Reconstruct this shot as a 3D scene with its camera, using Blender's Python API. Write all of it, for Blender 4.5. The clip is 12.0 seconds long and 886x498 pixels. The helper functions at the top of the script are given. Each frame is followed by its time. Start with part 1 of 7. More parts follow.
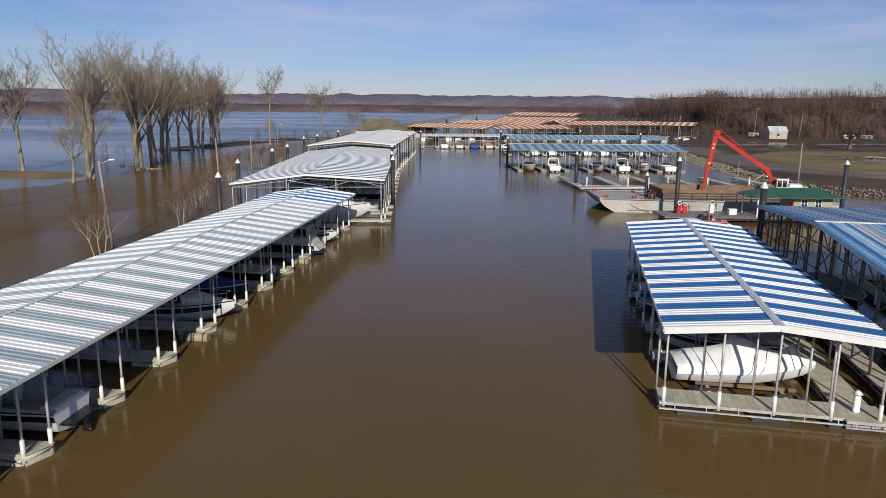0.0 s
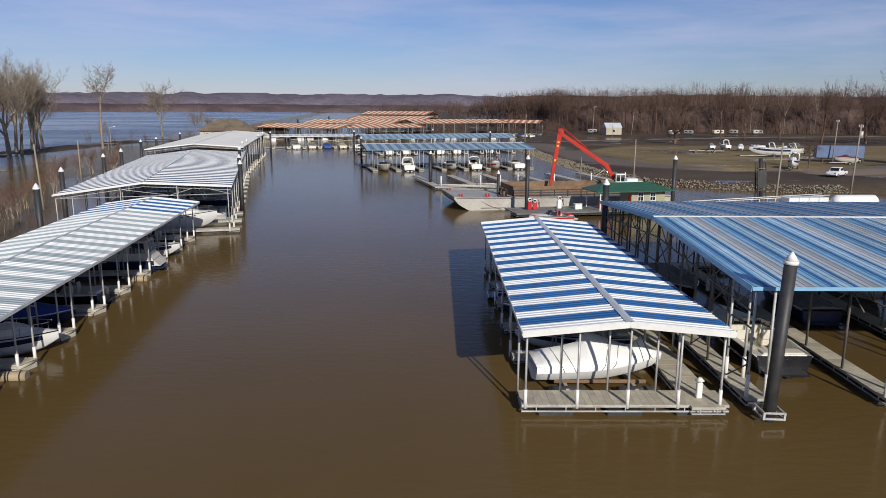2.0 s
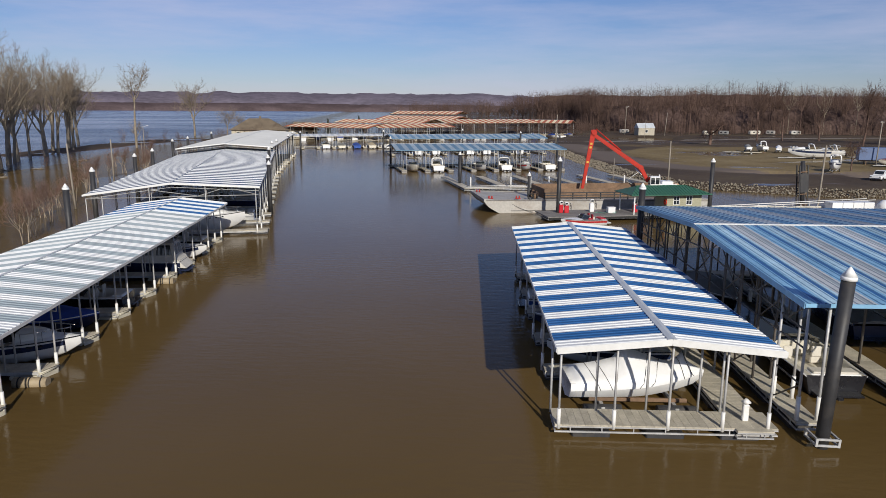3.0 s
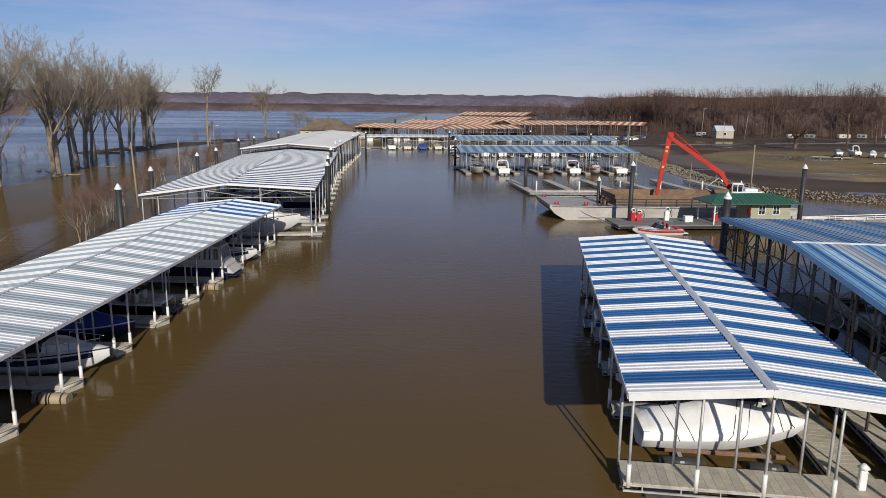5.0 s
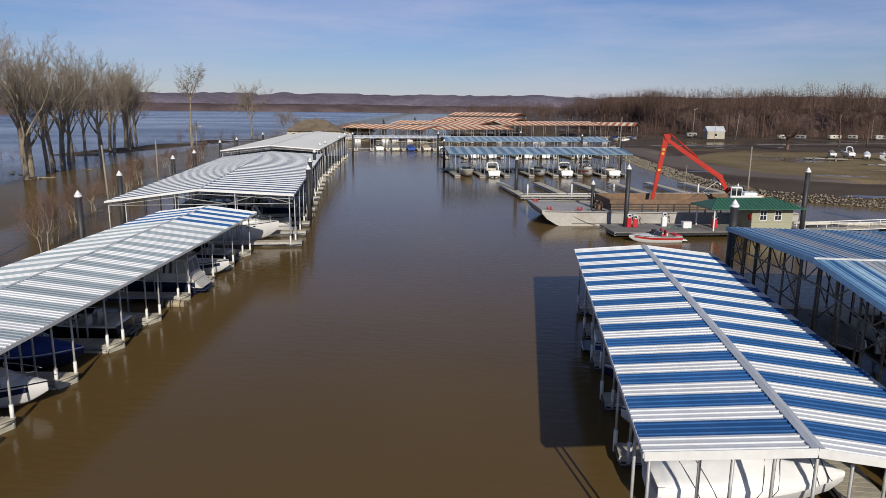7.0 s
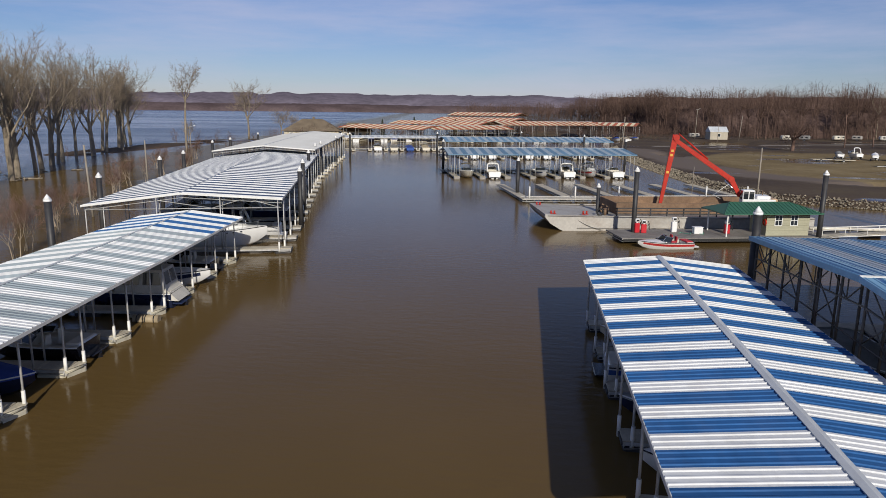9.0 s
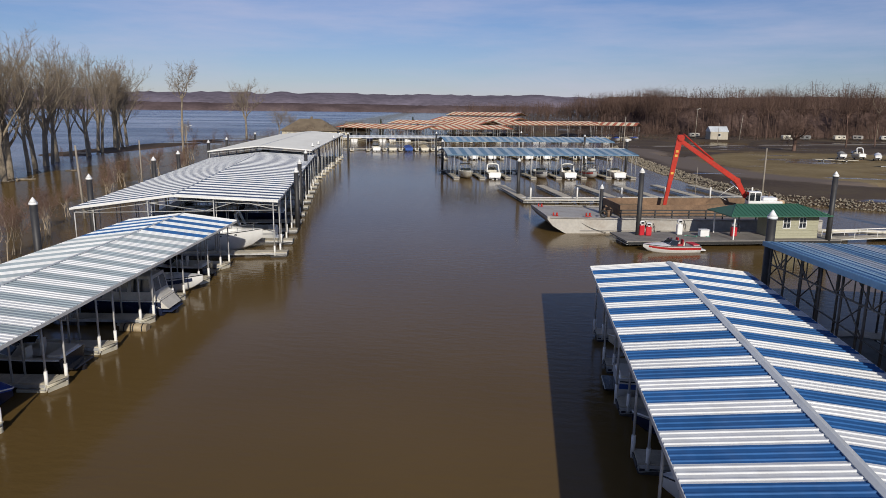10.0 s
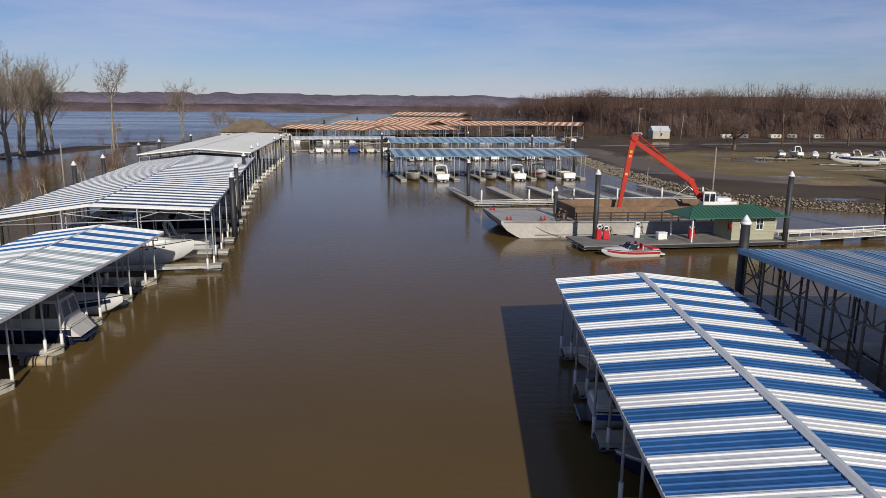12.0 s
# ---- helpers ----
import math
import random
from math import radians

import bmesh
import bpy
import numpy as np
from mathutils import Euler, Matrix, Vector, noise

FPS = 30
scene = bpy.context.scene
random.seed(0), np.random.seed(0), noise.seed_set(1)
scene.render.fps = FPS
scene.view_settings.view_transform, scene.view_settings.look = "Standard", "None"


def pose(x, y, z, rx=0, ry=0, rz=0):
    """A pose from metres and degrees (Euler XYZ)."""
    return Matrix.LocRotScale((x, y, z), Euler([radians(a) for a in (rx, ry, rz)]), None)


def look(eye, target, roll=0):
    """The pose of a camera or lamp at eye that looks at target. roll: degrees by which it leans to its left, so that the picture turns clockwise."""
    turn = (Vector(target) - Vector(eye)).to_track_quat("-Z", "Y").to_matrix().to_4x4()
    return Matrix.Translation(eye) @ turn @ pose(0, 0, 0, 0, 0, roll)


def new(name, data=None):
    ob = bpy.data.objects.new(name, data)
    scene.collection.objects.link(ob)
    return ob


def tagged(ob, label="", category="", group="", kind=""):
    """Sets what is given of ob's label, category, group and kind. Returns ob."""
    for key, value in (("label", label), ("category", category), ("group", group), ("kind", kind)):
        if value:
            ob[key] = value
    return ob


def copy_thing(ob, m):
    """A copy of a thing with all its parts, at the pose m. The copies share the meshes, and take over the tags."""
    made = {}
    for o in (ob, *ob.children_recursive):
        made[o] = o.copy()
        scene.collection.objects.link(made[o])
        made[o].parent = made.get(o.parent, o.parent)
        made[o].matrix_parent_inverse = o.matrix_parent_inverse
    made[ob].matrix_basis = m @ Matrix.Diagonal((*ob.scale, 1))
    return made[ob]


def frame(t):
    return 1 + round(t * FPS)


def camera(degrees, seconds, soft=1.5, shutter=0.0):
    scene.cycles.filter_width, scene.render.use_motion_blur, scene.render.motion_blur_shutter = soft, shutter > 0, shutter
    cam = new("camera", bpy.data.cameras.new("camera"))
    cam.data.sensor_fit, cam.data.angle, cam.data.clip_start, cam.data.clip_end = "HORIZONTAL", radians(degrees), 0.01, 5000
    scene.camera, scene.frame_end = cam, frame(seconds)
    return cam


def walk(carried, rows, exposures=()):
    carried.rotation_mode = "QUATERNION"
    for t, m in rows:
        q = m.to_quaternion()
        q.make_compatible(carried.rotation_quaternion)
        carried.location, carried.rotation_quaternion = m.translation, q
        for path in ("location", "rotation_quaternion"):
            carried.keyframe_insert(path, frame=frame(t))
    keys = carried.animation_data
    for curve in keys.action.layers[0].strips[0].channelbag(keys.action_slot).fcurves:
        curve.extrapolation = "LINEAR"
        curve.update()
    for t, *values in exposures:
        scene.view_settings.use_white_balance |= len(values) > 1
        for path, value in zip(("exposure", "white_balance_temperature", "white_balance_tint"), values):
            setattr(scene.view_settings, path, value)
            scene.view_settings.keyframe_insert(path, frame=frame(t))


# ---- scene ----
cam = camera(66.0, 12.0, soft=0.65)
PATH = [
    (0, (0.245, -1.717, 12.276), (-0.145, 0.203, 11.871), 0.6),
    (0.5, (0.221, -1.362, 12.27), (-0.232, 0.543, 11.863), 0.6),
    (1, (0.229, -1.032, 12.306), (-0.239, 0.869, 11.898), 0.6),
    (1.2, (0.296, -0.953, 12.329), (-0.125, 0.959, 11.922), 0.56),
    (1.35, (0.369, -0.900, 12.352), (0.036, 1.030, 11.947), 0.53),
    (1.5, (0.409, -0.836, 12.382), (0.22, 1.114, 11.977), 0.5),
    (1.7, (0.379, -0.710, 12.439), (0.333, 1.248, 12.033), 0.42),
    (2, (0.299, -0.449, 12.535), (0.317, 1.509, 12.129), 0.3),
    (2.5, (0.269, 0.136, 12.637), (0.309, 2.093, 12.23), 0.3),
    (2.75, (0.245, 0.523, 12.654), (0.287, 2.481, 12.246), 0.35),
    (3, (0.229, 0.957, 12.657), (0.164, 2.914, 12.249), 0.4),
    (3.25, (0.274, 1.417, 12.654), (0.131, 3.369, 12.245), 0.45),
    (3.5, (0.354, 1.889, 12.645), (0.145, 3.835, 12.236), 0.5),
    (5.5, (0.549, 5.75, 12.519), (0.291, 7.691, 12.113), 0.6),
    (6, (0.497, 6.688, 12.54), (0.242, 8.63, 12.134), 0.6),
    (6.5, (0.453, 7.613, 12.552), (0.207, 9.556, 12.146), 0.6),
    (7, (0.367, 8.511, 12.58), (0.138, 10.456, 12.175), 0.6),
    (9, (0.083, 12.138, 12.469), (-0.145, 14.083, 12.064), 0.7),
    (9.5, (-0.059, 12.978, 12.463), (-0.286, 14.923, 12.057), 0.7),
    (10, (-0.251, 13.779, 12.465), (-0.475, 15.725, 12.059), 0.7),
    (10.5, (-0.465, 14.608, 12.443), (-0.688, 16.553, 12.037), 0.7),
    (11, (-0.641, 15.584, 12.407), (-0.865, 17.529, 12.001), 0.7),
    (11.5, (-0.845, 16.612, 12.403), (-1.072, 18.557, 11.996), 0.8),
    (11.75, (-0.886, 17.092, 12.389), (-1.038, 19.044, 11.983), 0.70),
    (12, (-0.895, 17.555, 12.365), (-0.964, 19.513, 11.962), 0.6),
]
walk(cam, [(t, look(e, g, r)) for t, e, g, r in PATH], [(0.0, 0.11, 6580, 10), (3.5, 0.07, 6600, 10), (6.0, 0.03, 6640, 10), (12.0, 0.02, 6720, 10)])

# ---- sky, sun and exposure ----
SUN_FROM = Vector((2.35, -7.6, 3.76)).normalized()
world = bpy.data.worlds.new("sky")
scene.world = world
world.use_nodes = True
wn, wl = world.node_tree.nodes, world.node_tree.links
sky = wn.new("ShaderNodeTexSky")
sky.sky_type = "NISHITA"
sky.sun_disc = False
sky.sun_elevation = math.asin(SUN_FROM.z)
sky.sun_rotation = math.atan2(SUN_FROM.x, SUN_FROM.y)
sky.air_density, sky.dust_density, sky.ozone_density = 1.0, 0.1, 5.0
# thin cirrus streaks
wtc = wn.new("ShaderNodeTexCoord")
wmap = wn.new("ShaderNodeMapping")
wmap.inputs["Scale"].default_value = (1.2, 1.6, 9.0)
wmap.inputs["Rotation"].default_value = (0.12, 0.1, 0.4)
wnoise = wn.new("ShaderNodeTexNoise")
wnoise.inputs["Scale"].default_value = 1.7
wnoise.inputs["Detail"].default_value = 7.0
wnoise.inputs["Roughness"].default_value = 0.62
wramp = wn.new("ShaderNodeMapRange")
wramp.inputs["From Min"].default_value = 0.42
wramp.inputs["From Max"].default_value = 0.72
wramp.inputs["To Max"].default_value = 0.5
wmix = wn.new("ShaderNodeMix")
wmix.data_type = "RGBA"
wmix.inputs["B"].default_value = (9.0, 9.2, 9.4, 1)
wl.new(wtc.outputs["Generated"], wmap.inputs["Vector"])
wl.new(wmap.outputs["Vector"], wnoise.inputs["Vector"])
wl.new(wnoise.outputs["Fac"], wramp.inputs["Value"])
wl.new(wramp.outputs["Result"], wmix.inputs["Factor"])
wl.new(sky.outputs["Color"], wmix.inputs["A"])
# winter haze takes the green out of the low sky
wtint = wn.new("ShaderNodeMix")
wtint.data_type, wtint.blend_type = "RGBA", "MULTIPLY"
wtint.inputs["Factor"].default_value = 1.0
wtint.inputs["B"].default_value = (0.95, 0.94, 1.20, 1)
wl.new(wmix.outputs["Result"], wtint.inputs["A"])
wl.new(wtint.outputs["Result"], wn["Background"].inputs["Color"])
wn["Background"].inputs["Strength"].default_value = 0.062

sun_data = bpy.data.lights.new("sun", "SUN")
sun_data.energy, sun_data.angle, sun_data.color = 3.9, radians(0.55), (1.0, 0.95, 0.86)
sun = new("sun", sun_data)
sun.matrix_world = look(SUN_FROM * 100, (0, 0, 0))


# ---- materials ----
def mat(name, color, rough=0.6, metal=0.0, vary=0.25, scale=6.0, grain=60.0, bump=0.15, dirt=None, dirt_amount=0.35,
        per_piece=0.0, stretch=(1, 1, 1), island=False, spec=0.5):
    """A surface with stains at one scale, grain at another, and fine relief; per_piece varies each piece."""
    m = bpy.data.materials.new(name)
    m.use_nodes = True
    n, l = m.node_tree.nodes, m.node_tree.links
    b = n["Principled BSDF"]
    b.inputs["Metallic"].default_value = metal
    b.inputs["Specular IOR Level"].default_value = spec
    tc = n.new("ShaderNodeTexCoord")
    mp = n.new("ShaderNodeMapping")
    mp.inputs["Scale"].default_value = stretch
    l.new(tc.outputs["Object"], mp.inputs["Vector"])
    info = n.new("ShaderNodeObjectInfo")
    off = n.new("ShaderNodeVectorMath")
    off.operation = "MULTIPLY_ADD"
    off.inputs[1].default_value = (37.0, 53.0, 11.0)
    l.new(info.outputs["Random"], off.inputs[0])
    l.new(mp.outputs["Vector"], off.inputs[2])
    big = n.new("ShaderNodeTexNoise")
    big.inputs["Scale"].default_value = scale * 0.1
    big.inputs["Detail"].default_value = 5.0
    fine = n.new("ShaderNodeTexNoise")
    fine.inputs["Scale"].default_value = grain * 0.1
    fine.inputs["Detail"].default_value = 4.0
    l.new(off.outputs[0], big.inputs["Vector"])
    l.new(off.outputs[0], fine.inputs["Vector"])
    r1 = n.new("ShaderNodeMapRange")
    r1.inputs["From Min"].default_value, r1.inputs["From Max"].default_value = 0.3, 0.7
    r1.inputs["To Min"].default_value, r1.inputs["To Max"].default_value = 1 - vary, 1 + vary
    l.new(big.outputs["Fac"], r1.inputs["Value"])
    r2 = n.new("ShaderNodeMapRange")
    r2.inputs["From Min"].default_value, r2.inputs["From Max"].default_value = 0.3, 0.7
    r2.inputs["To Min"].default_value, r2.inputs["To Max"].default_value = 1 - vary * 0.6, 1 + vary * 0.6
    l.new(fine.outputs["Fac"], r2.inputs["Value"])
    mul = n.new("ShaderNodeMath")
    mul.operation = "MULTIPLY"
    l.new(r1.outputs["Result"], mul.inputs[0])
    l.new(r2.outputs["Result"], mul.inputs[1])
    last = mul
    if per_piece:
        r3 = n.new("ShaderNodeMapRange")
        r3.inputs["To Min"].default_value, r3.inputs["To Max"].default_value = 1 - per_piece, 1 + per_piece
        if island:
            geo = n.new("ShaderNodeNewGeometry")
            l.new(geo.outputs["Random Per Island"], r3.inputs["Value"])
        else:
            l.new(info.outputs["Random"], r3.inputs["Value"])
        m2 = n.new("ShaderNodeMath")
        m2.operation = "MULTIPLY"
        l.new(mul.outputs[0], m2.inputs[0])
        l.new(r3.outputs["Result"], m2.inputs[1])
        last = m2
    tint = n.new("ShaderNodeVectorMath")
    tint.operation = "SCALE"
    tint.inputs[0].default_value = color
    l.new(last.outputs[0], tint.inputs["Scale"])
    out = tint.outputs[0]
    if dirt:
        dn = n.new("ShaderNodeTexNoise")
        dn.inputs["Scale"].default_value = scale * 0.23
        dn.inputs["Detail"].default_value = 8.0
        dn.inputs["Roughness"].default_value = 0.7
        l.new(off.outputs[0], dn.inputs["Vector"])
        dr = n.new("ShaderNodeMapRange")
        dr.inputs["From Min"].default_value, dr.inputs["From Max"].default_value = 0.48, 0.72
        dr.inputs["To Max"].default_value = dirt_amount
        l.new(dn.outputs["Fac"], dr.inputs["Value"])
        mx = n.new("ShaderNodeMix")
        mx.data_type = "RGBA"
        mx.inputs["B"].default_value = (*dirt, 1)
        l.new(dr.outputs["Result"], mx.inputs["Factor"])
        l.new(out, mx.inputs["A"])
        out = mx.outputs["Result"]
    l.new(out, b.inputs["Base Color"])
    rr = n.new("ShaderNodeMapRange")
    rr.inputs["To Min"].default_value, rr.inputs["To Max"].default_value = max(0.02, rough - 0.12), min(1.0, rough + 0.12)
    l.new(big.outputs["Fac"], rr.inputs["Value"])
    l.new(rr.outputs["Result"], b.inputs["Roughness"])
    if bump:
        bp = n.new("ShaderNodeBump")
        bp.inputs["Strength"].default_value = bump
        bp.inputs["Distance"].default_value = 0.02
        l.new(fine.outputs["Fac"], bp.inputs["Height"])
        l.new(bp.outputs["Normal"], b.inputs["Normal"])
    return m


def water_material():
    m = bpy.data.materials.new("muddy_water")
    m.use_nodes = True
    n, l = m.node_tree.nodes, m.node_tree.links
    b = n["Principled BSDF"]
    b.inputs["IOR"].default_value = 1.33
    tc = n.new("ShaderNodeTexCoord")
    sep = n.new("ShaderNodeSeparateXYZ")
    l.new(tc.outputs["Object"], sep.inputs["Vector"])
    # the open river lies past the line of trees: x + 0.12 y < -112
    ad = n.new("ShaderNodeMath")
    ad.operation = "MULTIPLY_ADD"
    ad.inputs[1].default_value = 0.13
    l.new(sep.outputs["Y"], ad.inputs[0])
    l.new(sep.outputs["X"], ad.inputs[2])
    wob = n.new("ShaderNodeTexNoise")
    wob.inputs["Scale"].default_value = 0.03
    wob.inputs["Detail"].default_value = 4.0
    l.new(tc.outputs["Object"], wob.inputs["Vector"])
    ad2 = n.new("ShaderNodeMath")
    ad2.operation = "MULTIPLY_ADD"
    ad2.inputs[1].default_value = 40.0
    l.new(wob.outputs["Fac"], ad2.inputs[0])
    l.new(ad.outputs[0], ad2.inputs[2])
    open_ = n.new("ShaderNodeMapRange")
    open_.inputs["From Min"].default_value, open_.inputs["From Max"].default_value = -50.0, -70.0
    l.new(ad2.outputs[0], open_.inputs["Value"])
    rgh = n.new("ShaderNodeMapRange")
    rgh.inputs["To Min"].default_value, rgh.inputs["To Max"].default_value = 0.15, 0.20
    l.new(open_.outputs["Result"], rgh.inputs["Value"])
    l.new(rgh.outputs["Result"], b.inputs["Roughness"])
    mud = n.new("ShaderNodeTexNoise")
    mud.inputs["Scale"].default_value = 0.05
    mud.inputs["Detail"].default_value = 4.0
    l.new(tc.outputs["Object"], mud.inputs["Vector"])
    cr = n.new("ShaderNodeValToRGB")
    cr.color_ramp.elements[0].position, cr.color_ramp.elements[1].position = 0.3, 0.7
    cr.color_ramp.elements[0].color = (0.114, 0.072, 0.024, 1)
    cr.color_ramp.elements[1].color = (0.136, 0.087, 0.032, 1)
    l.new(mud.outputs["Fac"], cr.inputs["Fac"])
    # sky reflection painted in: the open river's base colour turns from mud to blue
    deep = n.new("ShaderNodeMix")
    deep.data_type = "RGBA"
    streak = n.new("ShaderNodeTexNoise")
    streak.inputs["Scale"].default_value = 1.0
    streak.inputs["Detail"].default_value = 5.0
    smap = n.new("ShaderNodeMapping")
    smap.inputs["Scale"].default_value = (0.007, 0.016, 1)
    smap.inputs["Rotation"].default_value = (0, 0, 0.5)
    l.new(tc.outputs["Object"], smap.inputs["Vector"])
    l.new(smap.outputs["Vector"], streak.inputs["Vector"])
    # pale streaks stand for sky glints, put into the colour
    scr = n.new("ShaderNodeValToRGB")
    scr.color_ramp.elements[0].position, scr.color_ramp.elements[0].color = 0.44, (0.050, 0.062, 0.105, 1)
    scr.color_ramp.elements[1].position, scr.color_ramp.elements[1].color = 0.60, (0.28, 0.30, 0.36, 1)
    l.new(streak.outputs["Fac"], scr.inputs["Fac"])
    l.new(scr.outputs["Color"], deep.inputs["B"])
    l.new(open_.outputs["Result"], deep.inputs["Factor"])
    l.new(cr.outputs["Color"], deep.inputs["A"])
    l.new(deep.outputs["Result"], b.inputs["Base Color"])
    spc = n.new("ShaderNodeMapRange")
    glint = n.new("ShaderNodeMapRange")
    glint.inputs["From Min"].default_value, glint.inputs["From Max"].default_value = 0.42, 0.60
    glint.inputs["To Min"].default_value, glint.inputs["To Max"].default_value = 0.45, 1.0
    l.new(streak.outputs["Fac"], glint.inputs["Value"])
    l.new(glint.outputs["Result"], spc.inputs["To Max"])
    # slack, silty flood water among the willows west of the docks
    slack = n.new("ShaderNodeMapRange")
    slack.inputs["From Min"].default_value, slack.inputs["From Max"].default_value = -6.0, -26.0
    slack.inputs["To Min"].default_value, slack.inputs["To Max"].default_value = 0.19, 0.004
    l.new(ad2.outputs[0], slack.inputs["Value"])
    l.new(slack.outputs["Result"], spc.inputs["To Min"])
    l.new(open_.outputs["Result"], spc.inputs["Value"])
    l.new(spc.outputs["Result"], b.inputs["Specular IOR Level"])
    rip = n.new("ShaderNodeTexNoise")
    rip.inputs["Scale"].default_value = 1.6
    rip.inputs["Detail"].default_value = 3.0
    mp = n.new("ShaderNodeMapping")
    mp.inputs["Scale"].default_value = (0.6, 1.5, 1)
    l.new(tc.outputs["Object"], mp.inputs["Vector"])
    l.new(mp.outputs["Vector"], rip.inputs["Vector"])
    patch = n.new("ShaderNodeTexNoise")
    patch.inputs["Scale"].default_value = 0.035
    patch.inputs["Detail"].default_value = 3.0
    l.new(tc.outputs["Object"], patch.inputs["Vector"])
    pr = n.new("ShaderNodeMapRange")
    pr.inputs["From Min"].default_value, pr.inputs["From Max"].default_value = 0.35, 0.7
    pr.inputs["To Min"].default_value, pr.inputs["To Max"].default_value = 0.03, 0.075
    l.new(patch.outputs["Fac"], pr.inputs["Value"])
    st = n.new("ShaderNodeMath")
    st.operation = "MULTIPLY_ADD"
    st.inputs[1].default_value = 0.89
    l.new(open_.outputs["Result"], st.inputs[0])
    l.new(pr.outputs["Result"], st.inputs[2])
    bp = n.new("ShaderNodeBump")
    bp.inputs["Distance"].default_value = 0.38
    l.new(rip.outputs["Fac"], bp.inputs["Height"])
    l.new(st.outputs[0], bp.inputs["Strength"])
    l.new(bp.outputs["Normal"], b.inputs["Normal"])
    return m


def glass_material(name, tint=(0.02, 0.025, 0.03)):
    m = bpy.data.materials.new(name)
    m.use_nodes = True
    b = m.node_tree.nodes["Principled BSDF"]
    b.inputs["Base Color"].default_value = (*tint, 1)
    b.inputs["Roughness"].default_value = 0.04
    b.inputs["Specular IOR Level"].default_value = 0.8
    return m


STEEL_DIRT = (0.16, 0.13, 0.10)
WHITE_SHEET = mat("white_roof_sheet", (0.72, 0.735, 0.73), 0.45, 0, 0.05, 5, 40, 0.04, (0.42, 0.38, 0.32), 0.22, 0.05, (1, 0.3, 1), spec=0.18)
BLUE_SHEET = mat("blue_roof_sheet", (0.025, 0.11, 0.29), 0.42, 0, 0.10, 5, 40, 0.04, (0.10, 0.16, 0.30), 0.25, 0.10, (1, 0.3, 1), spec=0.18)
SLATE_SHEET = mat("slate_blue_roof_sheet", (0.045, 0.065, 0.12), 0.45, 0, 0.07, 5, 40, 0.04, (0.16, 0.16, 0.18), 0.2, 0.07, (1, 0.3, 1), spec=0.18)
GREY_SHEET = mat("grey_blue_roof_sheet", (0.30, 0.355, 0.38), 0.45, 0, 0.07, 5, 40, 0.04, (0.30, 0.29, 0.27), 0.25, 0.07, (1, 0.3, 1), spec=0.18)
SKY_SHEET = mat("sky_blue_roof_sheet", (0.20, 0.39, 0.56), 0.42, 0, 0.12, 5, 40, 0.04, (0.20, 0.30, 0.42), 0.3, 0.15, (1, 0.3, 1), spec=0.18)
PALE_SHEET = mat("pale_grey_roof_sheet", (0.52, 0.55, 0.57), 0.45, 0, 0.08, 5, 40, 0.04, (0.36, 0.34, 0.30), 0.3, 0.10, (1, 0.3, 1), spec=0.18)
MID_SHEET = mat("mid_blue_roof_sheet", (0.38, 0.55, 0.65), 0.42, 0, 0.12, 5, 40, 0.04, (0.24, 0.30, 0.38), 0.3, 0.15, (1, 0.3, 1), spec=0.18)
DUSK_SHEET = mat("dull_blue_roof_sheet", (0.145, 0.255, 0.36), 0.45, 0, 0.12, 5, 40, 0.04, (0.16, 0.22, 0.28), 0.3, 0.15, (1, 0.3, 1), spec=0.18)
CHALK_SHEET = mat("chalky_blue_roof_sheet", (0.36, 0.44, 0.49), 0.45, 0, 0.10, 5, 40, 0.04, (0.26, 0.28, 0.30), 0.3, 0.10, (1, 0.3, 1), spec=0.18)
LIGHT_SHEET = mat("bare_light_roof_sheet", (0.46, 0.47, 0.47), 0.42, 0.0, 0.06, 3, 30, 0.04, (0.42, 0.39, 0.34), 0.25, 0.05, (1, 0.3, 1))
ORANGE_SHEET = mat("faded_orange_roof_sheet", (0.44, 0.115, 0.055), 0.6, 0, 0.15, 5, 40, 0.04, (0.30, 0.18, 0.12), 0.4, 0.12, (1, 0.3, 1), True, spec=0.18)
CREAM_SHEET = mat("cream_roof_sheet", (0.74, 0.64, 0.44), 0.6, 0, 0.12, 5, 40, 0.04, (0.40, 0.30, 0.20), 0.4, 0.10, (1, 0.3, 1), True, spec=0.18)
TRIM = mat("white_metal_trim", (0.72, 0.72, 0.69), 0.45, 0, 0.06, 5, 40, 0.03, STEEL_DIRT, 0.15)
GALV = mat("galvanised_steel", (0.46, 0.46, 0.45), 0.5, 0.2, 0.2, 8, 50, 0.05, (0.20, 0.15, 0.11), 0.4)
DARK_STEEL = mat("dark_brown_steel", (0.13, 0.115, 0.10), 0.65, 0.2, 0.25, 8, 50, 0.05, (0.10, 0.07, 0.05), 0.5)
SLEEVE = mat("white_plastic_sleeve", (0.76, 0.75, 0.71), 0.5, 0, 0.06, 8, 50, 0.03, (0.35, 0.30, 0.22), 0.3)
DECK = mat("weathered_deck_boards", (0.47, 0.425, 0.33), 0.85, 0, 0.18, 10, 120, 0.3, (0.24, 0.215, 0.18), 0.4, 0.09)
FLOAT = mat("black_float_drum", (0.035, 0.035, 0.038), 0.6, 0, 0.2, 8, 50, 0.05, (0.14, 0.11, 0.07), 0.4)
FLOAT_W = mat("off_white_float", (0.52, 0.485, 0.385), 0.6, 0, 0.12, 8, 50, 0.05, (0.25, 0.21, 0.13), 0.5)
PILE = mat("black_coated_pile", (0.028, 0.028, 0.030), 0.55, 0, 0.25, 5, 40, 0.06, (0.11, 0.095, 0.075), 0.35, 0.1)
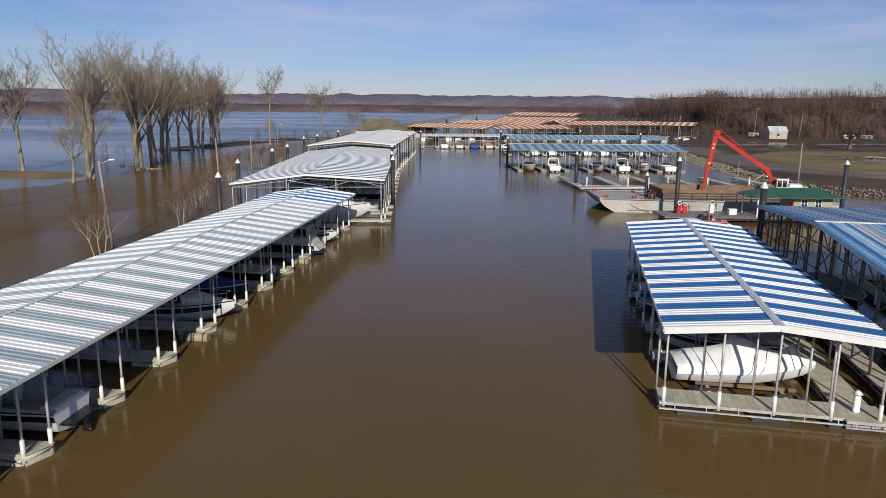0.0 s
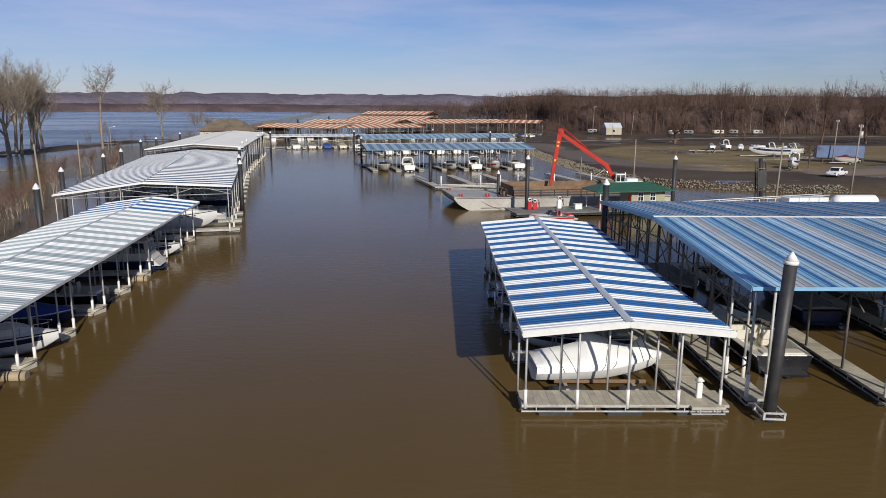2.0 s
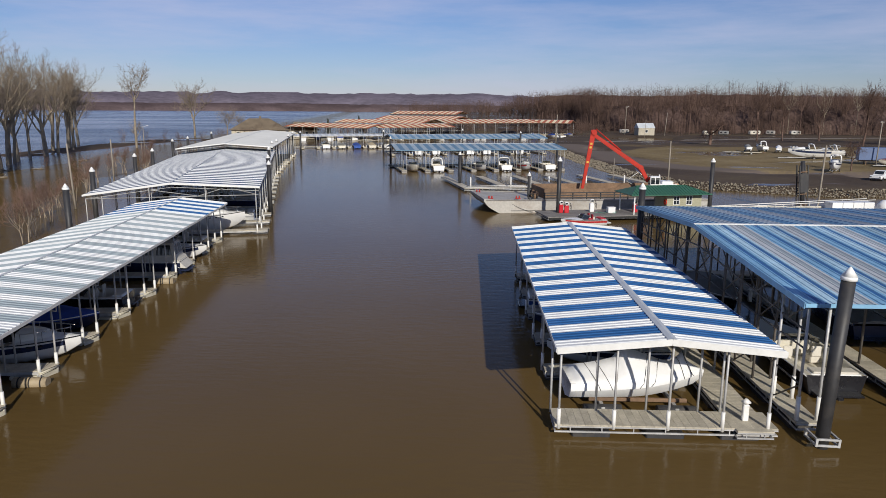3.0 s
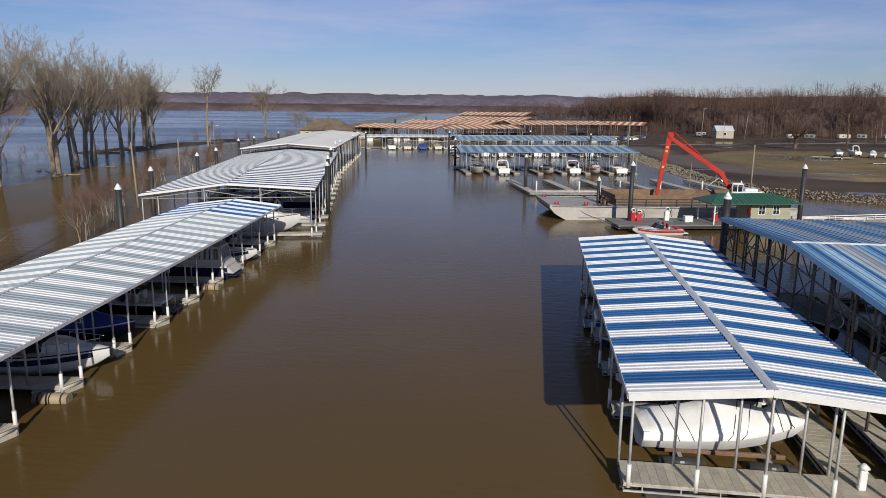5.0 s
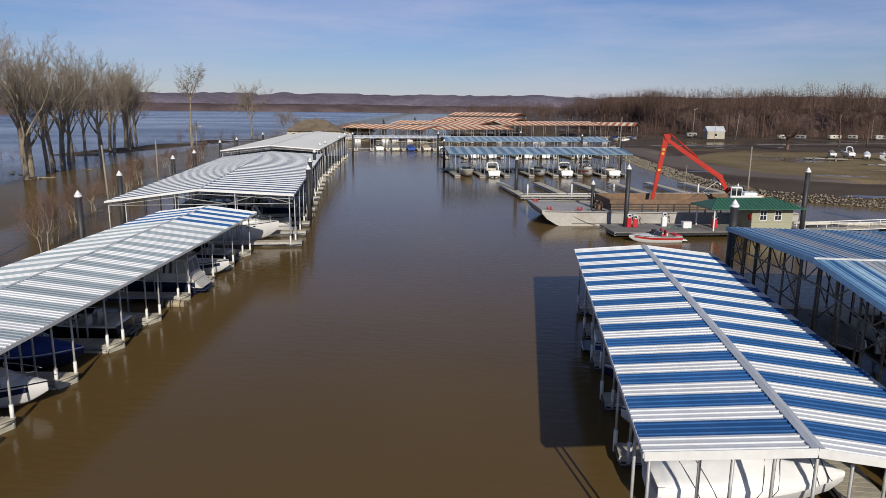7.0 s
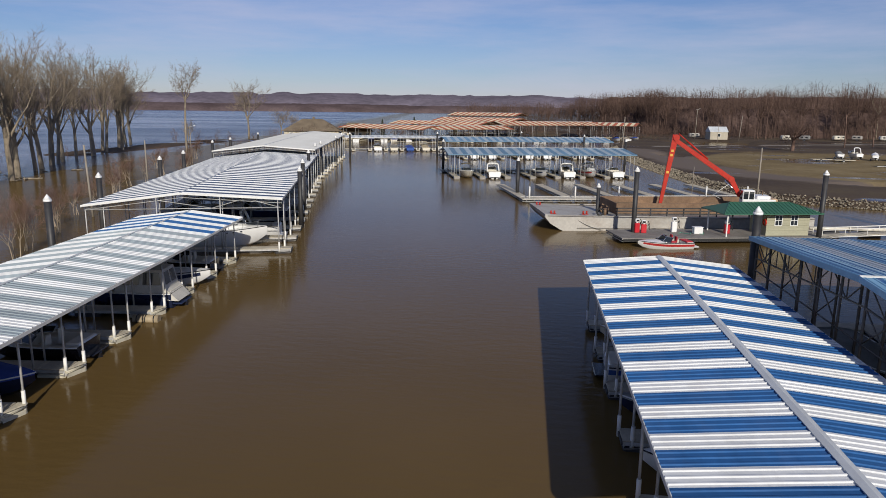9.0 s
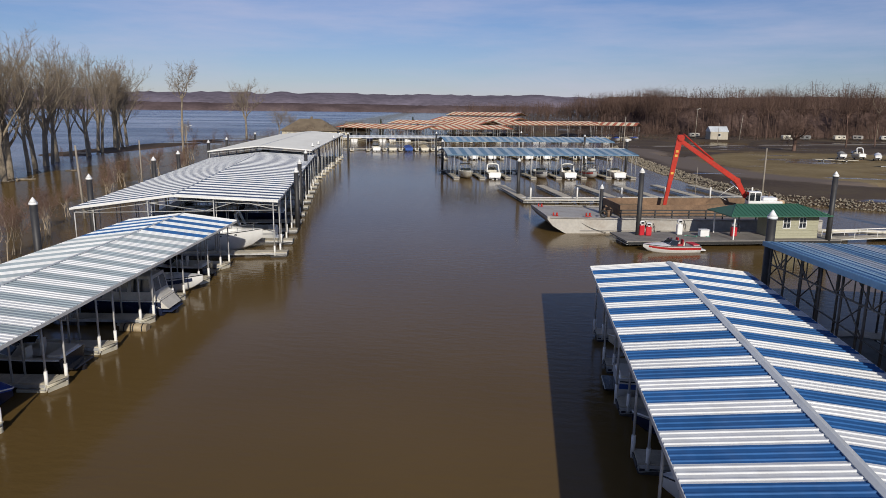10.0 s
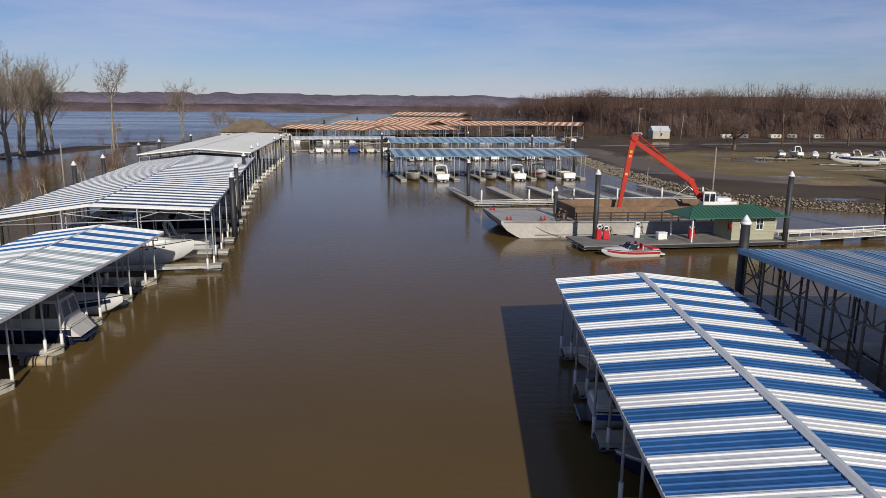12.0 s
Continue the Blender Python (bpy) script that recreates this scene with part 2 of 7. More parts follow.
CAPW = mat("white_cone_cap", (0.80, 0.80, 0.78), 0.45, 0, 0.05, 8, 60, 0.02)
GEL_WHITE = mat("white_gelcoat", (0.78, 0.78, 0.76), 0.25, 0, 0.03, 5, 40, 0.0, (0.5, 0.48, 0.42), 0.12)
GEL_CREAM = mat("cream_gelcoat", (0.64, 0.60, 0.50), 0.3, 0, 0.05, 5, 40, 0.0, (0.4, 0.36, 0.28), 0.2)
GEL_NAVY = mat("navy_gelcoat", (0.02, 0.03, 0.07), 0.25, 0, 0.1, 5, 40, 0.0)
GEL_BLACK = mat("black_gelcoat", (0.015, 0.015, 0.018), 0.25, 0, 0.1, 5, 40, 0.0)
GEL_RED = mat("red_gelcoat", (0.42, 0.03, 0.03), 0.28, 0, 0.08, 5, 40, 0.0)
GEL_BLUE = mat("blue_gelcoat", (0.04, 0.10, 0.34), 0.28, 0, 0.08, 5, 40, 0.0)
WRAP = mat("white_shrink_wrap", (0.80, 0.80, 0.79), 0.38, 0, 0.04, 12, 50, 0.25)
STRAP = mat("black_strap", (0.03, 0.03, 0.03), 0.7, 0, 0.1)
CANVAS_BLUE = mat("blue_canvas", (0.03, 0.07, 0.30), 0.9, 0, 0.15, 10, 100, 0.2)
CANVAS_GREY = mat("grey_canvas", (0.22, 0.22, 0.21), 0.9, 0, 0.15, 10, 100, 0.2)
CANVAS_PALE = mat("pale_grey_canvas", (0.52, 0.50, 0.45), 0.9, 0, 0.12, 10, 100, 0.2)
CANVAS_TAN = mat("tan_canvas", (0.42, 0.36, 0.26), 0.9, 0, 0.15, 10, 100, 0.2)
CANVAS_MAROON = mat("maroon_canvas", (0.10, 0.02, 0.025), 0.9, 0, 0.15, 10, 100, 0.2)
SEAT = mat("pale_vinyl_seat", (0.62, 0.58, 0.50), 0.6, 0, 0.08)
DARK_GLASS = glass_material("dark_tinted_glass")
RUBBER = mat("black_rubber", (0.02, 0.02, 0.02), 0.8, 0, 0.2)
CHROME = mat("stainless_steel", (0.62, 0.63, 0.64), 0.25, 1.0, 0.05, 8, 50, 0.0)
CRANE_RED = mat("faded_orange_red_paint", (0.43, 0.026, 0.014), 0.5, 0, 0.14, 6, 40, 0.05, (0.34, 0.09, 0.05), 0.3, spec=0.25)
YELLOW = mat("yellow_decal", (0.65, 0.36, 0.05), 0.5, 0, 0.1)
BARGE = mat("weathered_grey_barge_steel", (0.42, 0.40, 0.36), 0.6, 0.1, 0.15, 2.5, 40, 0.08, (0.22, 0.15, 0.10), 0.5)
RUST = mat("rusty_brown_steel", (0.20, 0.125, 0.075), 0.8, 0.1, 0.25, 5, 50, 0.15, (0.09, 0.05, 0.03), 0.5)
MUD = mat("dredged_mud", (0.20, 0.14, 0.085), 0.95, 0, 0.25, 5, 40, 0.5)
GREEN_SHEET = mat("green_roof_sheet", (0.032, 0.115, 0.072), 0.45, 0, 0.12, 5, 40, 0.04, (0.08, 0.16, 0.10), 0.3, 0.06)
SIDING = mat("khaki_siding", (0.36, 0.35, 0.25), 0.8, 0, 0.08, 5, 60, 0.1, (0.25, 0.23, 0.17), 0.25, 0.04)
PUMP_RED = mat("red_pump_paint", (0.50, 0.02, 0.03), 0.4, 0, 0.1)
PLASTER = mat("pale_house_siding", (0.52, 0.47, 0.36), 0.85, 0, 0.1, 5, 40, 0.1, (0.35, 0.30, 0.22), 0.3)
SHINGLE = mat("brown_shingle_roof", (0.165, 0.128, 0.085), 0.9, 0, 0.2, 5, 60, 0.3, (0.12, 0.09, 0.06), 0.4)
CONCRETE = mat("dock_concrete", (0.33, 0.31, 0.28), 0.85, 0, 0.15, 5, 50, 0.15, (0.20, 0.17, 0.14), 0.4)
BARK = mat("grey_brown_bark", (0.255, 0.212, 0.155), 0.95, 0, 0.3, 8, 80, 0.6, (0.12, 0.09, 0.06), 0.5)
TWIG = mat("brown_twigs", (0.25, 0.20, 0.145), 0.95, 0, 0.25, 8, 60, 0.0)
WOODS = mat("far_bare_woods", (0.112, 0.073, 0.058), 1.0, 0, 0.3, 0.6, 8, 0.0, None, 0, 0.35, (1, 1, 1), True, 0.1)
RED_TWIG = mat("reddish_willow_twigs", (0.19, 0.115, 0.085), 0.95, 0, 0.2, 8, 60, 0.0)
PALE_BARK = mat("pale_sapling_bark", (0.33, 0.27, 0.20), 0.95, 0, 0.2, 8, 60, 0.2)
POLE_WOOD = mat("grey_pole_timber", (0.27, 0.235, 0.19), 0.9, 0, 0.2, 8, 80, 0.3)
ROCK = mat("riprap_limestone", (0.235, 0.20, 0.145), 0.95, 0, 0.2, 8, 60, 0.4, (0.22, 0.19, 0.13), 0.5, 0.35, (1, 1, 1), True)
WATER = water_material()
TYRE = RUBBER


# ---- mesh helpers ----
class Geo:
    """Collects faces for one mesh."""

    def __init__(self):
        self.v, self.f, self.s, self.mi = [], [], [], []

    def face(self, pts, smooth=False, mi=0):
        k = len(self.v)
        self.v.extend([tuple(p) for p in pts])
        self.f.append(tuple(range(k, k + len(pts))))
        self.s.append(smooth)
        self.mi.append(mi)

    def grid(self, rows, smooth=True, close=False, mi=0):
        """Joins rows of points into quads."""
        k, w = len(self.v), len(rows[0])
        for r in rows:
            self.v.extend([tuple(p) for p in r])
        for i in range(len(rows) - 1):
            for j in range(w if close else w - 1):
                a, b = k + i * w + j, k + i * w + (j + 1) % w
                self.f.append((a, b, b + w, a + w))
                self.s.append(smooth)
                self.mi.append(mi)

    def box(self, c, size, bev=0.0, m=None, mi=0):
        c, h = Vector(c), Vector(size) / 2
        bev = min(bev, min(h) * 0.8)
        put = (lambda p: tuple(m @ (c + p))) if m else (lambda p: tuple(c + p))

        def emit(pts):
            mid = sum(pts, Vector()) / len(pts)
            nrm = (pts[1] - pts[0]).cross(pts[2] - pts[0])
            if nrm.dot(mid) < 0:
                pts = pts[::-1]
            self.face([put(p) for p in pts], False, mi)

        def cv(s, a):
            return Vector([s[i] * (h[i] if i == a else h[i] - bev) for i in range(3)])
        S = (-1, 1)
        for a in range(3):
            b, d = (a + 1) % 3, (a + 2) % 3
            for s in S:
                q = []
                for sb, sd in ((-1, -1), (1, -1), (1, 1), (-1, 1)):
                    t = [0, 0, 0]
                    t[a], t[b], t[d] = s, sb, sd
                    q.append(cv(t, a))
                emit(q)
            if bev > 0:
                for sa in S:
                    for sb in S:
                        t0, t1 = [0, 0, 0], [0, 0, 0]
                        t0[a], t0[b], t0[d] = sa, sb, -1
                        t1[a], t1[b], t1[d] = sa, sb, 1
                        emit([cv(t0, a), cv(t1, a), cv(t1, b), cv(t0, b)])
        if bev > 0:
            for x in S:
                for y in S:
                    for z in S:
                        emit([cv((x, y, z), 0), cv((x, y, z), 1), cv((x, y, z), 2)])
        return self

    def tube(self, p0, p1, r0, r1=None, n=8, caps=True, mi=0):
        p0, p1 = Vector(p0), Vector(p1)
        r1 = r0 if r1 is None else r1
        d = (p1 - p0).normalized()
        u = d.orthogonal().normalized()
        w = d.cross(u)
        ring = lambda p, r: [p + (u * math.cos(2 * math.pi * i / n) + w * math.sin(2 * math.pi * i / n)) * r for i in range(n)]
        a, b = ring(p0, r0), ring(p1, r1)
        self.grid([a, b], n > 4, True, mi)
        if caps:
            self.face(a[::-1], False, mi)
            self.face(b, False, mi)
        return self

    def path(self, pts, r, n=6):
        """One bent tube through the points."""
        pts = [Vector(p) for p in pts]
        rows, u = [], None
        for i, p in enumerate(pts):
            d = (pts[min(i + 1, len(pts) - 1)] - pts[max(i - 1, 0)]).normalized()
            u = d.orthogonal().normalized() if u is None else (u - d * u.dot(d)).normalized()
            w = d.cross(u)
            rows.append([p + (u * math.cos(2 * math.pi * k / n) + w * math.sin(2 * math.pi * k / n)) * r for k in range(n)])
        self.grid(rows, True, True)
        self.face(rows[0][::-1])
        self.face(rows[-1])
        return self

    def mesh(self, name, *mats):
        at, remap = {}, []
        for p in self.v:
            remap.append(at.setdefault((round(p[0], 4), round(p[1], 4), round(p[2], 4)), len(at)))
        self.f = [tuple(remap[i] for i in f) for f in self.f]
        me = bpy.data.meshes.new(name)
        me.from_pydata(list(at), [], self.f)
        me.polygons.foreach_set("use_smooth", self.s)
        for x in mats:
            me.materials.append(x)
        if len(mats) > 1:
            me.polygons.foreach_set("material_index", self.mi)
        me.validate()
        me.update()
        return me


def thing(name, m, label, category, group="", kind=""):
    ob = new(name)
    ob.empty_display_size = 0.3
    ob.matrix_basis = m
    return tagged(ob, label, category, group, kind)


def part(name, geo, material, parent, label="", m=None):
    """Links a Geo or mesh as one mesh object under a thing or a part."""
    me = geo if isinstance(geo, bpy.types.Mesh) else geo.mesh(name, material)
    ob = new(name, me)
    ob.parent = parent
    if m is not None:
        ob.matrix_basis = m
    if label:
        tagged(ob, label)
    return ob


def solid(name, geo, material, label, category, group="", kind="", m=None):
    ob = new(name, geo if isinstance(geo, bpy.types.Mesh) else geo.mesh(name, material))
    if m is not None:
        ob.matrix_basis = m
    return tagged(ob, label, category, group, kind)


# ---- ground and water ----
def seg_dist(px, py, line):
    """Distance from grid points to a polyline, and the side (left is positive)."""
    best = np.full(px.shape, 1e9)
    side = np.zeros(px.shape)
    for (ax, ay), (bx, by) in zip(line[:-1], line[1:]):
        dx, dy = bx - ax, by - ay
        t = np.clip(((px - ax) * dx + (py - ay) * dy) / (dx * dx + dy * dy), 0, 1)
        d = np.hypot(px - ax - t * dx, py - ay - t * dy)
        s = np.sign(dx * (py - ay) - dy * (px - ax))
        near = d < best
        best = np.where(near, d, best)
        side = np.where(near, s, side)
    return best, side


BANK = [(700, -40), (300, 30), (120, 82), (78, 98), (64, 104), (55, 103), (45, 108), (34.5, 114), (30.2, 129), (27.2, 163),
        (25, 213), (30, 262), (52, 330), (40, 372), (-20, 400), (-60, 480), (-85, 700), (-130, 1200)]
LEVEE = [(-112, 172), (-112, 215), (-108, 250), (-80, 268), (-45, 300), (0, 350), (45, 372)]


LAWN = [(42, 188), (51, 208), (66, 226), (84, 219), (112, 224), (150, 214), (132, 182), (114, 160), (96, 145), (78, 136), (60, 136), (49, 146), (43, 160), (40, 175)]
LANE = [(44, 246), (64, 258), (96, 270), (130, 284), (190, 296), (300, 290)]
TRACK = [(33, 224), (37, 190), (36, 165), (42, 147), (56, 136), (76, 134), (104, 140)]
POOLS = ((71, 287, 15, 21, 1.5), (60, 224, 13, 3.2, 1.25), (93, 128, 22, 6, 1.3), (39, 204, 2.6, 9, 1.2), (62, 133, 12, 1.6, 1.15))


def inside(px, py, ring):
    """True within a closed outline."""
    hit = np.zeros(px.shape, bool)
    for (ax, ay), (bx, by) in zip(ring, ring[1:] + ring[:1]):
        cross = (ay > py) != (by > py)
        hit ^= cross & (px < (bx - ax) * (py - ay) / ((by - ay) or 1e-9) + ax)
    return hit


def land_height(px, py):
    d, s = seg_dist(px, py, BANK)
    sd = d * -s  # the land lies right of the line as it runs
    h = np.where(sd > 0, 0.15 + 0.75 * np.clip(sd / 2.5, 0, 1) + 0.9 * np.clip((sd - 30) / 250, 0, 1), np.maximum(sd / 2.5, -1.6))
    d2, _ = seg_dist(px, py, LEVEE)
    lev = 0.9 - 0.62 * np.clip((-62 - px) / 35, 0, 1) - np.maximum(d2 - 5, 0) * 0.16
    h = np.maximum(h, np.maximum(lev, -1.6))
    isl = 0.38 - (((px + 101) / 17) ** 2 + ((py - 101) / 6.5) ** 2) * 0.36
    h = np.maximum(h, np.maximum(isl, -1.6))
    for cx, cy, rx, ry, deep in POOLS:
        q = np.hypot((px - cx) / rx, (py - cy) / ry) + 0.16 * np.sin(px * 0.42 + py * 0.13) + 0.12 * np.sin(py * 0.5 - px * 0.2)
        h = h - deep * np.clip((1.25 - q) / 0.5, 0, 1)
    wob = 0.10 * np.sin(px * 0.31 + 1.3 * np.sin(py * 0.17)) * np.cos(py * 0.23 + 0.7)
    return h + wob * np.clip(1 - np.abs(h) / 3, 0.2, 1) * (h > -1.2)


def ground():
    xs = np.concatenate([np.linspace(-4200, -420, 22), np.linspace(-400, -130, 28), np.arange(-128, 140, 1.6), np.linspace(142, 420, 70), np.linspace(440, 4200, 22)])
    ys = np.concatenate([np.linspace(-1500, -20, 12), np.linspace(0, 70, 20), np.arange(72, 300, 1.6), np.arange(303, 480, 4), np.linspace(490, 4500, 40)])
    gx, gy = np.meshgrid(xs, ys)
    gz = land_height(gx, gy)
    far = np.clip((np.hypot(gx, gy) - 600) / 600, 0, 1)
    gz = np.where((gx > 80), gz + far * 10, gz)
    g = Geo()
    g.grid([[(x, y, z) for x, y, z in zip(a, b, c)] for a, b, c in zip(gx.tolist(), gy.tolist(), gz.tolist())])
    m = bpy.data.materials.new("flooded_ground")
    m.use_nodes = True
    n, l = m.node_tree.nodes, m.node_tree.links
    b = n["Principled BSDF"]
    b.inputs["Roughness"].default_value = 0.95
    b.inputs["Specular IOR Level"].default_value = 0.2
    tc = n.new("ShaderNodeTexCoord")
    big = n.new("ShaderNodeTexNoise")
    big.inputs["Scale"].default_value = 0.045
    big.inputs["Detail"].default_value = 7
    big.inputs["Roughness"].default_value = 0.6
    fine = n.new("ShaderNodeTexNoise")
    fine.inputs["Scale"].default_value = 1.4
    fine.inputs["Detail"].default_value = 6
    l.new(tc.outputs["Object"], big.inputs["Vector"])
    l.new(tc.outputs["Object"], fine.inputs["Vector"])
    mixf = n.new("ShaderNodeMath")
    mixf.operation = "MULTIPLY_ADD"
    mixf.inputs[1].default_value = 0.35
    l.new(fine.outputs["Fac"], mixf.inputs[0])
    l.new(big.outputs["Fac"], mixf.inputs[2])
    cr = n.new("ShaderNodeValToRGB")
    e = cr.color_ramp.elements
    e[0].position, e[0].color = 0.52, (0.054, 0.037, 0.027, 1)
    e[1].position, e[1].color = 0.86, (0.111, 0.086, 0.048, 1)
    x = e.new(0.62)
    x.color = (0.073, 0.052, 0.036, 1)
    x = e.new(0.75)
    x.color = (0.092, 0.067, 0.044, 1)
    l.new(mixf.outputs[0], cr.inputs["Fac"])
    # mown lawn, pale gravel lane and rutted track with painted wet sheen, each with a ragged border
    def mask(name, ragged):
        at = n.new("ShaderNodeAttribute")
        at.attribute_name = name
        w = n.new("ShaderNodeMath")
        w.operation = "MULTIPLY_ADD"
        w.inputs[1].default_value = ragged
        l.new(mixf.outputs[0], w.inputs[0])
        l.new(at.outputs["Fac"], w.inputs[2])
        r = n.new("ShaderNodeMapRange")
        r.inputs["From Min"].default_value, r.inputs["From Max"].default_value = 0.35 + ragged * 0.67, 0.65 + ragged * 0.67
        l.new(w.outputs[0], r.inputs["Value"])
        return r.outputs["Result"]

    gcr = n.new("ShaderNodeValToRGB")
    e = gcr.color_ramp.elements
    e[0].position, e[0].color = 0.50, (0.122, 0.088, 0.041, 1)
    e[1].position, e[1].color = 0.84, (0.253, 0.194, 0.099, 1)
    x = e.new(0.66)
    x.color = (0.190, 0.138, 0.063, 1)
    l.new(mixf.outputs[0], gcr.inputs["Fac"])
    base = cr.outputs["Color"]
    for name, ragged, tint in (("track", 0.9, (0.154, 0.122, 0.099, 1)), ("lawn", 1.3, None), ("lane", 0.5, (0.269, 0.237, 0.198, 1))):
        mx = n.new("ShaderNodeMix")
        mx.data_type = "RGBA"
        l.new(mask(name, ragged), mx.inputs["Factor"])
        l.new(base, mx.inputs["A"])
        if tint:
            mx.inputs["B"].default_value = tint
        else:
            l.new(gcr.outputs["Color"], mx.inputs["B"])
        base = mx.outputs["Result"]
    l.new(base, b.inputs["Base Color"])
    # puddles left by the flood
    pud = n.new("ShaderNodeTexNoise")
    pud.inputs["Scale"].default_value = 0.06
    pud.inputs["Detail"].default_value = 3
    pmap = n.new("ShaderNodeMapping")
    pmap.inputs["Scale"].default_value = (0.6, 1.3, 1)
    l.new(tc.outputs["Object"], pmap.inputs["Vector"])
    l.new(pmap.outputs["Vector"], pud.inputs["Vector"])
    pr = n.new("ShaderNodeMapRange")
    pr.inputs["From Min"].default_value, pr.inputs["From Max"].default_value = 0.60, 0.63
    pr.inputs["To Min"].default_value, pr.inputs["To Max"].default_value = 0.95, 0.06
    l.new(pud.outputs["Fac"], pr.inputs["Value"])
    l.new(pr.outputs["Result"], b.inputs["Roughness"])
    bp = n.new("ShaderNodeBump")
    bp.inputs["Strength"].default_value = 0.5
    bp.inputs["Distance"].default_value = 0.1
    l.new(fine.outputs["Fac"], bp.inputs["Height"])
    l.new(bp.outputs["Normal"], b.inputs["Normal"])
    ob = solid("ground", g, m, "muddy flood-washed ground with patches of olive winter grass", "ground", kind="structure")
    d, _ = seg_dist(gx, gy, LAWN + LAWN[:1])
    grass = np.clip(0.5 + np.where(inside(gx, gy, LAWN), d, -d) / 9, 0, 1)
    grass = np.maximum(grass, (gx < -60) & (gy < 126))
    fields = {"lawn": grass}
    for name, line, half in (("lane", LANE, 1.9), ("track", TRACK, 5.5)):
        d, _ = seg_dist(gx, gy, line)
        fields[name] = np.clip(1.2 - d / half * 0.6, 0, 1)
    for name, f in fields.items():
        ob.data.attributes.new(name, "FLOAT", "POINT").data.foreach_set("value", f.astype(np.float32).ravel())


ground()
gw = Geo()
gw.grid([[(x, y, 0) for x in (-4500, -1500, -400, -100, 0, 100, 400, 4500)] for y in (-1500, -300, 0, 100, 300, 1000, 4800)], False)
solid("water", gw, WATER, "brown muddy flood water with faint ripples, the river tinted sky blue", "water", kind="structure")


# ---- far hills and far shore woods ----
def ridge_band(name, pts, base, top, rough, seed, label, depth, material, jag=0.03):
    """A rolling strip of wooded hill along a line, with an uneven crown."""
    rnd = random.Random(seed)
    g = Geo()
    rows = [[], [], [], []]
    total = 0
    for (ax, ay), (bx, by) in zip(pts[:-1], pts[1:]):
        length = math.hypot(bx - ax, by - ay)
        n = max(2, int(length / rough))
        for i in range(n):
            t = i / n
            x, y = ax + (bx - ax) * t, ay + (by - ay) * t
            s = total + length * t
            nz = noise.noise(Vector((s / 420.0, seed, 0))) * 0.15 + noise.noise(Vector((s / 110.0, seed + 7, 0))) * 0.10
            h = top * (0.75 + nz) + rnd.uniform(-1, 1) * top * jag
            nx, ny = -(by - ay) / length, (bx - ax) / length
            rows[0].append((x, y, base - 1))
            rows[1].append((x + nx * depth * 0.08, y + ny * depth * 0.08, base + h * 0.35))
            rows[2].append((x + nx * depth * 0.4, y + ny * depth * 0.4, base + h * 0.78 + rnd.uniform(-1, 1) * top * 0.02))
            rows[3].append((x + nx * depth, y + ny * depth, base + h))
        total += length
    g.grid(rows, True)
    solid(name, g, material, label, "hills", kind="structure")


# distance haze is mixed into the HILL colour; SHORE leans towards it
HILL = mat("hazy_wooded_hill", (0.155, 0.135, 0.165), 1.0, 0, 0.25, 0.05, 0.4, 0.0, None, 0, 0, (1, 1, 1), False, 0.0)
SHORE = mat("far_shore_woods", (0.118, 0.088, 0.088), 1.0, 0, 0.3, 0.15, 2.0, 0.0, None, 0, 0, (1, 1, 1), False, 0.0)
ridge_band("backdrop_hills", [(-3600, 1700), (-2400, 2600), (-900, 3200), (600, 3300), (2400, 2900)], 0, 105, 30, 3, "distant wooded bluffs in winter brown with purple haze in the colour", 500, HILL)
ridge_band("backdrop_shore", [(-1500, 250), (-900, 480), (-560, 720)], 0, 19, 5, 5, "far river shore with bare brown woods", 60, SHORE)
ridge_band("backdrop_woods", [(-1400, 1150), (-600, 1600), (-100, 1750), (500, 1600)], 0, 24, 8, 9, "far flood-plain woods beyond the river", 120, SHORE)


# ---- boat shelters ----
PANEL = 0.914


def panel_mesh(name, length, width, material, ribs=3, rib_h=0.032, rib_shade_mat=None):
    """A ribbed roof sheet: x runs down the slope, y across, with a thin underside."""
    prof = [(0.0, 0.0)]
    step = width / ribs
    for i in range(ribs):
        c = (i + 0.5) * step
        prof += [(c - 0.055, 0.0), (c - 0.028, rib_h), (c + 0.028, rib_h), (c + 0.055, 0.0)]
    prof.append((width, 0.0))
    g = Geo()
    g.grid([[(0, y, z + 0.02) for y, z in prof], [(length, y, z + 0.02) for y, z in prof]], False)
    # rib shade is painted: every fifth strip takes a darker sheet
    if rib_shade_mat:
        g.mi = [1 if k % 5 == 3 else 0 for k in range(len(g.f))]
    g.face([(0, 0, 0), (0, width, 0), (length, width, 0), (length, 0, 0)])
    g.face([(length, 0, 0.0), (length, width, 0.0), (length, width, 0.02), (length, 0, 0.02)])
    g.face([(0, 0, 0), (length, 0, 0), (length, 0, 0.02), (0, 0, 0.02)])
    g.face([(length, width, 0), (0, width, 0), (0, width, 0.02), (length, width, 0.02)])
    return g.mesh(name, material, rib_shade_mat) if rib_shade_mat else g.mesh(name, material)


def slope_matrix(x0, z0, x1, z1, y):
    """Frame of a roof slope that falls from (x0, z0) to (x1, z1); local y keeps the ridge direction."""
    d = Vector((x1 - x0, 0, z1 - z0)).normalized()
    if d.x > 0:
        up = Vector((-d.z, 0, d.x))
        m = Matrix((d, Vector((0, 1, 0)), up)).transposed().to_4x4()
    else:
        up = Vector((d.z, 0, -d.x))
        m = Matrix((d, Vector((0, -1, 0)), up)).transposed().to_4x4()
    m.translation = (x0, y, z0)
    return m


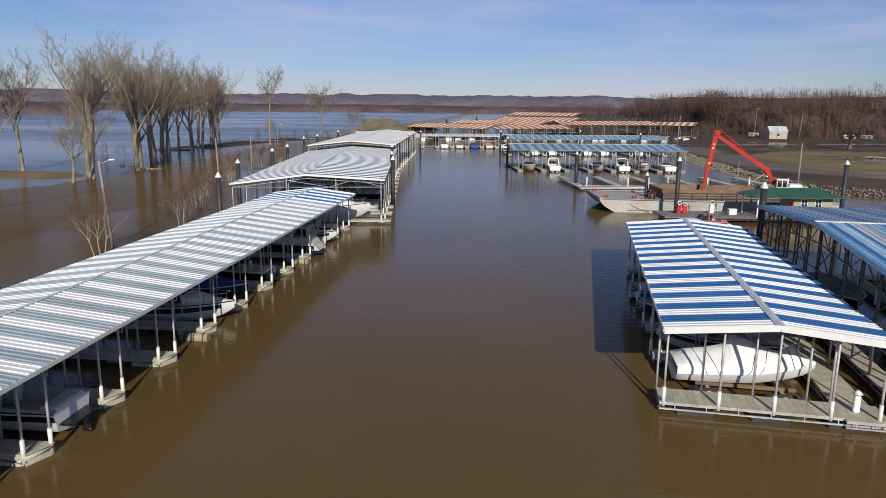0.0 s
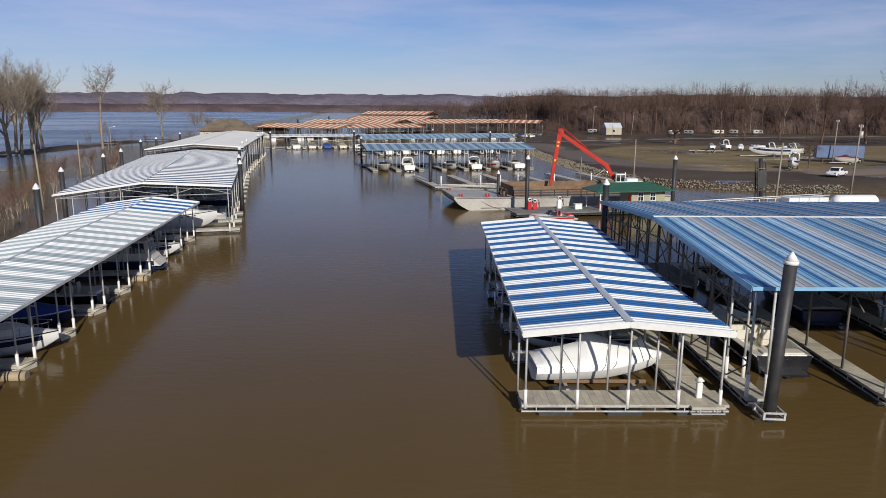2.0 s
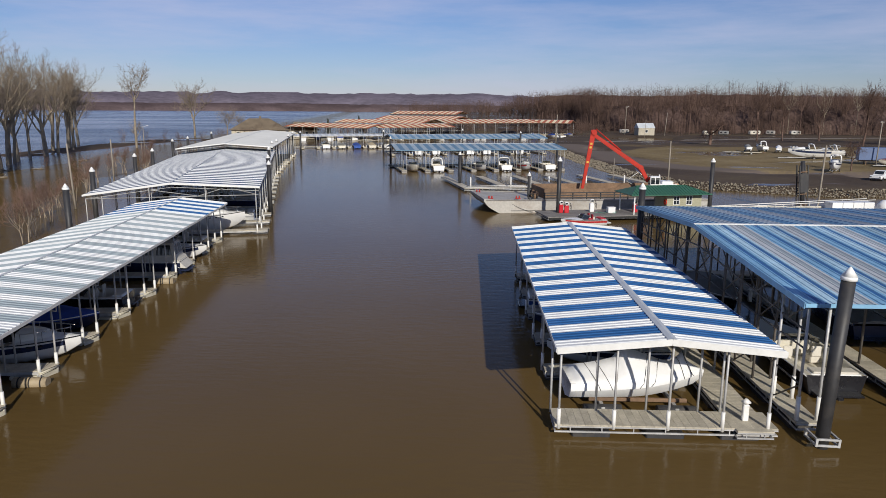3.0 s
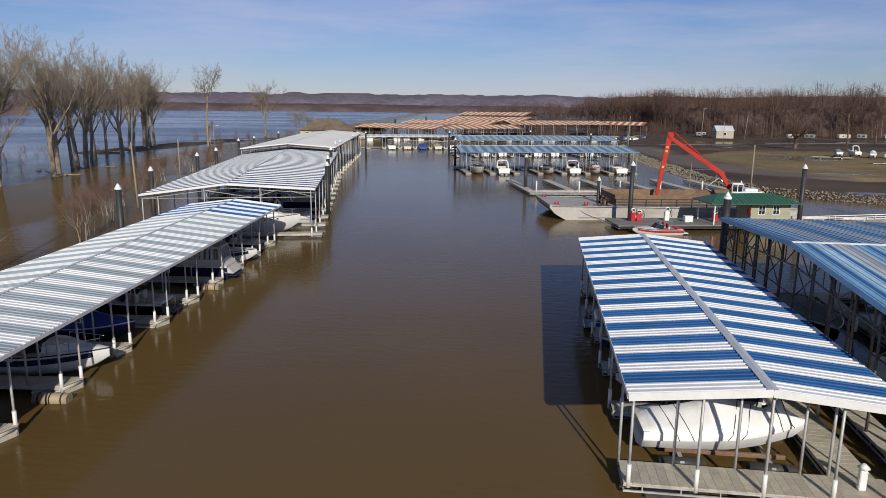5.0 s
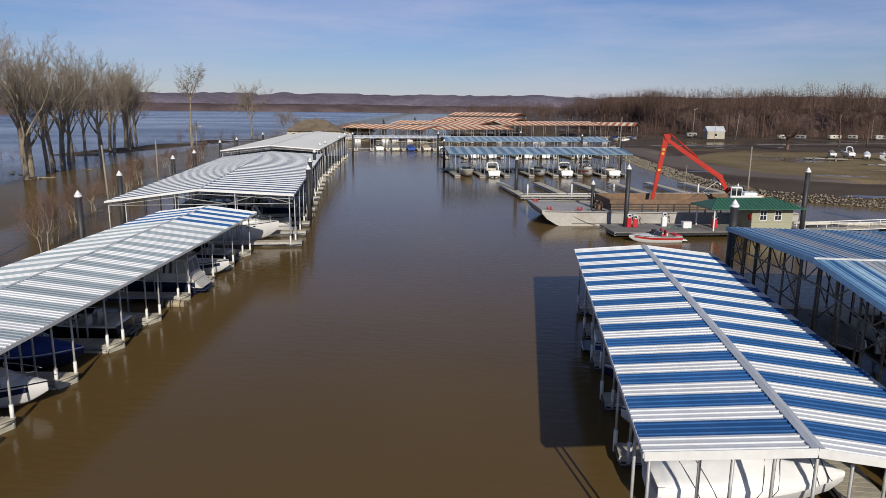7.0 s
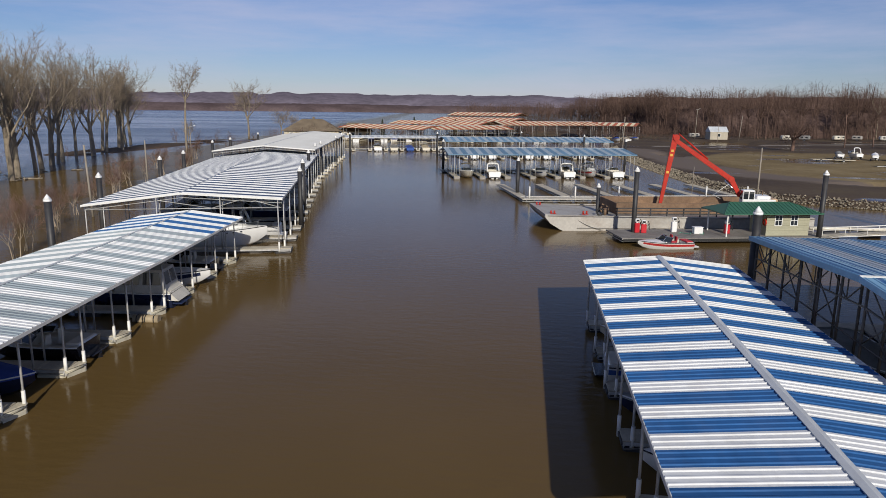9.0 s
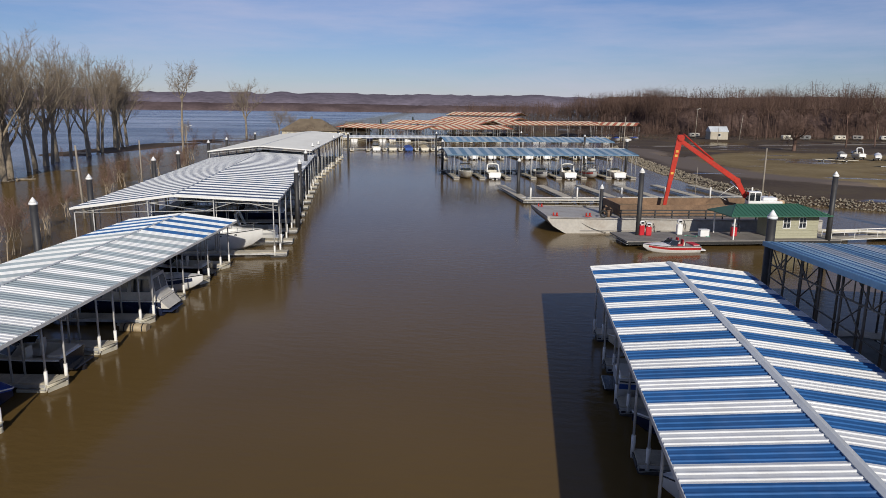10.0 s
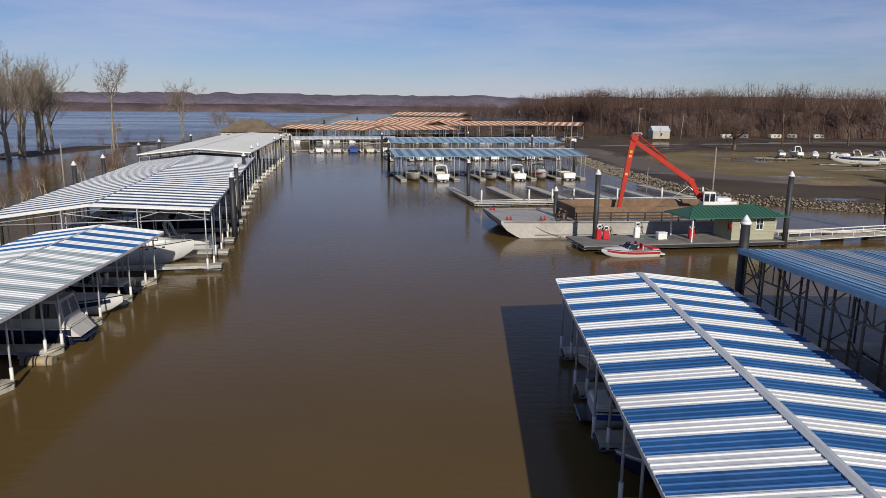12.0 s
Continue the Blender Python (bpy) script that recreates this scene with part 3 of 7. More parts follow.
def roof(root, xl, xm, xr, zl, zm, zr, length, colours, first=0.0, joined=False, ridge=0.17, fascia=TRIM, lead=0.0, cap=PALE_SHEET, ribs=None, pw=PANEL, trim=0.26):
    """Ribbed sheets on both slopes, ridge cap, eave and gable trims. colours: a function of the sheet's number."""
    n = int(round((length - lead) / pw))
    w = (length - lead) / n
    for side, (x1, z1) in enumerate(((xr, zr), (xl, zl))):
        run = math.hypot(x1 - xm, z1 - zm)
        cache = {}
        if joined:
            gs = {}
            for i in range(n):
                c = colours(i)
                g = gs.setdefault(c.name, (Geo(), c))[0]
                m = slope_matrix(xm, zm, x1, z1, 0)
                y0 = lead + i * w
                y1 = y0 + w
                prof = [(y0, 0.02), (y0 + w * 0.25, 0.02), (y0 + w * 0.3, 0.06), (y0 + w * 0.35, 0.02), (y0 + w * 0.75, 0.02), (y0 + w * 0.8, 0.06), (y0 + w * 0.85, 0.02), (y1, 0.02)]
                s = 1 if side == 0 else -1
                g.grid([[m @ Vector((0, s * y, z)) for y, z in prof], [m @ Vector((run, s * y, z)) for y, z in prof]], False)
                g.face([m @ Vector((0, s * y0, 0)), m @ Vector((0, s * y1, 0)), m @ Vector((run, s * y1, 0)), m @ Vector((run, s * y0, 0))])
            for g, c in gs.values():
                tagged(part("roof_sheeting", g, c, root), kind="stuff")
            continue
        for i in range(n):
            c = colours(i)
            ww = w + (lead if i == 0 else 0)
            key = (c.name, i == 0)
            if key not in cache:
                cache[key] = panel_mesh("roof_panel", run, ww - 0.004, c, 3, 0.032, ribs(c) if ribs else None)
            y = (lead + i * w) if i else 0.0
            if side == 1:
                y += ww - 0.004
            part("roof_panel", cache[key], None, root, m=slope_matrix(xm, zm, x1, z1, y))
    if ridge:
        g = Geo()
        hw = ridge
        sl, sr = (zm - zl) / (xm - xl), (zm - zr) / (xr - xm)
        sec = [(xm - hw, zm - hw * sl + 0.07), (xm - hw * 0.5, zm - hw * 0.5 * sl + 0.085), (xm, zm + 0.10), (xm + hw * 0.5, zm - hw * 0.5 * sr + 0.085), (xm + hw, zm - hw * sr + 0.07)]
        sec = sec + [(x, z - 0.03) for x, z in sec[::-1]]
        g.grid([[(x, y, z) for x, z in sec] for y in np.linspace(-0.03, length + 0.03, max(2, int(length / 3)))], False, True)
        part("ridge_cap", g, cap, root)
    for y, nm in ((-0.035, "gable_trim"), (length + 0.005, "gable_trim")):
        for x1, z1 in ((xr, zr), (xl, zl)):
            g = Geo()
            m = slope_matrix(xm, zm, x1, z1, y)
            run = math.hypot(x1 - xm, z1 - zm)
            s = 1 if x1 > xm else -1
            g.box((run / 2, s * 0.015, 0.07 - trim / 2), (run, 0.03, trim), 0.006, m)
            part(nm, g, fascia, root)
    for x1, z1, s in ((xr, zr, 1), (xl, zl, -1)):
        g = Geo().box((x1 + s * 0.015, length / 2, z1 - 0.05), (0.03, length, 0.16), 0.006)
        part("eave_trim", g, fascia, root)


def post(root, x, y, z0, z1, sleeve=0.9, r=0.05, steel=GALV):
    p = part("post", Geo().tube((x, y, z0), (x, y, z1), r, n=6), steel, root)
    if sleeve:
        part("sleeve", Geo().tube((x, y, z0 - 0.02), (x, y, z0 + sleeve), r + 0.03, n=8), SLEEVE, p)


def truss(root, a, b, drop, bays, r=0.03, name="roof_truss", steel=GALV):
    """A light welded truss between two points: chords and diagonals."""
    a, b = Vector(a), Vector(b)
    low = Vector((0, 0, -drop))
    g = Geo().tube(a, b, r, n=4).tube(a + low, b + low, r, n=4)
    for i in range(bays):
        p, q = a.lerp(b, i / bays), a.lerp(b, (i + 1) / bays)
        if i % 2:
            g.tube(p + low, q, r * 0.7, n=4)
        else:
            g.tube(p, q + low, r * 0.7, n=4)
        g.tube(q, q + low, r * 0.7, n=4)
    part(name, g, steel, root)


def deck(root, x0, x1, y0, y1, z=0.5, along="x", frame=True, boards=True, floats=True, fl=FLOAT, size=1.2):
    """A floating walkway: boards on a welded frame, over drums. along: the way the walkway runs."""
    if boards:
        n = max(1, int(round((x1 - x0 if along == "x" else y1 - y0) / size)))
        for i in range(n):
            if along == "x":
                w = (x1 - x0) / n
                me_key = ("b", round(w, 3), round(y1 - y0, 3))
                c, s = (x0 + (i + 0.5) * w, (y0 + y1) / 2, z - 0.03), (w - 0.005, y1 - y0, 0.06)
            else:
                w = (y1 - y0) / n
                me_key = ("b", round(x1 - x0, 3), round(w, 3), 1)
                c, s = ((x0 + x1) / 2, y0 + (i + 0.5) * w, z - 0.03), (x1 - x0, w - 0.005, 0.06)
            if me_key not in deck.cache:
                deck.cache[me_key] = Geo().box((0, 0, 0), s, 0.005).mesh("deck_board", DECK)
            part("deck_board", deck.cache[me_key], None, root, m=Matrix.Translation(c))
    if frame:
        g = Geo()
        for zz in (z - 0.09, z - 0.30):
            g.box(((x0 + x1) / 2, y0 + 0.03, zz), (x1 - x0, 0.06, 0.06))
            g.box(((x0 + x1) / 2, y1 - 0.03, zz), (x1 - x0, 0.06, 0.06))
            g.box((x0 + 0.03, (y0 + y1) / 2, zz), (0.06, y1 - y0 - 0.13, 0.06))
            g.box((x1 - 0.03, (y0 + y1) / 2, zz), (0.06, y1 - y0 - 0.13, 0.06))
        k = max(2, int((x1 - x0) / 1.1))
        for i in range(k):
            xx = x0 + (x1 - x0) * (i + 0.5) / k
            for yy in (y0 + 0.03, y1 - 0.03):
                g.box((xx, yy, z - 0.195), (0.04, 0.04, 0.16))
        part("dock_frame", g, GALV, root)
    if floats:
        if along == "x":
            k = max(1, int((x1 - x0) / 2.4))
            for i in range(k):
                part("float", Geo().box((x0 + (x1 - x0) * (i + 0.5) / k, (y0 + y1) / 2, 0.02), (1.5, min(1.5, y1 - y0 + 0.02), 0.4), 0.05), fl, root)
        else:
            k = max(1, int((y1 - y0) / 2.4))
            for i in range(k):
                part("float", Geo().box(((x0 + x1) / 2, y0 + (y1 - y0) * (i + 0.5) / k, 0.02), (min(1.5, x1 - x0 + 0.02), 1.5, 0.4), 0.05), fl, root)


deck.cache = {}


def finger(root, x0, x1, y, w, z=0.45, tip=FLOAT_W, skew=0.0):
    """A short slip finger with a pale bumper float at its outer end x1."""
    s, out = (1 if x1 > x0 else -1), x1
    x0, x1 = min(x0, x1), max(x0, x1)
    deck(root, x0, x1, y - w / 2, y + w / 2, z, "x", frame=False, floats=False)
    g = Geo().box(((x0 + x1) / 2, y - w / 2 + 0.04, z - 0.14), (x1 - x0, 0.08, 0.14), 0.01).box(((x0 + x1) / 2, y + w / 2 - 0.04, z - 0.14), (x1 - x0, 0.08, 0.14), 0.01)
    part("dock_frame", g, GALV, root)
    part("end_float", Geo().box((out - 0.72 * s, y, 0.05), (1.36, w - 0.02, 0.26), 0.09), tip, root)
    part("end_beam", Geo().box((out + 0.03 * s, y, z - 0.13), (0.06, w + 0.04, 0.13), 0.015), tip, root)
    for yy in (y - w / 2, y + w / 2):
        part("tip_brace", Geo().path([(out - 1.7 * s, yy, z - 0.16), (out - 0.05 * s, yy, 0.12), (out - 0.05 * s, yy, z - 0.12)], 0.03, 5), GALV, root)
    if skew:
        for name, za, zb, inset, material in (("tip_deck", z - 0.06, z, 0.0, DECK), ("tip_float", -0.08, 0.2, 0.03, tip)):
            ring = [(out + 0.065 * s, y - w / 2 + inset), (out + (skew - inset) * s, y + w / 2 - inset - 0.1), (out + (skew - inset) * s, y + w / 2 - inset), (out + 0.065 * s, y + w / 2 - inset)]
            g = Geo()
            lo, hi = [Vector((px, py, za)) for px, py in ring], [Vector((px, py, zb)) for px, py in ring]
            g.face(hi)
            g.face(lo[::-1])
            for i in range(4):
                g.face([lo[i], lo[(i + 1) % 4], hi[(i + 1) % 4], hi[i]])
            part(name, g, material, root)
        part("tip_rail", Geo().tube((out + 0.07 * s, y - w / 2, z - 0.13), (out + skew * s, y + w / 2 - 0.08, z - 0.13), 0.045, n=6).tube((out + 0.07 * s, y - w / 2, 0.24), (out + skew * s, y + w / 2 - 0.08, z - 0.16), 0.025, n=5), tip, root)
    part("float", Geo().box((x0 + (x1 - x0) * 0.35, y, 0.04), (1.5, w - 0.1, 0.36), 0.06), FLOAT, root)


def shelter(name, x, y, yaw, xl, xm, xr, zl, zm, zr, length, colours, label, bay=4.65, first=2.0, walk_side=-1, group="boat shelters",
            joined=False, lead=0.0, sleeves=True, fingers=True, trusses=True, walkway=1.5, open_reach=0.15, skip_walk=False, fascia=TRIM, ridge=0.07, tip=FLOAT_W, pw=PANEL, steel=GALV, board=1.2, skew=0.0, inset=0.0, trim=0.26):
    """A gabled sheet-metal roof over a floating dock with slip fingers. Local y runs along the ridge."""
    root = thing(name, pose(x, y, 0, 0, 0, yaw), label, "boat shelter", group)
    roof(root, xl, xm, xr, zl, zm, zr, length, colours, joined=joined, lead=lead, fascia=fascia, ridge=ridge, pw=pw, trim=trim)
    xo, zo = (xr, zr) if walk_side < 0 else (xl, zl)
    xw, zw = (xl, zl) if walk_side < 0 else (xr, zr)
    s = -walk_side
    if not skip_walk:
        deck(root, min(xw, xw + s * walkway) + 0.05, max(xw, xw + s * walkway) - 0.05, 0.2, length - 0.2, 0.5, "y", floats=not joined, boards=not joined, size=board)
        if joined:
            part("walkway", Geo().box((xw + s * walkway / 2, length / 2, 0.4), (walkway - 0.1, length - 0.4, 0.16), 0.02), DECK, root)
    k = 0
    yy = first
    while yy < length - 0.3:
        if fingers:
            if joined:
                part("finger", Geo().box(((xw + s * walkway + xo + s * open_reach) / 2, yy, 0.3), (abs(xo + s * open_reach - xw - s * walkway), 1.0, 0.34), 0.03), DECK, root)
            else:
                finger(root, xw + s * walkway, xo + s * open_reach, yy, 1.05, 0.45, tip, skew)
                for f in (0.3, 0.65):
                    px = xw + s * walkway + (xo - xw - s * walkway) * f
                    pz = zm - (zm - (zo if (px - xm) * s > 0 else zw)) * abs(px - xm) / abs((xo if (px - xm) * s > 0 else xw) - xm)
                    for dy in (-0.46, 0.46):
                        post(root, px, yy + dy, 0.4, pz - 0.05, 0, 0.05, steel)
        for dy, dx in ((-0.46, -0.35), (0.46, 0.02)):
            post(root, xo + s * (dx - 0.05 - inset), yy + dy, 0.15, zo + inset * abs((zm - zo) / (xm - xo)) - 0.05, 0.85 if sleeves else 0, 0.05 if steel is GALV else 0.065, steel)
        post(root, xw + s * 0.12, yy, 0.4, zw - 0.05, 0.0)
        post(root, xw + s * (walkway + 0.05), yy, 0.4, zw + (zm - zw) * walkway / abs(xm - xw) - 0.05, 0.0)
        if trusses:
            truss(root, (xw + s * 0.1, yy, zw - 0.07), (xm, yy, zm - 0.07), 0.35, 4)
            truss(root, (xm, yy, zm - 0.07), (xo - s * 0.1, yy, zo - 0.07), 0.35, 4)
        yy += bay
        k += 1
    g = Geo()
    for f in (0.06, 0.5, 0.94):
        for xa, za in ((xl, zl), (xr, zr)):
            px, pz = xm + (xa - xm) * f, zm + (za - zm) * f - 0.035
            g.box((px, length / 2, pz - 0.03), (0.07, length - 0.1, 0.07))
    part("purlins", g, GALV, root)
    return root


def two(a, b):
    return lambda i: a if i % 2 == 0 else b


# A: the blue and white shelter by the fairway
A_X, A_Y = 3.73, 25.43
shelter_a = shelter("boat_shelter", A_X, A_Y, 0, 0.0, 4.28, 8.55, 3.76, 4.18, 3.76, 26.5, two(WHITE_SHEET, BLUE_SHEET),
                    "blue and white striped metal roof over a floating dock", first=6.6, bay=4.65, walk_side=1, lead=0.0, fingers=True, open_reach=-0.35, ridge=0.17, board=0.3, tip=FLOAT, inset=0.3)
deck(shelter_a, 0.1, 8.75, 0.45, 1.95, 0.5, "x", size=0.3)
for px in (0.25, 2.4, 4.5, 6.6, 8.35):
    post(shelter_a, px, 0.5, 0.35, 3.76 + 0.42 * (1 - abs(px - 4.28) / 4.28) - 0.06, 0.8)
for px in (0.1, 1.95, 4.0, 6.1, 7.0):
    post(shelter_a, px, 1.9, 0.35, 3.76 + 0.42 * (1 - abs(px - 4.28) / 4.28) - 0.06, 0)

# L1: the long grey and white shelter, its last sheets blue
def l1_colours(i):
    if i % 2 == 1:
        return WHITE_SHEET
    return BLUE_SHEET if i > 68 else GREY_SHEET


L1Y = 6.2
shelter_l1 = shelter("boat_shelter", -22.35 + 71.5 * math.sin(radians(L1Y)), 64.3 - 71.5 * math.cos(radians(L1Y)), L1Y,
                     -8.5, -4.2, 0.0, 3.55, 4.1, 3.6, 71.5, l1_colours, "grey and white striped metal roof over boat slips", first=5.4, bay=4.65, walk_side=-1, open_reach=-0.97, skew=0.48, inset=0.55)

# L2: wide striped shelter behind it
L2Y = 14.0
shelter_l2 = shelter("boat_shelter", -20.2, 67.6, L2Y, -16.2, -8.3, 0.0, 4.25, 5.25, 4.75, 59.0, two(WHITE_SHEET, SLATE_SHEET),
                     "wide grey and white striped metal roof over large boat slips", first=0.6, bay=5.4, walk_side=-1, open_reach=0.6, tip=FLOAT, steel=GALV, trim=0.17)

g = Geo().tube((-16.0, 0.5, 3.85), (-0.15, 0.5, 3.95), 0.04, n=5)
part("tie_beam", g, GALV, shelter_l2)
for xa, xb, xc, za in ((-6.0, -3.1, -0.2, 4.75), (-16.0, -11.2, -6.0, 4.75)):
    part("gable_brace", Geo().path([(xa, 0.5, 3.9), (xb, 0.5, za), (xc, 0.5, 3.95)], 0.04, 5), GALV, shelter_l2)

# L3: plain light roof
L3Y = 10.5
shelter_l3 = shelter("boat_shelter", -33.0, 118.0, L3Y, -16.0, -8.0, 0.0, 5.4, 6.3, 5.7, 66.0, lambda i: LIGHT_SHEET,
                     "plain light metal roof over large boat slips", first=0.6, bay=6.0, walk_side=-1, joined=True, steel=GALV, trim=0.17)

# B: the light blue shelter with its ridge across
BY0, BY1 = 26.4, 52.9


def b_colours(i):
    return (SKY_SHEET, MID_SHEET, PALE_SHEET)[i % 3]


root_b = thing("boat_shelter", pose(13.2, BY1, 0, 0, 0, -90), "light blue and pale grey ribbed metal roof over covered slips", "boat shelter", "boat shelters")
# local y runs to the east, local x runs to the south
B_W = BY1 - BY0
# ribs: the darker sheet that stands in for shade beside the ribs
roof(root_b, 0.0, B_W / 2, B_W, 5.35, 6.2, 5.4, 44.0, b_colours, fascia=SKY_SHEET, ridge=0.1, cap=TRIM, ribs=lambda c: GREY_SHEET if c is PALE_SHEET else BLUE_SHEET)
for k in range(7):
    yy = 0.35 + k * 6.0
    deck(root_b, 1.5, B_W - 0.1, yy - 0.1, yy + 0.9, 0.5, "x", floats=(k < 4))
    for px in np.linspace(0.4, B_W - 0.35, 9 if k else 13):
        zz = 5.37 + 0.83 * (1 - abs(px - B_W / 2) / (B_W / 2)) - 0.08
        # galvanised within 3 m of the south eave, darker steel further in
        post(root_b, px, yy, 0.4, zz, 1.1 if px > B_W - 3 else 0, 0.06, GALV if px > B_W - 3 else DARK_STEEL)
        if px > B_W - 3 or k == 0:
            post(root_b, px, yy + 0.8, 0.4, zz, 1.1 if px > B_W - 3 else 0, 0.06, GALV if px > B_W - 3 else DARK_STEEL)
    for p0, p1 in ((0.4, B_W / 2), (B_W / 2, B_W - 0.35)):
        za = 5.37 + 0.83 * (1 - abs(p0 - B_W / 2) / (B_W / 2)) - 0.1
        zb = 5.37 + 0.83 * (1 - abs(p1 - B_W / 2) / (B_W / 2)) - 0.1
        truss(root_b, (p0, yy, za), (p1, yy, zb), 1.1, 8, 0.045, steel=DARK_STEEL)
west = np.linspace(0.4, B_W - 0.35, 13)


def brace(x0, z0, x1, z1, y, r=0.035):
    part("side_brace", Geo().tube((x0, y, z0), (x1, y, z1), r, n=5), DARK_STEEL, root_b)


for i, (pa, pb) in enumerate(zip(west[:-1], west[1:])):
    brace(pa, 2.0, pb, 2.0, 0.35, 0.04)
    brace(pa, 3.5, pb, 3.5, 0.35, 0.04)
    if i % 2 == 0:
        brace(pa, 3.5, pb, 5.0, 0.35)
        brace(pa, 5.0, pb, 3.5, 0.35)
    else:
        brace(pa, 0.6, pb, 2.0, 0.35)
for k in range(1, 5):
    for i in (8, 10):
        brace(west[i], 3.6, west[i + 1], 5.1, 0.35 + k * 6.0)
        brace(west[i], 5.1, west[i + 1], 3.6, 0.35 + k * 6.0)
deck(root_b, 0.2, 1.5, 0.2, 43.5, 0.5, "y", boards=False)
part("walkway", Geo().box((0.85, 22, 0.46), (1.3, 43.3, 0.08), 0.01), DECK, root_b)

# C rows: blue striped shelters further in
shelter_c = shelter("boat_shelter", 20.6, 141.6, 90 + 13.6, -0.0, 7.0, 14.0, 4.4, 5.2, 4.4, 35.0, two(DUSK_SHEET, CHALK_SHEET),
                    "blue striped metal roof over a row of slips", first=0.8, bay=4.65, walk_side=1, joined=False, sleeves=False, fascia=DUSK_SHEET, steel=GALV, tip=CONCRETE)

shelter_c2 = shelter("boat_shelter", 22.4, 190.5, 90 + 15.0, 0.0, 7.0, 14.0, 4.5, 5.3, 4.5, 43.0, two(DUSK_SHEET, CHALK_SHEET),
                     "blue striped metal roof over a second row of slips", first=0.8, bay=4.65, walk_side=1, joined=True, trusses=False, fascia=DUSK_SHEET, steel=GALV, tip=CONCRETE)
shelter_e = shelter("boat_shelter", -21.0, 212.5, 90 + 17.0, 0.0, 4.0, 8.0, 3.9, 4.3, 3.9, 31.0, two(WHITE_SHEET, PALE_SHEET),
                    "low pale metal roof over a far row of slips", first=0.8, bay=4.65, walk_side=1, joined=True, trusses=False)
# their ridges stand askew to one another, so the stripes fall to either hand
for ox, oy, yaw, half, z, length, lab in ((-35.5, 250.0, 66, 9, 4.9, 38, "faded cream and brown striped roof at the far docks"),
                                          (-4.0, 270.0, 122, 8, 5.0, 33, "faded orange striped roof at the far docks"),
                                          (-18.0, 280.0, 68, 9, 5.9, 42, "long cream and orange striped roof at the far docks"),
                                          (34.0, 318.0, 117, 10, 5.8, 48, "long orange striped roof at the far docks"),
                                          (-6.0, 306.0, 66, 11, 6.9, 40, "wide cream and orange striped roof at the far docks"),
                                          (-5.0, 346.0, 72, 10, 9.0, 36, "orange and cream striped roof before the bare woods"),
                                          (48.0, 322.0, 74, 9, 5.6, 30, "weathered cream striped roof by the muddy bank")):
    shelter("boat_shelter", ox, oy, yaw, 0.0, half, half * 2, z, z + half * 0.14, z, length, two(ORANGE_SHEET, CREAM_SHEET), lab,
            first=0.8, bay=5.6, walk_side=1, joined=True, trusses=False, fascia=RUST, group="far boat shelters", pw=1.5)


# ---- mooring piles ----
def pile_thing(x, y, h, r=0.24, lean=(0, 0), bracket=False):
    root = thing("mooring_pile", pose(x, y, 0, lean[0], lean[1], 0), "black steel mooring pile with a white cone cap", "pile", "mooring piles")
    part("shaft", Geo().tube((0, 0, -1.5), (0, 0, h - 0.45), r, n=16), PILE, root)
    g = Geo().tube((0, 0, h - 0.5), (0, 0, h - 0.36), r + 0.035, n=16).tube((0, 0, h - 0.36), (0, 0, h), r + 0.03, 0.02, n=16)
    part("cap", g, CAPW, root, "white cone cap")
    if bracket:
        g = Geo()
        for sx, sy, lx, ly in ((0, -0.42, 0.9, 0.08), (0, 0.42, 0.9, 0.08), (-0.42, 0, 0.08, 0.76), (0.42, 0, 0.08, 0.76)):
            for zz in (0.5, 0.25):
                part("guide_bar", Geo().box((sx, sy, zz), (lx, ly, 0.08), 0.01), GALV, root)
        for sx in (-0.42, 0.42):
            for sy in (-0.42, 0.42):
                part("guide_post", Geo().box((sx, sy, 0.375), (0.09, 0.09, 0.33)), GALV, root)
    return root


pile_thing(13.95, 25.5, 7.1, 0.25, (0, 2.0), True)
for x, y, h in ((13.71, 53.4, 7.1), (28.77, 81.3, 7.1), (11.04, 80.6, 7.1), (-32.1, 54.8, 6.4), (-38.15, 69.8, 6.4), (-43.8, 90.6, 6.4), (-46.4, 101.5, 6.4),
                (-55.5, 129.8, 6.4), (-57.2, 141.2, 6.4), (-62.1, 167.7, 6.4), (-22.9, 80.4, 6.4), (-25.9, 90.5, 6.4), (-30.8, 108.0, 6.4), (-35.4, 126.0, 6.4),
                (-36.5, 132.9, 6.4), (-40.4, 156.9, 6.4), (-43.6, 173.5, 6.4), (-42.6, 177.5, 6.4), (-22.6, 190.0, 6.4), (-16.1, 148.5, 6.4),
                (-0.8, 112.0, 5.6), (-1.0, 205.0, 6.4), (14.7, 187.3, 6.4), (21.4, 162.6, 6.4)):
    pile_thing(x, y, h)
pile_thing(8.3, 88.6, 4.6, 0.2)


# ---- open finger dock ----
F_YAW = 13.5
dock_f = thing("finger_dock", pose(0.0, 104.6, 0, 0, 0, F_YAW), "grey floating finger dock with white post sleeves, no roof", "dock")
deck(dock_f, 0, 34, 0, 2.0, 0.5, "x")
for fx in (0.0, 6.4, 12.9, 19.2, 25.6, 31.8):
    deck(dock_f, fx, fx + 1.3, 2.03, 18.5, 0.5, "y", floats=False)
for fx in (1.0, 7.4, 10.6, 13.6, 19.8, 26.3, 32.4):
    part("bollard_post", Geo().tube((fx, 0.25, 0.45), (fx, 0.25, 2.1), 0.11, n=10).tube((fx, 0.25, 2.1), (fx, 0.25, 2.22), 0.11, 0.03, n=10), SLEEVE, dock_f)
g = Geo()
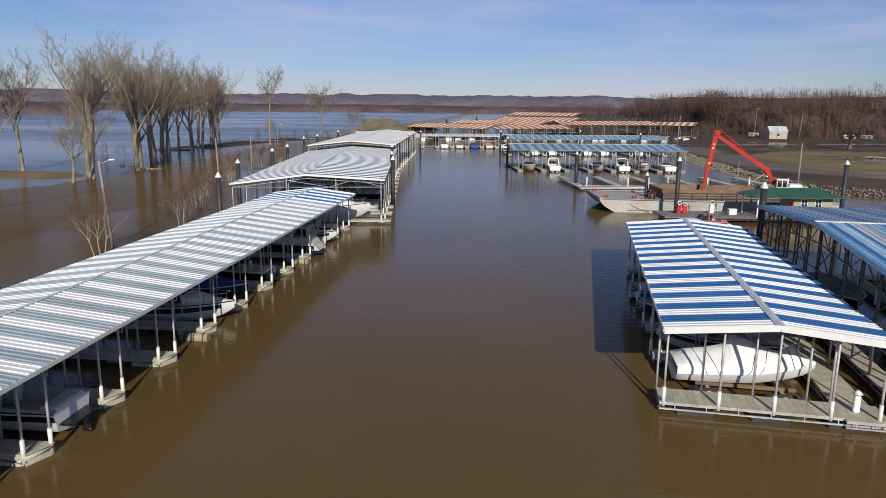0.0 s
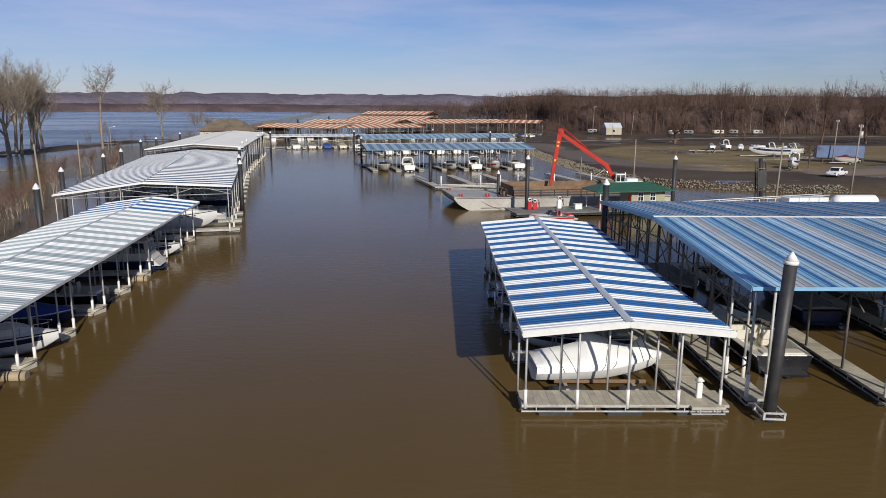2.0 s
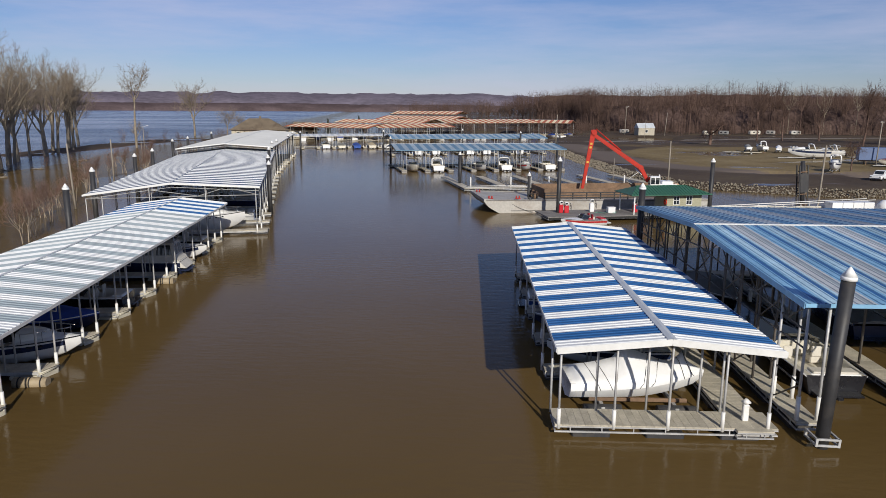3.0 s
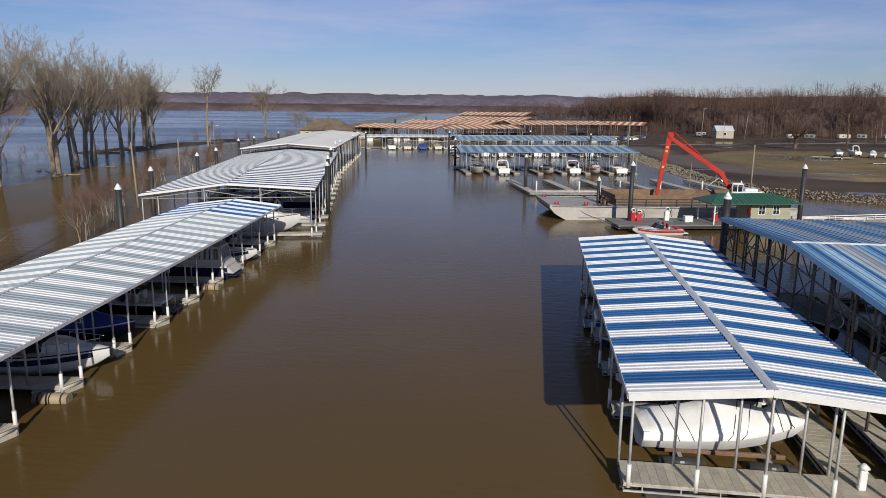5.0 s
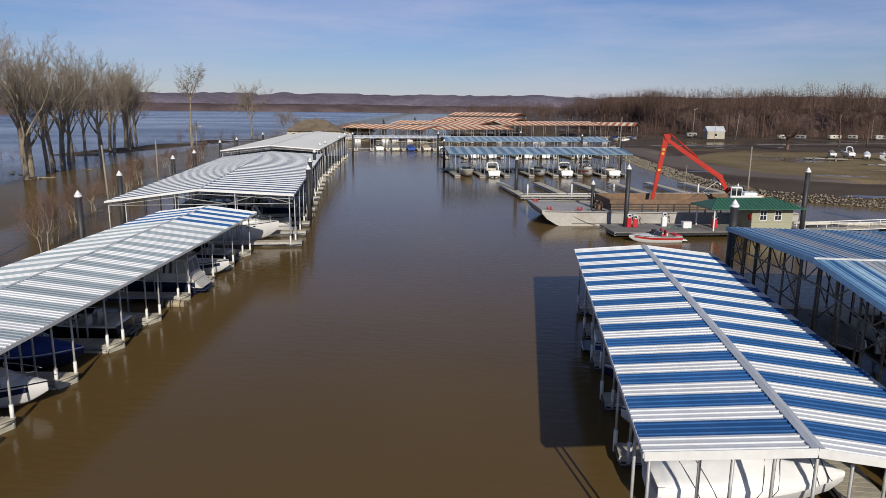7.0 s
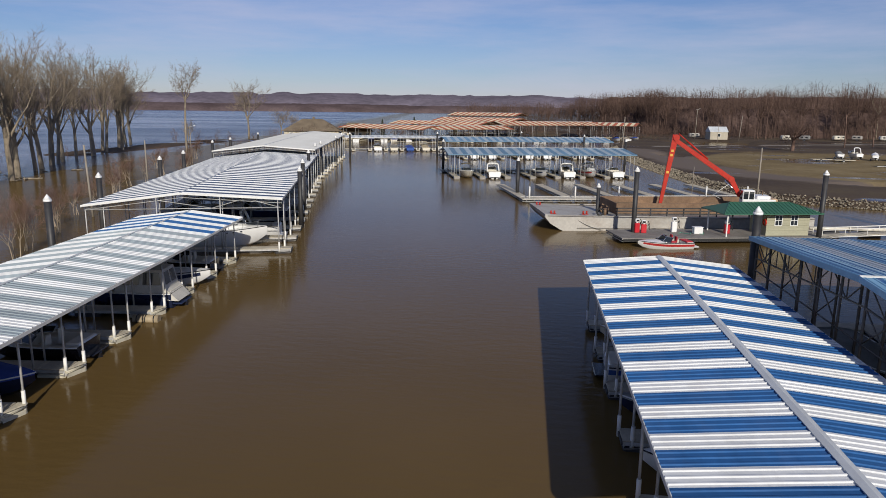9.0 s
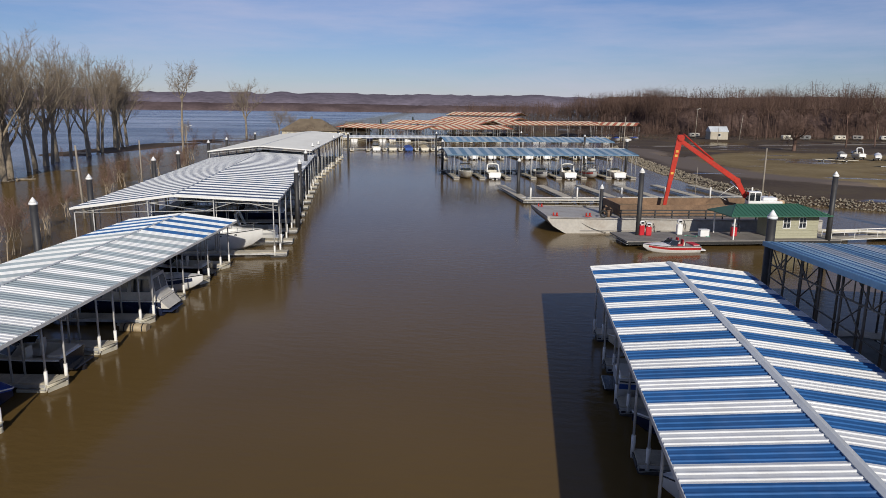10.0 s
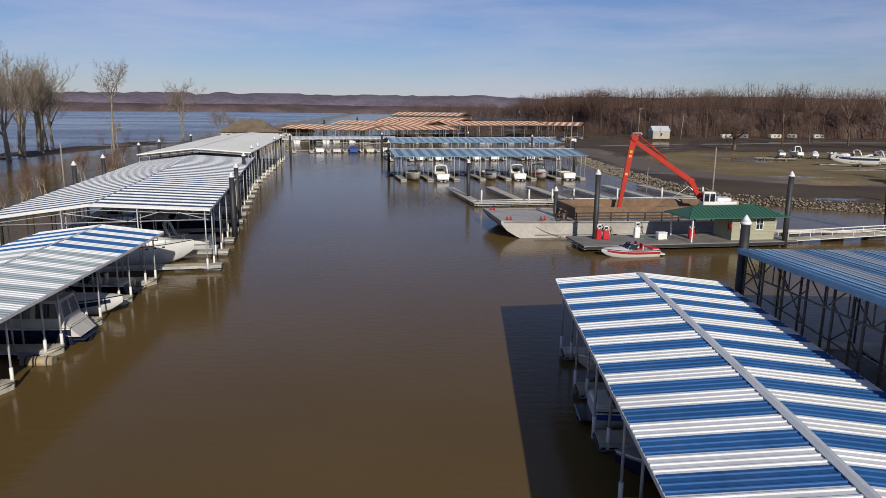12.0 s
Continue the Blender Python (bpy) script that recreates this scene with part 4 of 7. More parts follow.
for yy in (0.04, 1.96):
    g.tube((0.2, yy, 0.62), (33.8, yy, 0.62), 0.05, n=6)
part("bumper_rail", g, SLEEVE, dock_f)


# ---- barge ----
def barge():
    root = thing("work_barge", pose(4.6, 83.6, 0, 0, 0, 10.5), "weathered grey steel work barge with a raked bow", "barge")
    L, W = 27.0, 8.8
    xs = [(-2.2, 1.75, 1.45), (-1.6, 1.70, 0.75), (-0.6, 1.62, 0.15), (0.6, 1.55, -0.35), (2.5, 1.48, -0.7), (6, 1.4, -0.8), (L, 1.4, -0.8)]
    g = Geo()
    rows = []
    for x, zt, zb in xs:
        c = 0.12
        rows.append([(x, 0, zt - c), (x, 0, zb), (x, W, zb), (x, W, zt - c), (x, W - c, zt), (x, c, zt)])
    g.grid(rows, False, True)
    g.face(rows[0], False)
    g.face(rows[-1][::-1], False)
    part("hull", g, BARGE, root)
    g = Geo()
    for y in (-0.05, W + 0.05):
        g.tube((-1.9, y, 1.62), (L, y, 1.3), 0.07, n=6)
        g.tube((1.2, y, 0.3), (L, y, 0.3), 0.06, n=6)
    part("rub_rail", g, BARGE, root)
    g = Geo()
    for x0, x1, y0, y1 in ((6.0, 25.5, 2.2, 2.35), (6.0, 25.5, 8.2, 8.35), (6.0, 6.15, 2.35, 8.2), (25.35, 25.5, 2.35, 8.2)):
        g.box(((x0 + x1) / 2, (y0 + y1) / 2, 2.0), (x1 - x0, y1 - y0, 1.25), 0.02)
    part("hopper_wall", g, RUST, root, "rusty brown hopper wall")
    g = Geo()
    rnd = random.Random(4)
    rows = [[(6.2 + i * 0.87, 2.4 + j * 0.72, 1.7 + 0.35 * math.sin(i * 0.5) * math.cos(j * 0.7) + rnd.uniform(-0.08, 0.08)) for i in range(23)] for j in range(9)]
    g.grid(rows)
    part("spoil", g, MUD, root, "wet brown dredged mud")
    for i in range(12):
        x = 5.5 + i * 1.8
        part("rail_post", Geo().box((x, 0.35, 1.9), (0.12, 0.12, 1.0), 0.01), PILE, root)
    for z in (1.75, 2.05, 2.36):
        part("rail", Geo().box((15.4, 0.27, z), (20.2, 0.06, 0.12), 0.01), PILE, root)
    for x, y in ((-1.2, 1.0), (-1.4, 7.6), (2.2, 0.8)):
        g = Geo().box((x, y, 1.66), (0.7, 0.3, 0.06), 0.01)
        for d in (-0.18, 0.18):
            g.tube((x + d, y, 1.66), (x + d, y, 2.0), 0.09, n=8)
        part("mooring_bitt", g, CRANE_RED, root, "orange-red mooring bitt")
    for x, y in ((4.6, 1.6), (5.1, 2.6)):
        part("mooring_bitt", Geo().tube((x, y, 1.45), (x, y, 2.1), 0.16, n=10).tube((x, y, 2.1), (x, y, 2.16), 0.22, n=10), RUST, root)
    g = Geo().path([(3.9 + 0.34 * math.cos(a * math.pi / 8), 1.0, 1.85 + 0.34 * math.sin(a * math.pi / 8)) for a in range(17)], 0.09, 6)
    part("tyre_fender", g, RUBBER, root)
    part("winch_drum", Geo().tube((5.0, 3.2, 1.85), (5.0, 4.3, 1.85), 0.33, n=14).tube((5.0, 3.1, 1.85), (5.0, 3.2, 1.85), 0.48, n=14).tube((5.0, 4.3, 1.85), (5.0, 4.4, 1.85), 0.48, n=14), RUST, root)
    g = Geo()
    pts = [Vector((0.5, 0.1, 1.62)).lerp(Vector((3.9, -0.25, 0.12)), i / 8) + Vector((0, 0, -0.25 * math.sin(math.pi * i / 8))) for i in range(9)]
    g.path(pts, 0.025, 5)
    part("mooring_rope", g, STRAP, root)


barge()


# ---- long-reach excavator on its own pontoon ----
def beam(g, p, q, wy, h0, h1, bev=0.0):
    """A tapered box beam from p to q in a vertical plane."""
    p, q = Vector(p), Vector(q)
    d = (q - p).normalized()
    up = Vector((0, 1, 0)).cross(d).normalized()
    if up.z < 0 or (abs(up.z) < 0.2 and up.x > 0):
        up = -up
    rows = []
    for pt, h in ((p, h0), (q, h1)):
        rows.append([pt + up * h / 2 + Vector((0, wy / 2, 0)), pt + up * h / 2 - Vector((0, wy / 2, 0)), pt - up * h / 2 - Vector((0, wy / 2, 0)), pt - up * h / 2 + Vector((0, wy / 2, 0))])
    g.grid(rows, False, True)
    g.face(rows[0][::-1])
    g.face(rows[1])


def excavator():
    pont = thing("spud_pontoon", pose(26.0, 95.0, 0, 0, 0, 8), "grey steel pontoon carrying the excavator", "barge")
    part("hull", Geo().box((0, -2.2, 0.35), (9.0, 6.4, 1.7), 0.12), BARGE, pont)
    part("rub_rail", Geo().box((0, -5.46, 0.9), (8.8, 0.1, 0.15), 0.02), RUST, pont)
    root = thing("excavator", pose(25.6, 92.3, 1.21, 0, 0, 0), "white long-reach excavator with a faded orange-red boom", "excavator")
    for y in (-1.3, 1.3):
        g = Geo()
        n = 20
        rows = []
        for i in range(n):
            a = 2 * math.pi * i / n
            x, z = 1.6 * math.copysign(min(1, abs(math.cos(a)) * 1.5), math.cos(a)), 0.42 + 0.40 * math.sin(a)
            rows.append([(x, y - 0.3, z), (x, y + 0.3, z)])
        rows.append(rows[0])
        g.grid(rows, False)
        g.face([r[0] for r in rows[:-1]][::-1])
        g.face([r[1] for r in rows[:-1]])
        part("track", g, RUBBER, root)
    part("turntable", Geo().tube((0, 0, 0.7), (0, 0, 1.0), 0.9, n=20), GEL_BLACK, root)
    body = part("body", Geo().box((0.7, 0, 1.35), (3.2, 2.6, 0.75), 0.08), GEL_WHITE, root)
    part("counterweight", Geo().box((2.2, 0, 1.4), (0.7, 2.5, 0.85), 0.15), mat("faded_tan_paint", (0.50, 0.34, 0.20), 0.5, 0, 0.1), body)
    part("engine_cover", Geo().box((1.2, 0.3, 1.85), (1.5, 1.8, 0.35), 0.08), GEL_WHITE, body)
    part("exhaust", Geo().tube((1.4, 0.6, 2.0), (1.4, 0.6, 2.5), 0.06, n=8), RUST, body)
    cab = part("cab", Geo().box((-0.65, -0.85, 1.95), (1.3, 0.95, 1.55), 0.08), GEL_WHITE, root)
    part("window", Geo().box((-0.95, -1.335, 2.15), (0.5, 0.02, 0.85), 0.01), DARK_GLASS, cab)
    part("window", Geo().box((-0.35, -1.335, 2.15), (0.5, 0.02, 0.85), 0.01), DARK_GLASS, cab)
    part("windscreen", Geo().box((-1.31, -0.85, 2.15), (0.02, 0.75, 0.95), 0.01), DARK_GLASS, cab)
    g = Geo()
    foot, knee, elbow = (-1.2, 0.2, 1.9), (-2.3, 0.2, 3.75), (-8.9, 0.2, 8.15)
    beam(g, foot, knee, 0.42, 0.4, 0.56)
    beam(g, knee, elbow, 0.38, 0.56, 0.44)
    part("boom", g, CRANE_RED, root)
    part("boom_knuckle", Geo().tube((-2.3, -0.06, 3.75), (-2.3, 0.46, 3.75), 0.34, n=14), CRANE_RED, root)
    g = Geo()
    beam(g, (-8.7, 0.2, 8.6), (-9.9, 0.2, 0.55), 0.32, 0.66, 0.34)
    stick = part("stick", g, CRANE_RED, root)
    for f in (0.22, 0.28, 0.52):
        p = Vector((-8.7, 0.0, 8.6)).lerp(Vector((-9.9, 0.0, 0.55)), f)
        part("decal", Geo().box((p.x, 0.012, p.z), (0.3, 0.012, 0.26), 0.0), YELLOW, stick, "faded yellow marking")
    part("elbow_plate", Geo().tube((-8.65, -0.12, 8.3), (-8.65, 0.52, 8.3), 0.36, n=12), CRANE_RED, root)
    part("cylinder", Geo().tube((-5.0, 0.2, 5.95), (-7.2, 0.2, 7.75), 0.1, n=10).tube((-7.2, 0.2, 7.75), (-8.4, 0.2, 8.75), 0.06, n=10), CRANE_RED, root)
    part("cylinder", Geo().tube((-0.9, 0.2, 1.6), (-2.9, 0.2, 3.6), 0.11, n=10), CHROME, root)
    g = Geo()
    rows = []
    for i in range(8):
        a = radians(-30 + i * 25)
        rows.append([(-9.9 + 0.55 * math.cos(a), y, 0.1 + 0.55 * math.sin(a)) for y in (-0.35, 0.75)])
    g.grid(rows)
    part("bucket", g, RUST, root)
    g = Geo().path([(-2.6, -0.1, 3.2), (-3.6, -0.3, 2.5), (-4.2, -0.35, 2.0), (-3.4, -0.3, 1.6)], 0.03, 5)
    part("hydraulic_hose", g, SLEEVE, root)


excavator()


# ---- fuel dock and its hut ----
FD = pose(9.5, 77.0, 0, 0, 0, 12.0)
fuel = thing("fuel_dock", FD, "grey fuel dock with a worn deck on dark floats", "dock")
deck(fuel, 0, 21.0, 0, 4.8, 0.6, "x", boards=False)
part("deck_slab", Geo().box((10.5, 2.4, 0.56), (21.0, 4.8, 0.12), 0.02), mat("worn_dirty_dock_deck", (0.215, 0.20, 0.18), 0.85, 0, 0.2, 6, 60, 0.2, (0.10, 0.085, 0.07), 0.6), fuel)
part("bumper", Geo().box((10.5, -0.04, 0.42), (20.8, 0.1, 0.22), 0.02), RUBBER, fuel)


def hut():
    root = thing("fuel_hut", FD @ pose(0, 0, 0.62), "khaki fuel hut with a green ribbed metal roof and open porch", "hut")
    x0, x1, y0, y1, h = 14.7, 19.1, 0.9, 3.9, 2.25
    t = 0.12
    # front wall boards, with two window openings left free
    wins = ((15.9, 0.72), (17.5, 0.72))
    for j in range(9):
        z = 0.125 + j * 0.25
        spans = [(x0, x1)]
        if 0.95 < z < 2.0:
            spans, cur = [], x0
            for wx, ww in wins:
                spans.append((cur, wx - ww / 2))
                cur = wx + ww / 2
            spans.append((cur, x1))
        for a, b in spans:
            part("siding_board", Geo().box(((a + b) / 2, y0 + t / 2, z), (b - a, t, 0.246), 0.012), SIDING, root)
    for bx, nm in ((x0, "side_wall"), (x1, "side_wall")):
        part(nm, Geo().box((bx + (0.06 if bx == x0 else -0.06), (y0 + y1) / 2 + 0.07, h / 2), (t, y1 - y0 - 0.14, h), 0.01), SIDING, root)
    part("back_wall", Geo().box(((x0 + x1) / 2, y1 - 0.06, h / 2), (x1 - x0 - 0.26, t, h), 0.01), SIDING, root)
    for wx, ww in wins:
        w = part("window", Geo().box((wx, y0 + 0.03, 1.5), (ww - 0.1, 0.02, 0.95), 0.0), DARK_GLASS, root)
        g = Geo()
        for dx in (-ww / 2, 0, ww / 2):
            g.box((wx + dx, y0 - 0.005, 1.5), (0.07 if dx else 0.045, 0.05, 1.05), 0.005)
        for dz in (-0.51, 0, 0.51):
            g.box((wx, y0 - 0.008, 1.5 + dz), (ww, 0.05, 0.07 if dz else 0.045), 0.005)
        part("window_frame", g, GEL_WHITE, w, "white window frame")
    # hipped roof
    rx0, rx1, ry0, ry1, ze, zr = 9.8, 19.8, -0.15, 4.7, h + 0.05, h + 0.85
    ym = (ry0 + ry1) / 2
    a, b = Vector((rx0 + 1.6, ym, zr)), Vector((rx1 - 2.1, ym, zr))
    g = Geo()
    c = [Vector((rx0, ry0, ze)), Vector((rx1, ry0, ze)), Vector((rx1, ry1, ze)), Vector((rx0, ry1, ze))]
    g.face([c[0], c[1], b, a])
    g.face([c[1], c[2], b])
    g.face([c[2], c[3], a, b])
    g.face([c[3], c[0], a])
    dn = Vector((0, 0, -0.08))
    g.face([p + dn for p in c[::-1]])
    for i in range(4):
        g.face([c[i] + dn, c[(i + 1) % 4] + dn, c[(i + 1) % 4], c[i]])
    rf = part("roof", g, GREEN_SHEET, root, "green ribbed metal roof")
    n = 26
    for i in range(1, n):
        x = rx0 + (rx1 - rx0) * i / n
        if x < a.x:
            f = (x - rx0) / (a.x - rx0)
        elif x > b.x:
            f = (rx1 - x) / (rx1 - b.x)
        else:
            f = 1.0
        top = Vector((x, ry0 + (ym - ry0) * f, ze + (zr - ze) * f))
        part("roof_seam", Geo().tube((x, ry0, ze + 0.02), top + Vector((0, 0, 0.02)), 0.03, n=4), GREEN_SHEET, rf)
    g = Geo().tube(a, b, 0.07, n=6).tube(c[0], a, 0.05, n=6).tube(c[1], b, 0.05, n=6)
    part("ridge_cap", g, GREEN_SHEET, rf)
    for px, py in ((10.4, 0.35), (10.4, 4.2), (12.6, 4.2)):
        part("porch_post", Geo().box((px, py, h / 2), (0.12, 0.12, h), 0.01), SLEEVE, root)
    part("door", Geo().box((x0 - 0.02, 2.0, 1.0), (0.05, 0.9, 2.0), 0.01), SIDING, root)
    g = Geo().path([(x0 - 0.1, 1.1 + 0.27 * math.cos(k * math.pi / 7), 1.3 + 0.27 * math.sin(k * math.pi / 7)) for k in range(15)], 0.07, 6)
    part("life_ring", g, CRANE_RED, root, "orange-red life ring")


hut()


def pump(x, y, yaw, body, label, h=1.45):
    root = thing("fuel_pump", FD @ pose(x, y, 0.62, 0, 0, yaw), label, "fuel pump", "fuel pumps")
    part("cabinet", Geo().box((0, 0, h * 0.32), (0.52, 0.42, h * 0.64), 0.05), body, root)
    part("head", Geo().box((0, 0, h * 0.82), (0.44, 0.34, h * 0.22), 0.06).tube((0, 0, h * 0.6), (0, 0, h * 0.75), 0.1, n=8), GEL_WHITE, root)
    part("display", Geo().box((0, -0.175, h * 0.82), (0.30, 0.02, h * 0.12), 0.005), DARK_GLASS, root)
    part("hose", Geo().path([(0.37, 0, h * 0.9), (0.55, -0.1, h * 0.6), (0.52, -0.15, h * 0.25), (0.4, -0.1, h * 0.45), (0.37, -0.05, h * 0.6)], 0.03, 6), RUBBER, root)
    part("nozzle", Geo().box((0.4, -0.05, h * 0.62), (0.07, 0.16, 0.22), 0.02), GEL_BLACK, root)


pump(2.5, 3.0, 10, PUMP_RED, "red and white fuel pump on the dock", 1.5)
pump(3.15, 2.8, -15, PUMP_RED, "red and white fuel pump on the dock", 1.35)
pump(6.4, 3.2, 0, GEL_WHITE, "white fuel pump with coiled hose", 1.6)
pump(11.4, 2.2, 0, PUMP_RED, "red fuel pump under the porch roof", 1.4)
root = thing("ice_chest", FD @ pose(8.4, 2.2, 0.62), "white ice chest on the fuel dock", "chest")
part("body", Geo().box((0, 0, 0.3), (0.9, 0.6, 0.6), 0.05), GEL_WHITE, root)
part("lid", Geo().box((0, 0, 0.65), (0.94, 0.64, 0.1), 0.03), GEL_WHITE, root)
g = Geo()
rnd = random.Random(8)
pts = [Vector((6.6 + 0.25 * i + rnd.uniform(-0.2, 0.2), 2.2 + 0.6 * math.sin(i * 1.3), 0.66)) for i in range(12)]
g.path(pts, 0.035, 6)
solid("fuel_hose", g, mat("green_hose", (0.10, 0.30, 0.22), 0.6), "pale green fuel hose lying on the dock", "hose", m=FD)


# ---- gangway and pipes right of the hut ----


def gangway(x0, y0, x1, y1, z0, z1, w=1.3):
    d = math.hypot(x1 - x0, y1 - y0)
    root = thing("gangway", pose(x0, y0, 0, 0, 0, math.degrees(math.atan2(y1 - y0, x1 - x0))), "low gangway with white side rails to the bank", "gangway")
    n = int(d / 1.2)
    for i in range(n):
        f = (i + 0.5) / n
        part("deck_board", Geo().box((d * f, w / 2, z0 + (z1 - z0) * f), (d / n - 0.015, w, 0.05), 0.01), DECK, root)
    for y in (0.0, w):
        g = Geo()
        g.tube((0, y, z0 + 0.62), (d, y, z1 + 0.62), 0.05, n=6).tube((0, y, z0 - 0.1), (d, y, z1 - 0.1), 0.05, n=6)
        for i in range(0, n + 1, 2):
            f = i / n
            z = z0 + (z1 - z0) * f
            g.tube((d * f, y, z - 0.1), (d * f, y, z + 0.62), 0.035, n=5)
        part("side_rail", g, SLEEVE, root, "white side rail")


gangway(29.2, 81.6, 52.0, 88.5, 0.6, 0.9)
pipe = thing("pipe_float", pose(29.5, 85.6, 0, 0, 0, 3), "cream discharge pipe on floats beside the gangway", "pipe")
for i in range(5):
    part("pipe_length", Geo().tube((i * 4.1, 0, 0.75), (i * 4.1 + 4.0, 0, 0.75), 0.2, n=10).tube((i * 4.1 + 3.95, 0, 0.75), (i * 4.1 + 4.1, 0, 0.75), 0.28, n=10), GEL_CREAM, pipe)
    part("float", Geo().box((i * 4.1 + 2, 0, 0.25), (1.8, 1.1, 0.65), 0.1), FLOAT, pipe)


# ---- boats ----
def hull_stations(L, B, H, draft, n=12, full=2.3, flare=0.82):
    """Rows from stern to bow: sheer, chine, keel, chine, sheer."""
    rows = []
    for i in range(n + 1):
        t = i / n
        f = 1.0 if t < 0.45 else max(0.02, 1 - ((t - 0.45) / 0.55) ** full)
        f *= 0.93 + 0.07 * min(1, t / 0.3)
        b = B / 2 * f
        zs = H * (1 + 0.28 * t * t)
        zk = -draft + (draft + H * 0.75) * max(0, (t - 0.55) / 0.45) ** 2.6
        zc = -draft * 0.25 + (H * 0.62) * max(0, (t - 0.4) / 0.6) ** 2
        zc = max(zc, zk + 0.02)
        x = -L / 2 + L * t + (0.0 if t < 1 else 0.0)
        rows.append([(x, b, zs), (x, b * flare * (1 - 0.25 * t * t), zc), (x, 0, zk), (x, -b * flare * (1 - 0.25 * t * t), zc), (x, -b, zs)])
    return rows


def sheer(rows, t):
    k = t * (len(rows) - 1)
    i = min(int(k), len(rows) - 2)
    f = k - i
    a, b = Vector(rows[i][0]), Vector(rows[i + 1][0])
    return a.lerp(b, f)


def boat(x, y, yaw, L=6.2, B=2.35, H=0.75, hull=GEL_WHITE, stripe=None, top=None, style="runabout", label="white runabout boat", z=0.0, drive=True, group="boats", seat=SEAT, enclosure=False, platform=None):
    root = thing("boat", pose(x, y, z, 0, 0, yaw), label, "boat", group)
    draft = 0.35
    rows = hull_stations(L, B, H, draft, full=1.7 if style == "wrapped" else 2.3)
    g = Geo()
    g.grid(rows)
    g.face(rows[0][::-1])
    h = part("hull", g, hull, root)
    if stripe:
        g = Geo()
        for k in (0, 4):
            o = 0.012 if k == 0 else -0.012
            j = 1 if k == 0 else 3
            band = []
            for r in rows[:-1]:
                a, b = Vector(r[k]), Vector(r[j])
                band.append([a.lerp(b, 0.18) + Vector((0, o, 0)), a.lerp(b, 0.5) + Vector((0, o, 0))])
            g.grid(band)
        part("stripe", g, stripe, h)
    g = Geo()
    for k in (0, 4):
        g.path([Vector(r[k]) + Vector((0, 0, -0.03)) for r in rows], 0.035, 5)
    part("rub_rail", g, GEL_BLACK if hull is GEL_WHITE and style != "wrapped" else GEL_WHITE, h)
    n = len(rows) - 1
    if style == "wrapped":
        prof = ((0, 0.04), (0.06, 0.40), (0.22, 0.52), (0.34, 0.66), (0.40, 1.08), (0.50, 0.88), (0.60, 0.66), (0.70, 0.46), (0.78, 0.42), (0.82, 0.92), (0.87, 0.42), (0.94, 0.16), (1.0, 0.02))
        fine = hull_stations(L, B, H, draft, 24, 1.7)
        g = Geo()
        cov = []
        for i, r in enumerate(fine):
            t = i / 24
            k = max(j for j in range(len(prof) - 1) if prof[j][0] <= t)
            p = prof[k][1] + (prof[k + 1][1] - prof[k][1]) * (t - prof[k][0]) / (prof[k + 1][0] - prof[k][0])
            p *= 1.18
            b, zs, xx = r[0][1] + 0.03, r[0][2], r[0][0]
            skirt = zs - 0.34 * (1 - t * 0.6)
            w = 0.02 * math.sin(i * 2.1)
            cov.append([(xx, b, skirt), (xx, b + 0.015, zs - 0.02), (xx, b * 0.74, zs + p * 0.34 + w), (xx, b * 0.34, zs + p * 0.70 - w), (xx, 0, zs + p),
                        (xx, -b * 0.34, zs + p * 0.70 + w), (xx, -b * 0.74, zs + p * 0.34 - w), (xx, -b - 0.015, zs - 0.02), (xx, -b, skirt)])
        g.grid(cov)
        g.face(cov[0])
        c = part("shrink_wrap", g, WRAP, root, "taut white winter shrink-wrap")
        for i, lean in ((3, 2), (5, 2), (11, 3), (13, 3), (19, 1), (20, 2)):
            pts = []
            for k in range(9):
                q = Vector(cov[i][k]).lerp(Vector(cov[min(24, i + lean)][k]), abs(k - 4) / 4 if lean < 3 else 1 - abs(k - 4) / 5)
                n_ = Vector((0, q.y, 0.35)).normalized()
                pts.append(q + n_ * 0.014)
            part("strap", Geo().path(pts, 0.013, 4), STRAP, c, "black strap")
    elif style == "covered":
        g = Geo()
        cov = []
        for i, r in enumerate(rows):
            b, zs, xx = r[0][1] + 0.025, r[0][2], r[0][0]
            t = i / n
            p = 0.18 + 0.5 * math.exp(-((t - 0.52) / 0.16) ** 2) + 0.12 * math.sin(t * 9) * 0.4
            p *= min(1, (1 - t) * 5 + 0.05)
            cov.append([(xx, b, zs - 0.12), (xx, b * 0.7, zs + p * 0.55), (xx, 0, zs + p), (xx, -b * 0.7, zs + p * 0.55), (xx, -b, zs - 0.12)])
        g.grid(cov)
        g.face(cov[0])
        part("cover", g, top or CANVAS_BLUE, root, "fitted canvas cover")
    else:
        t_w = 0.56 if style == "runabout" else 0.62
        g = Geo()
        fore = []
        for i in range(9):
            t = t_w + (1 - t_w) * i / 8
            s = sheer(rows, t)
            cr = 0.10 * (1 - i / 8) + (0.25 if style == "cruiser" else 0) * math.sin(math.pi * min(1, (1 - i / 8) * 1.2)) * (1 - i / 8)
            fore.append([(s.x, s.y, s.z), (s.x, s.y * 0.6, s.z + cr * 0.8), (s.x, 0, s.z + cr), (s.x, -s.y * 0.6, s.z + cr * 0.8), (s.x, -s.y, s.z)])
        g.grid(fore)
        part("foredeck", g, GEL_WHITE if hull is not GEL_CREAM else GEL_CREAM, root)
        g = Geo()
        fl = 0.22
        left, inner, floor = [], [], []
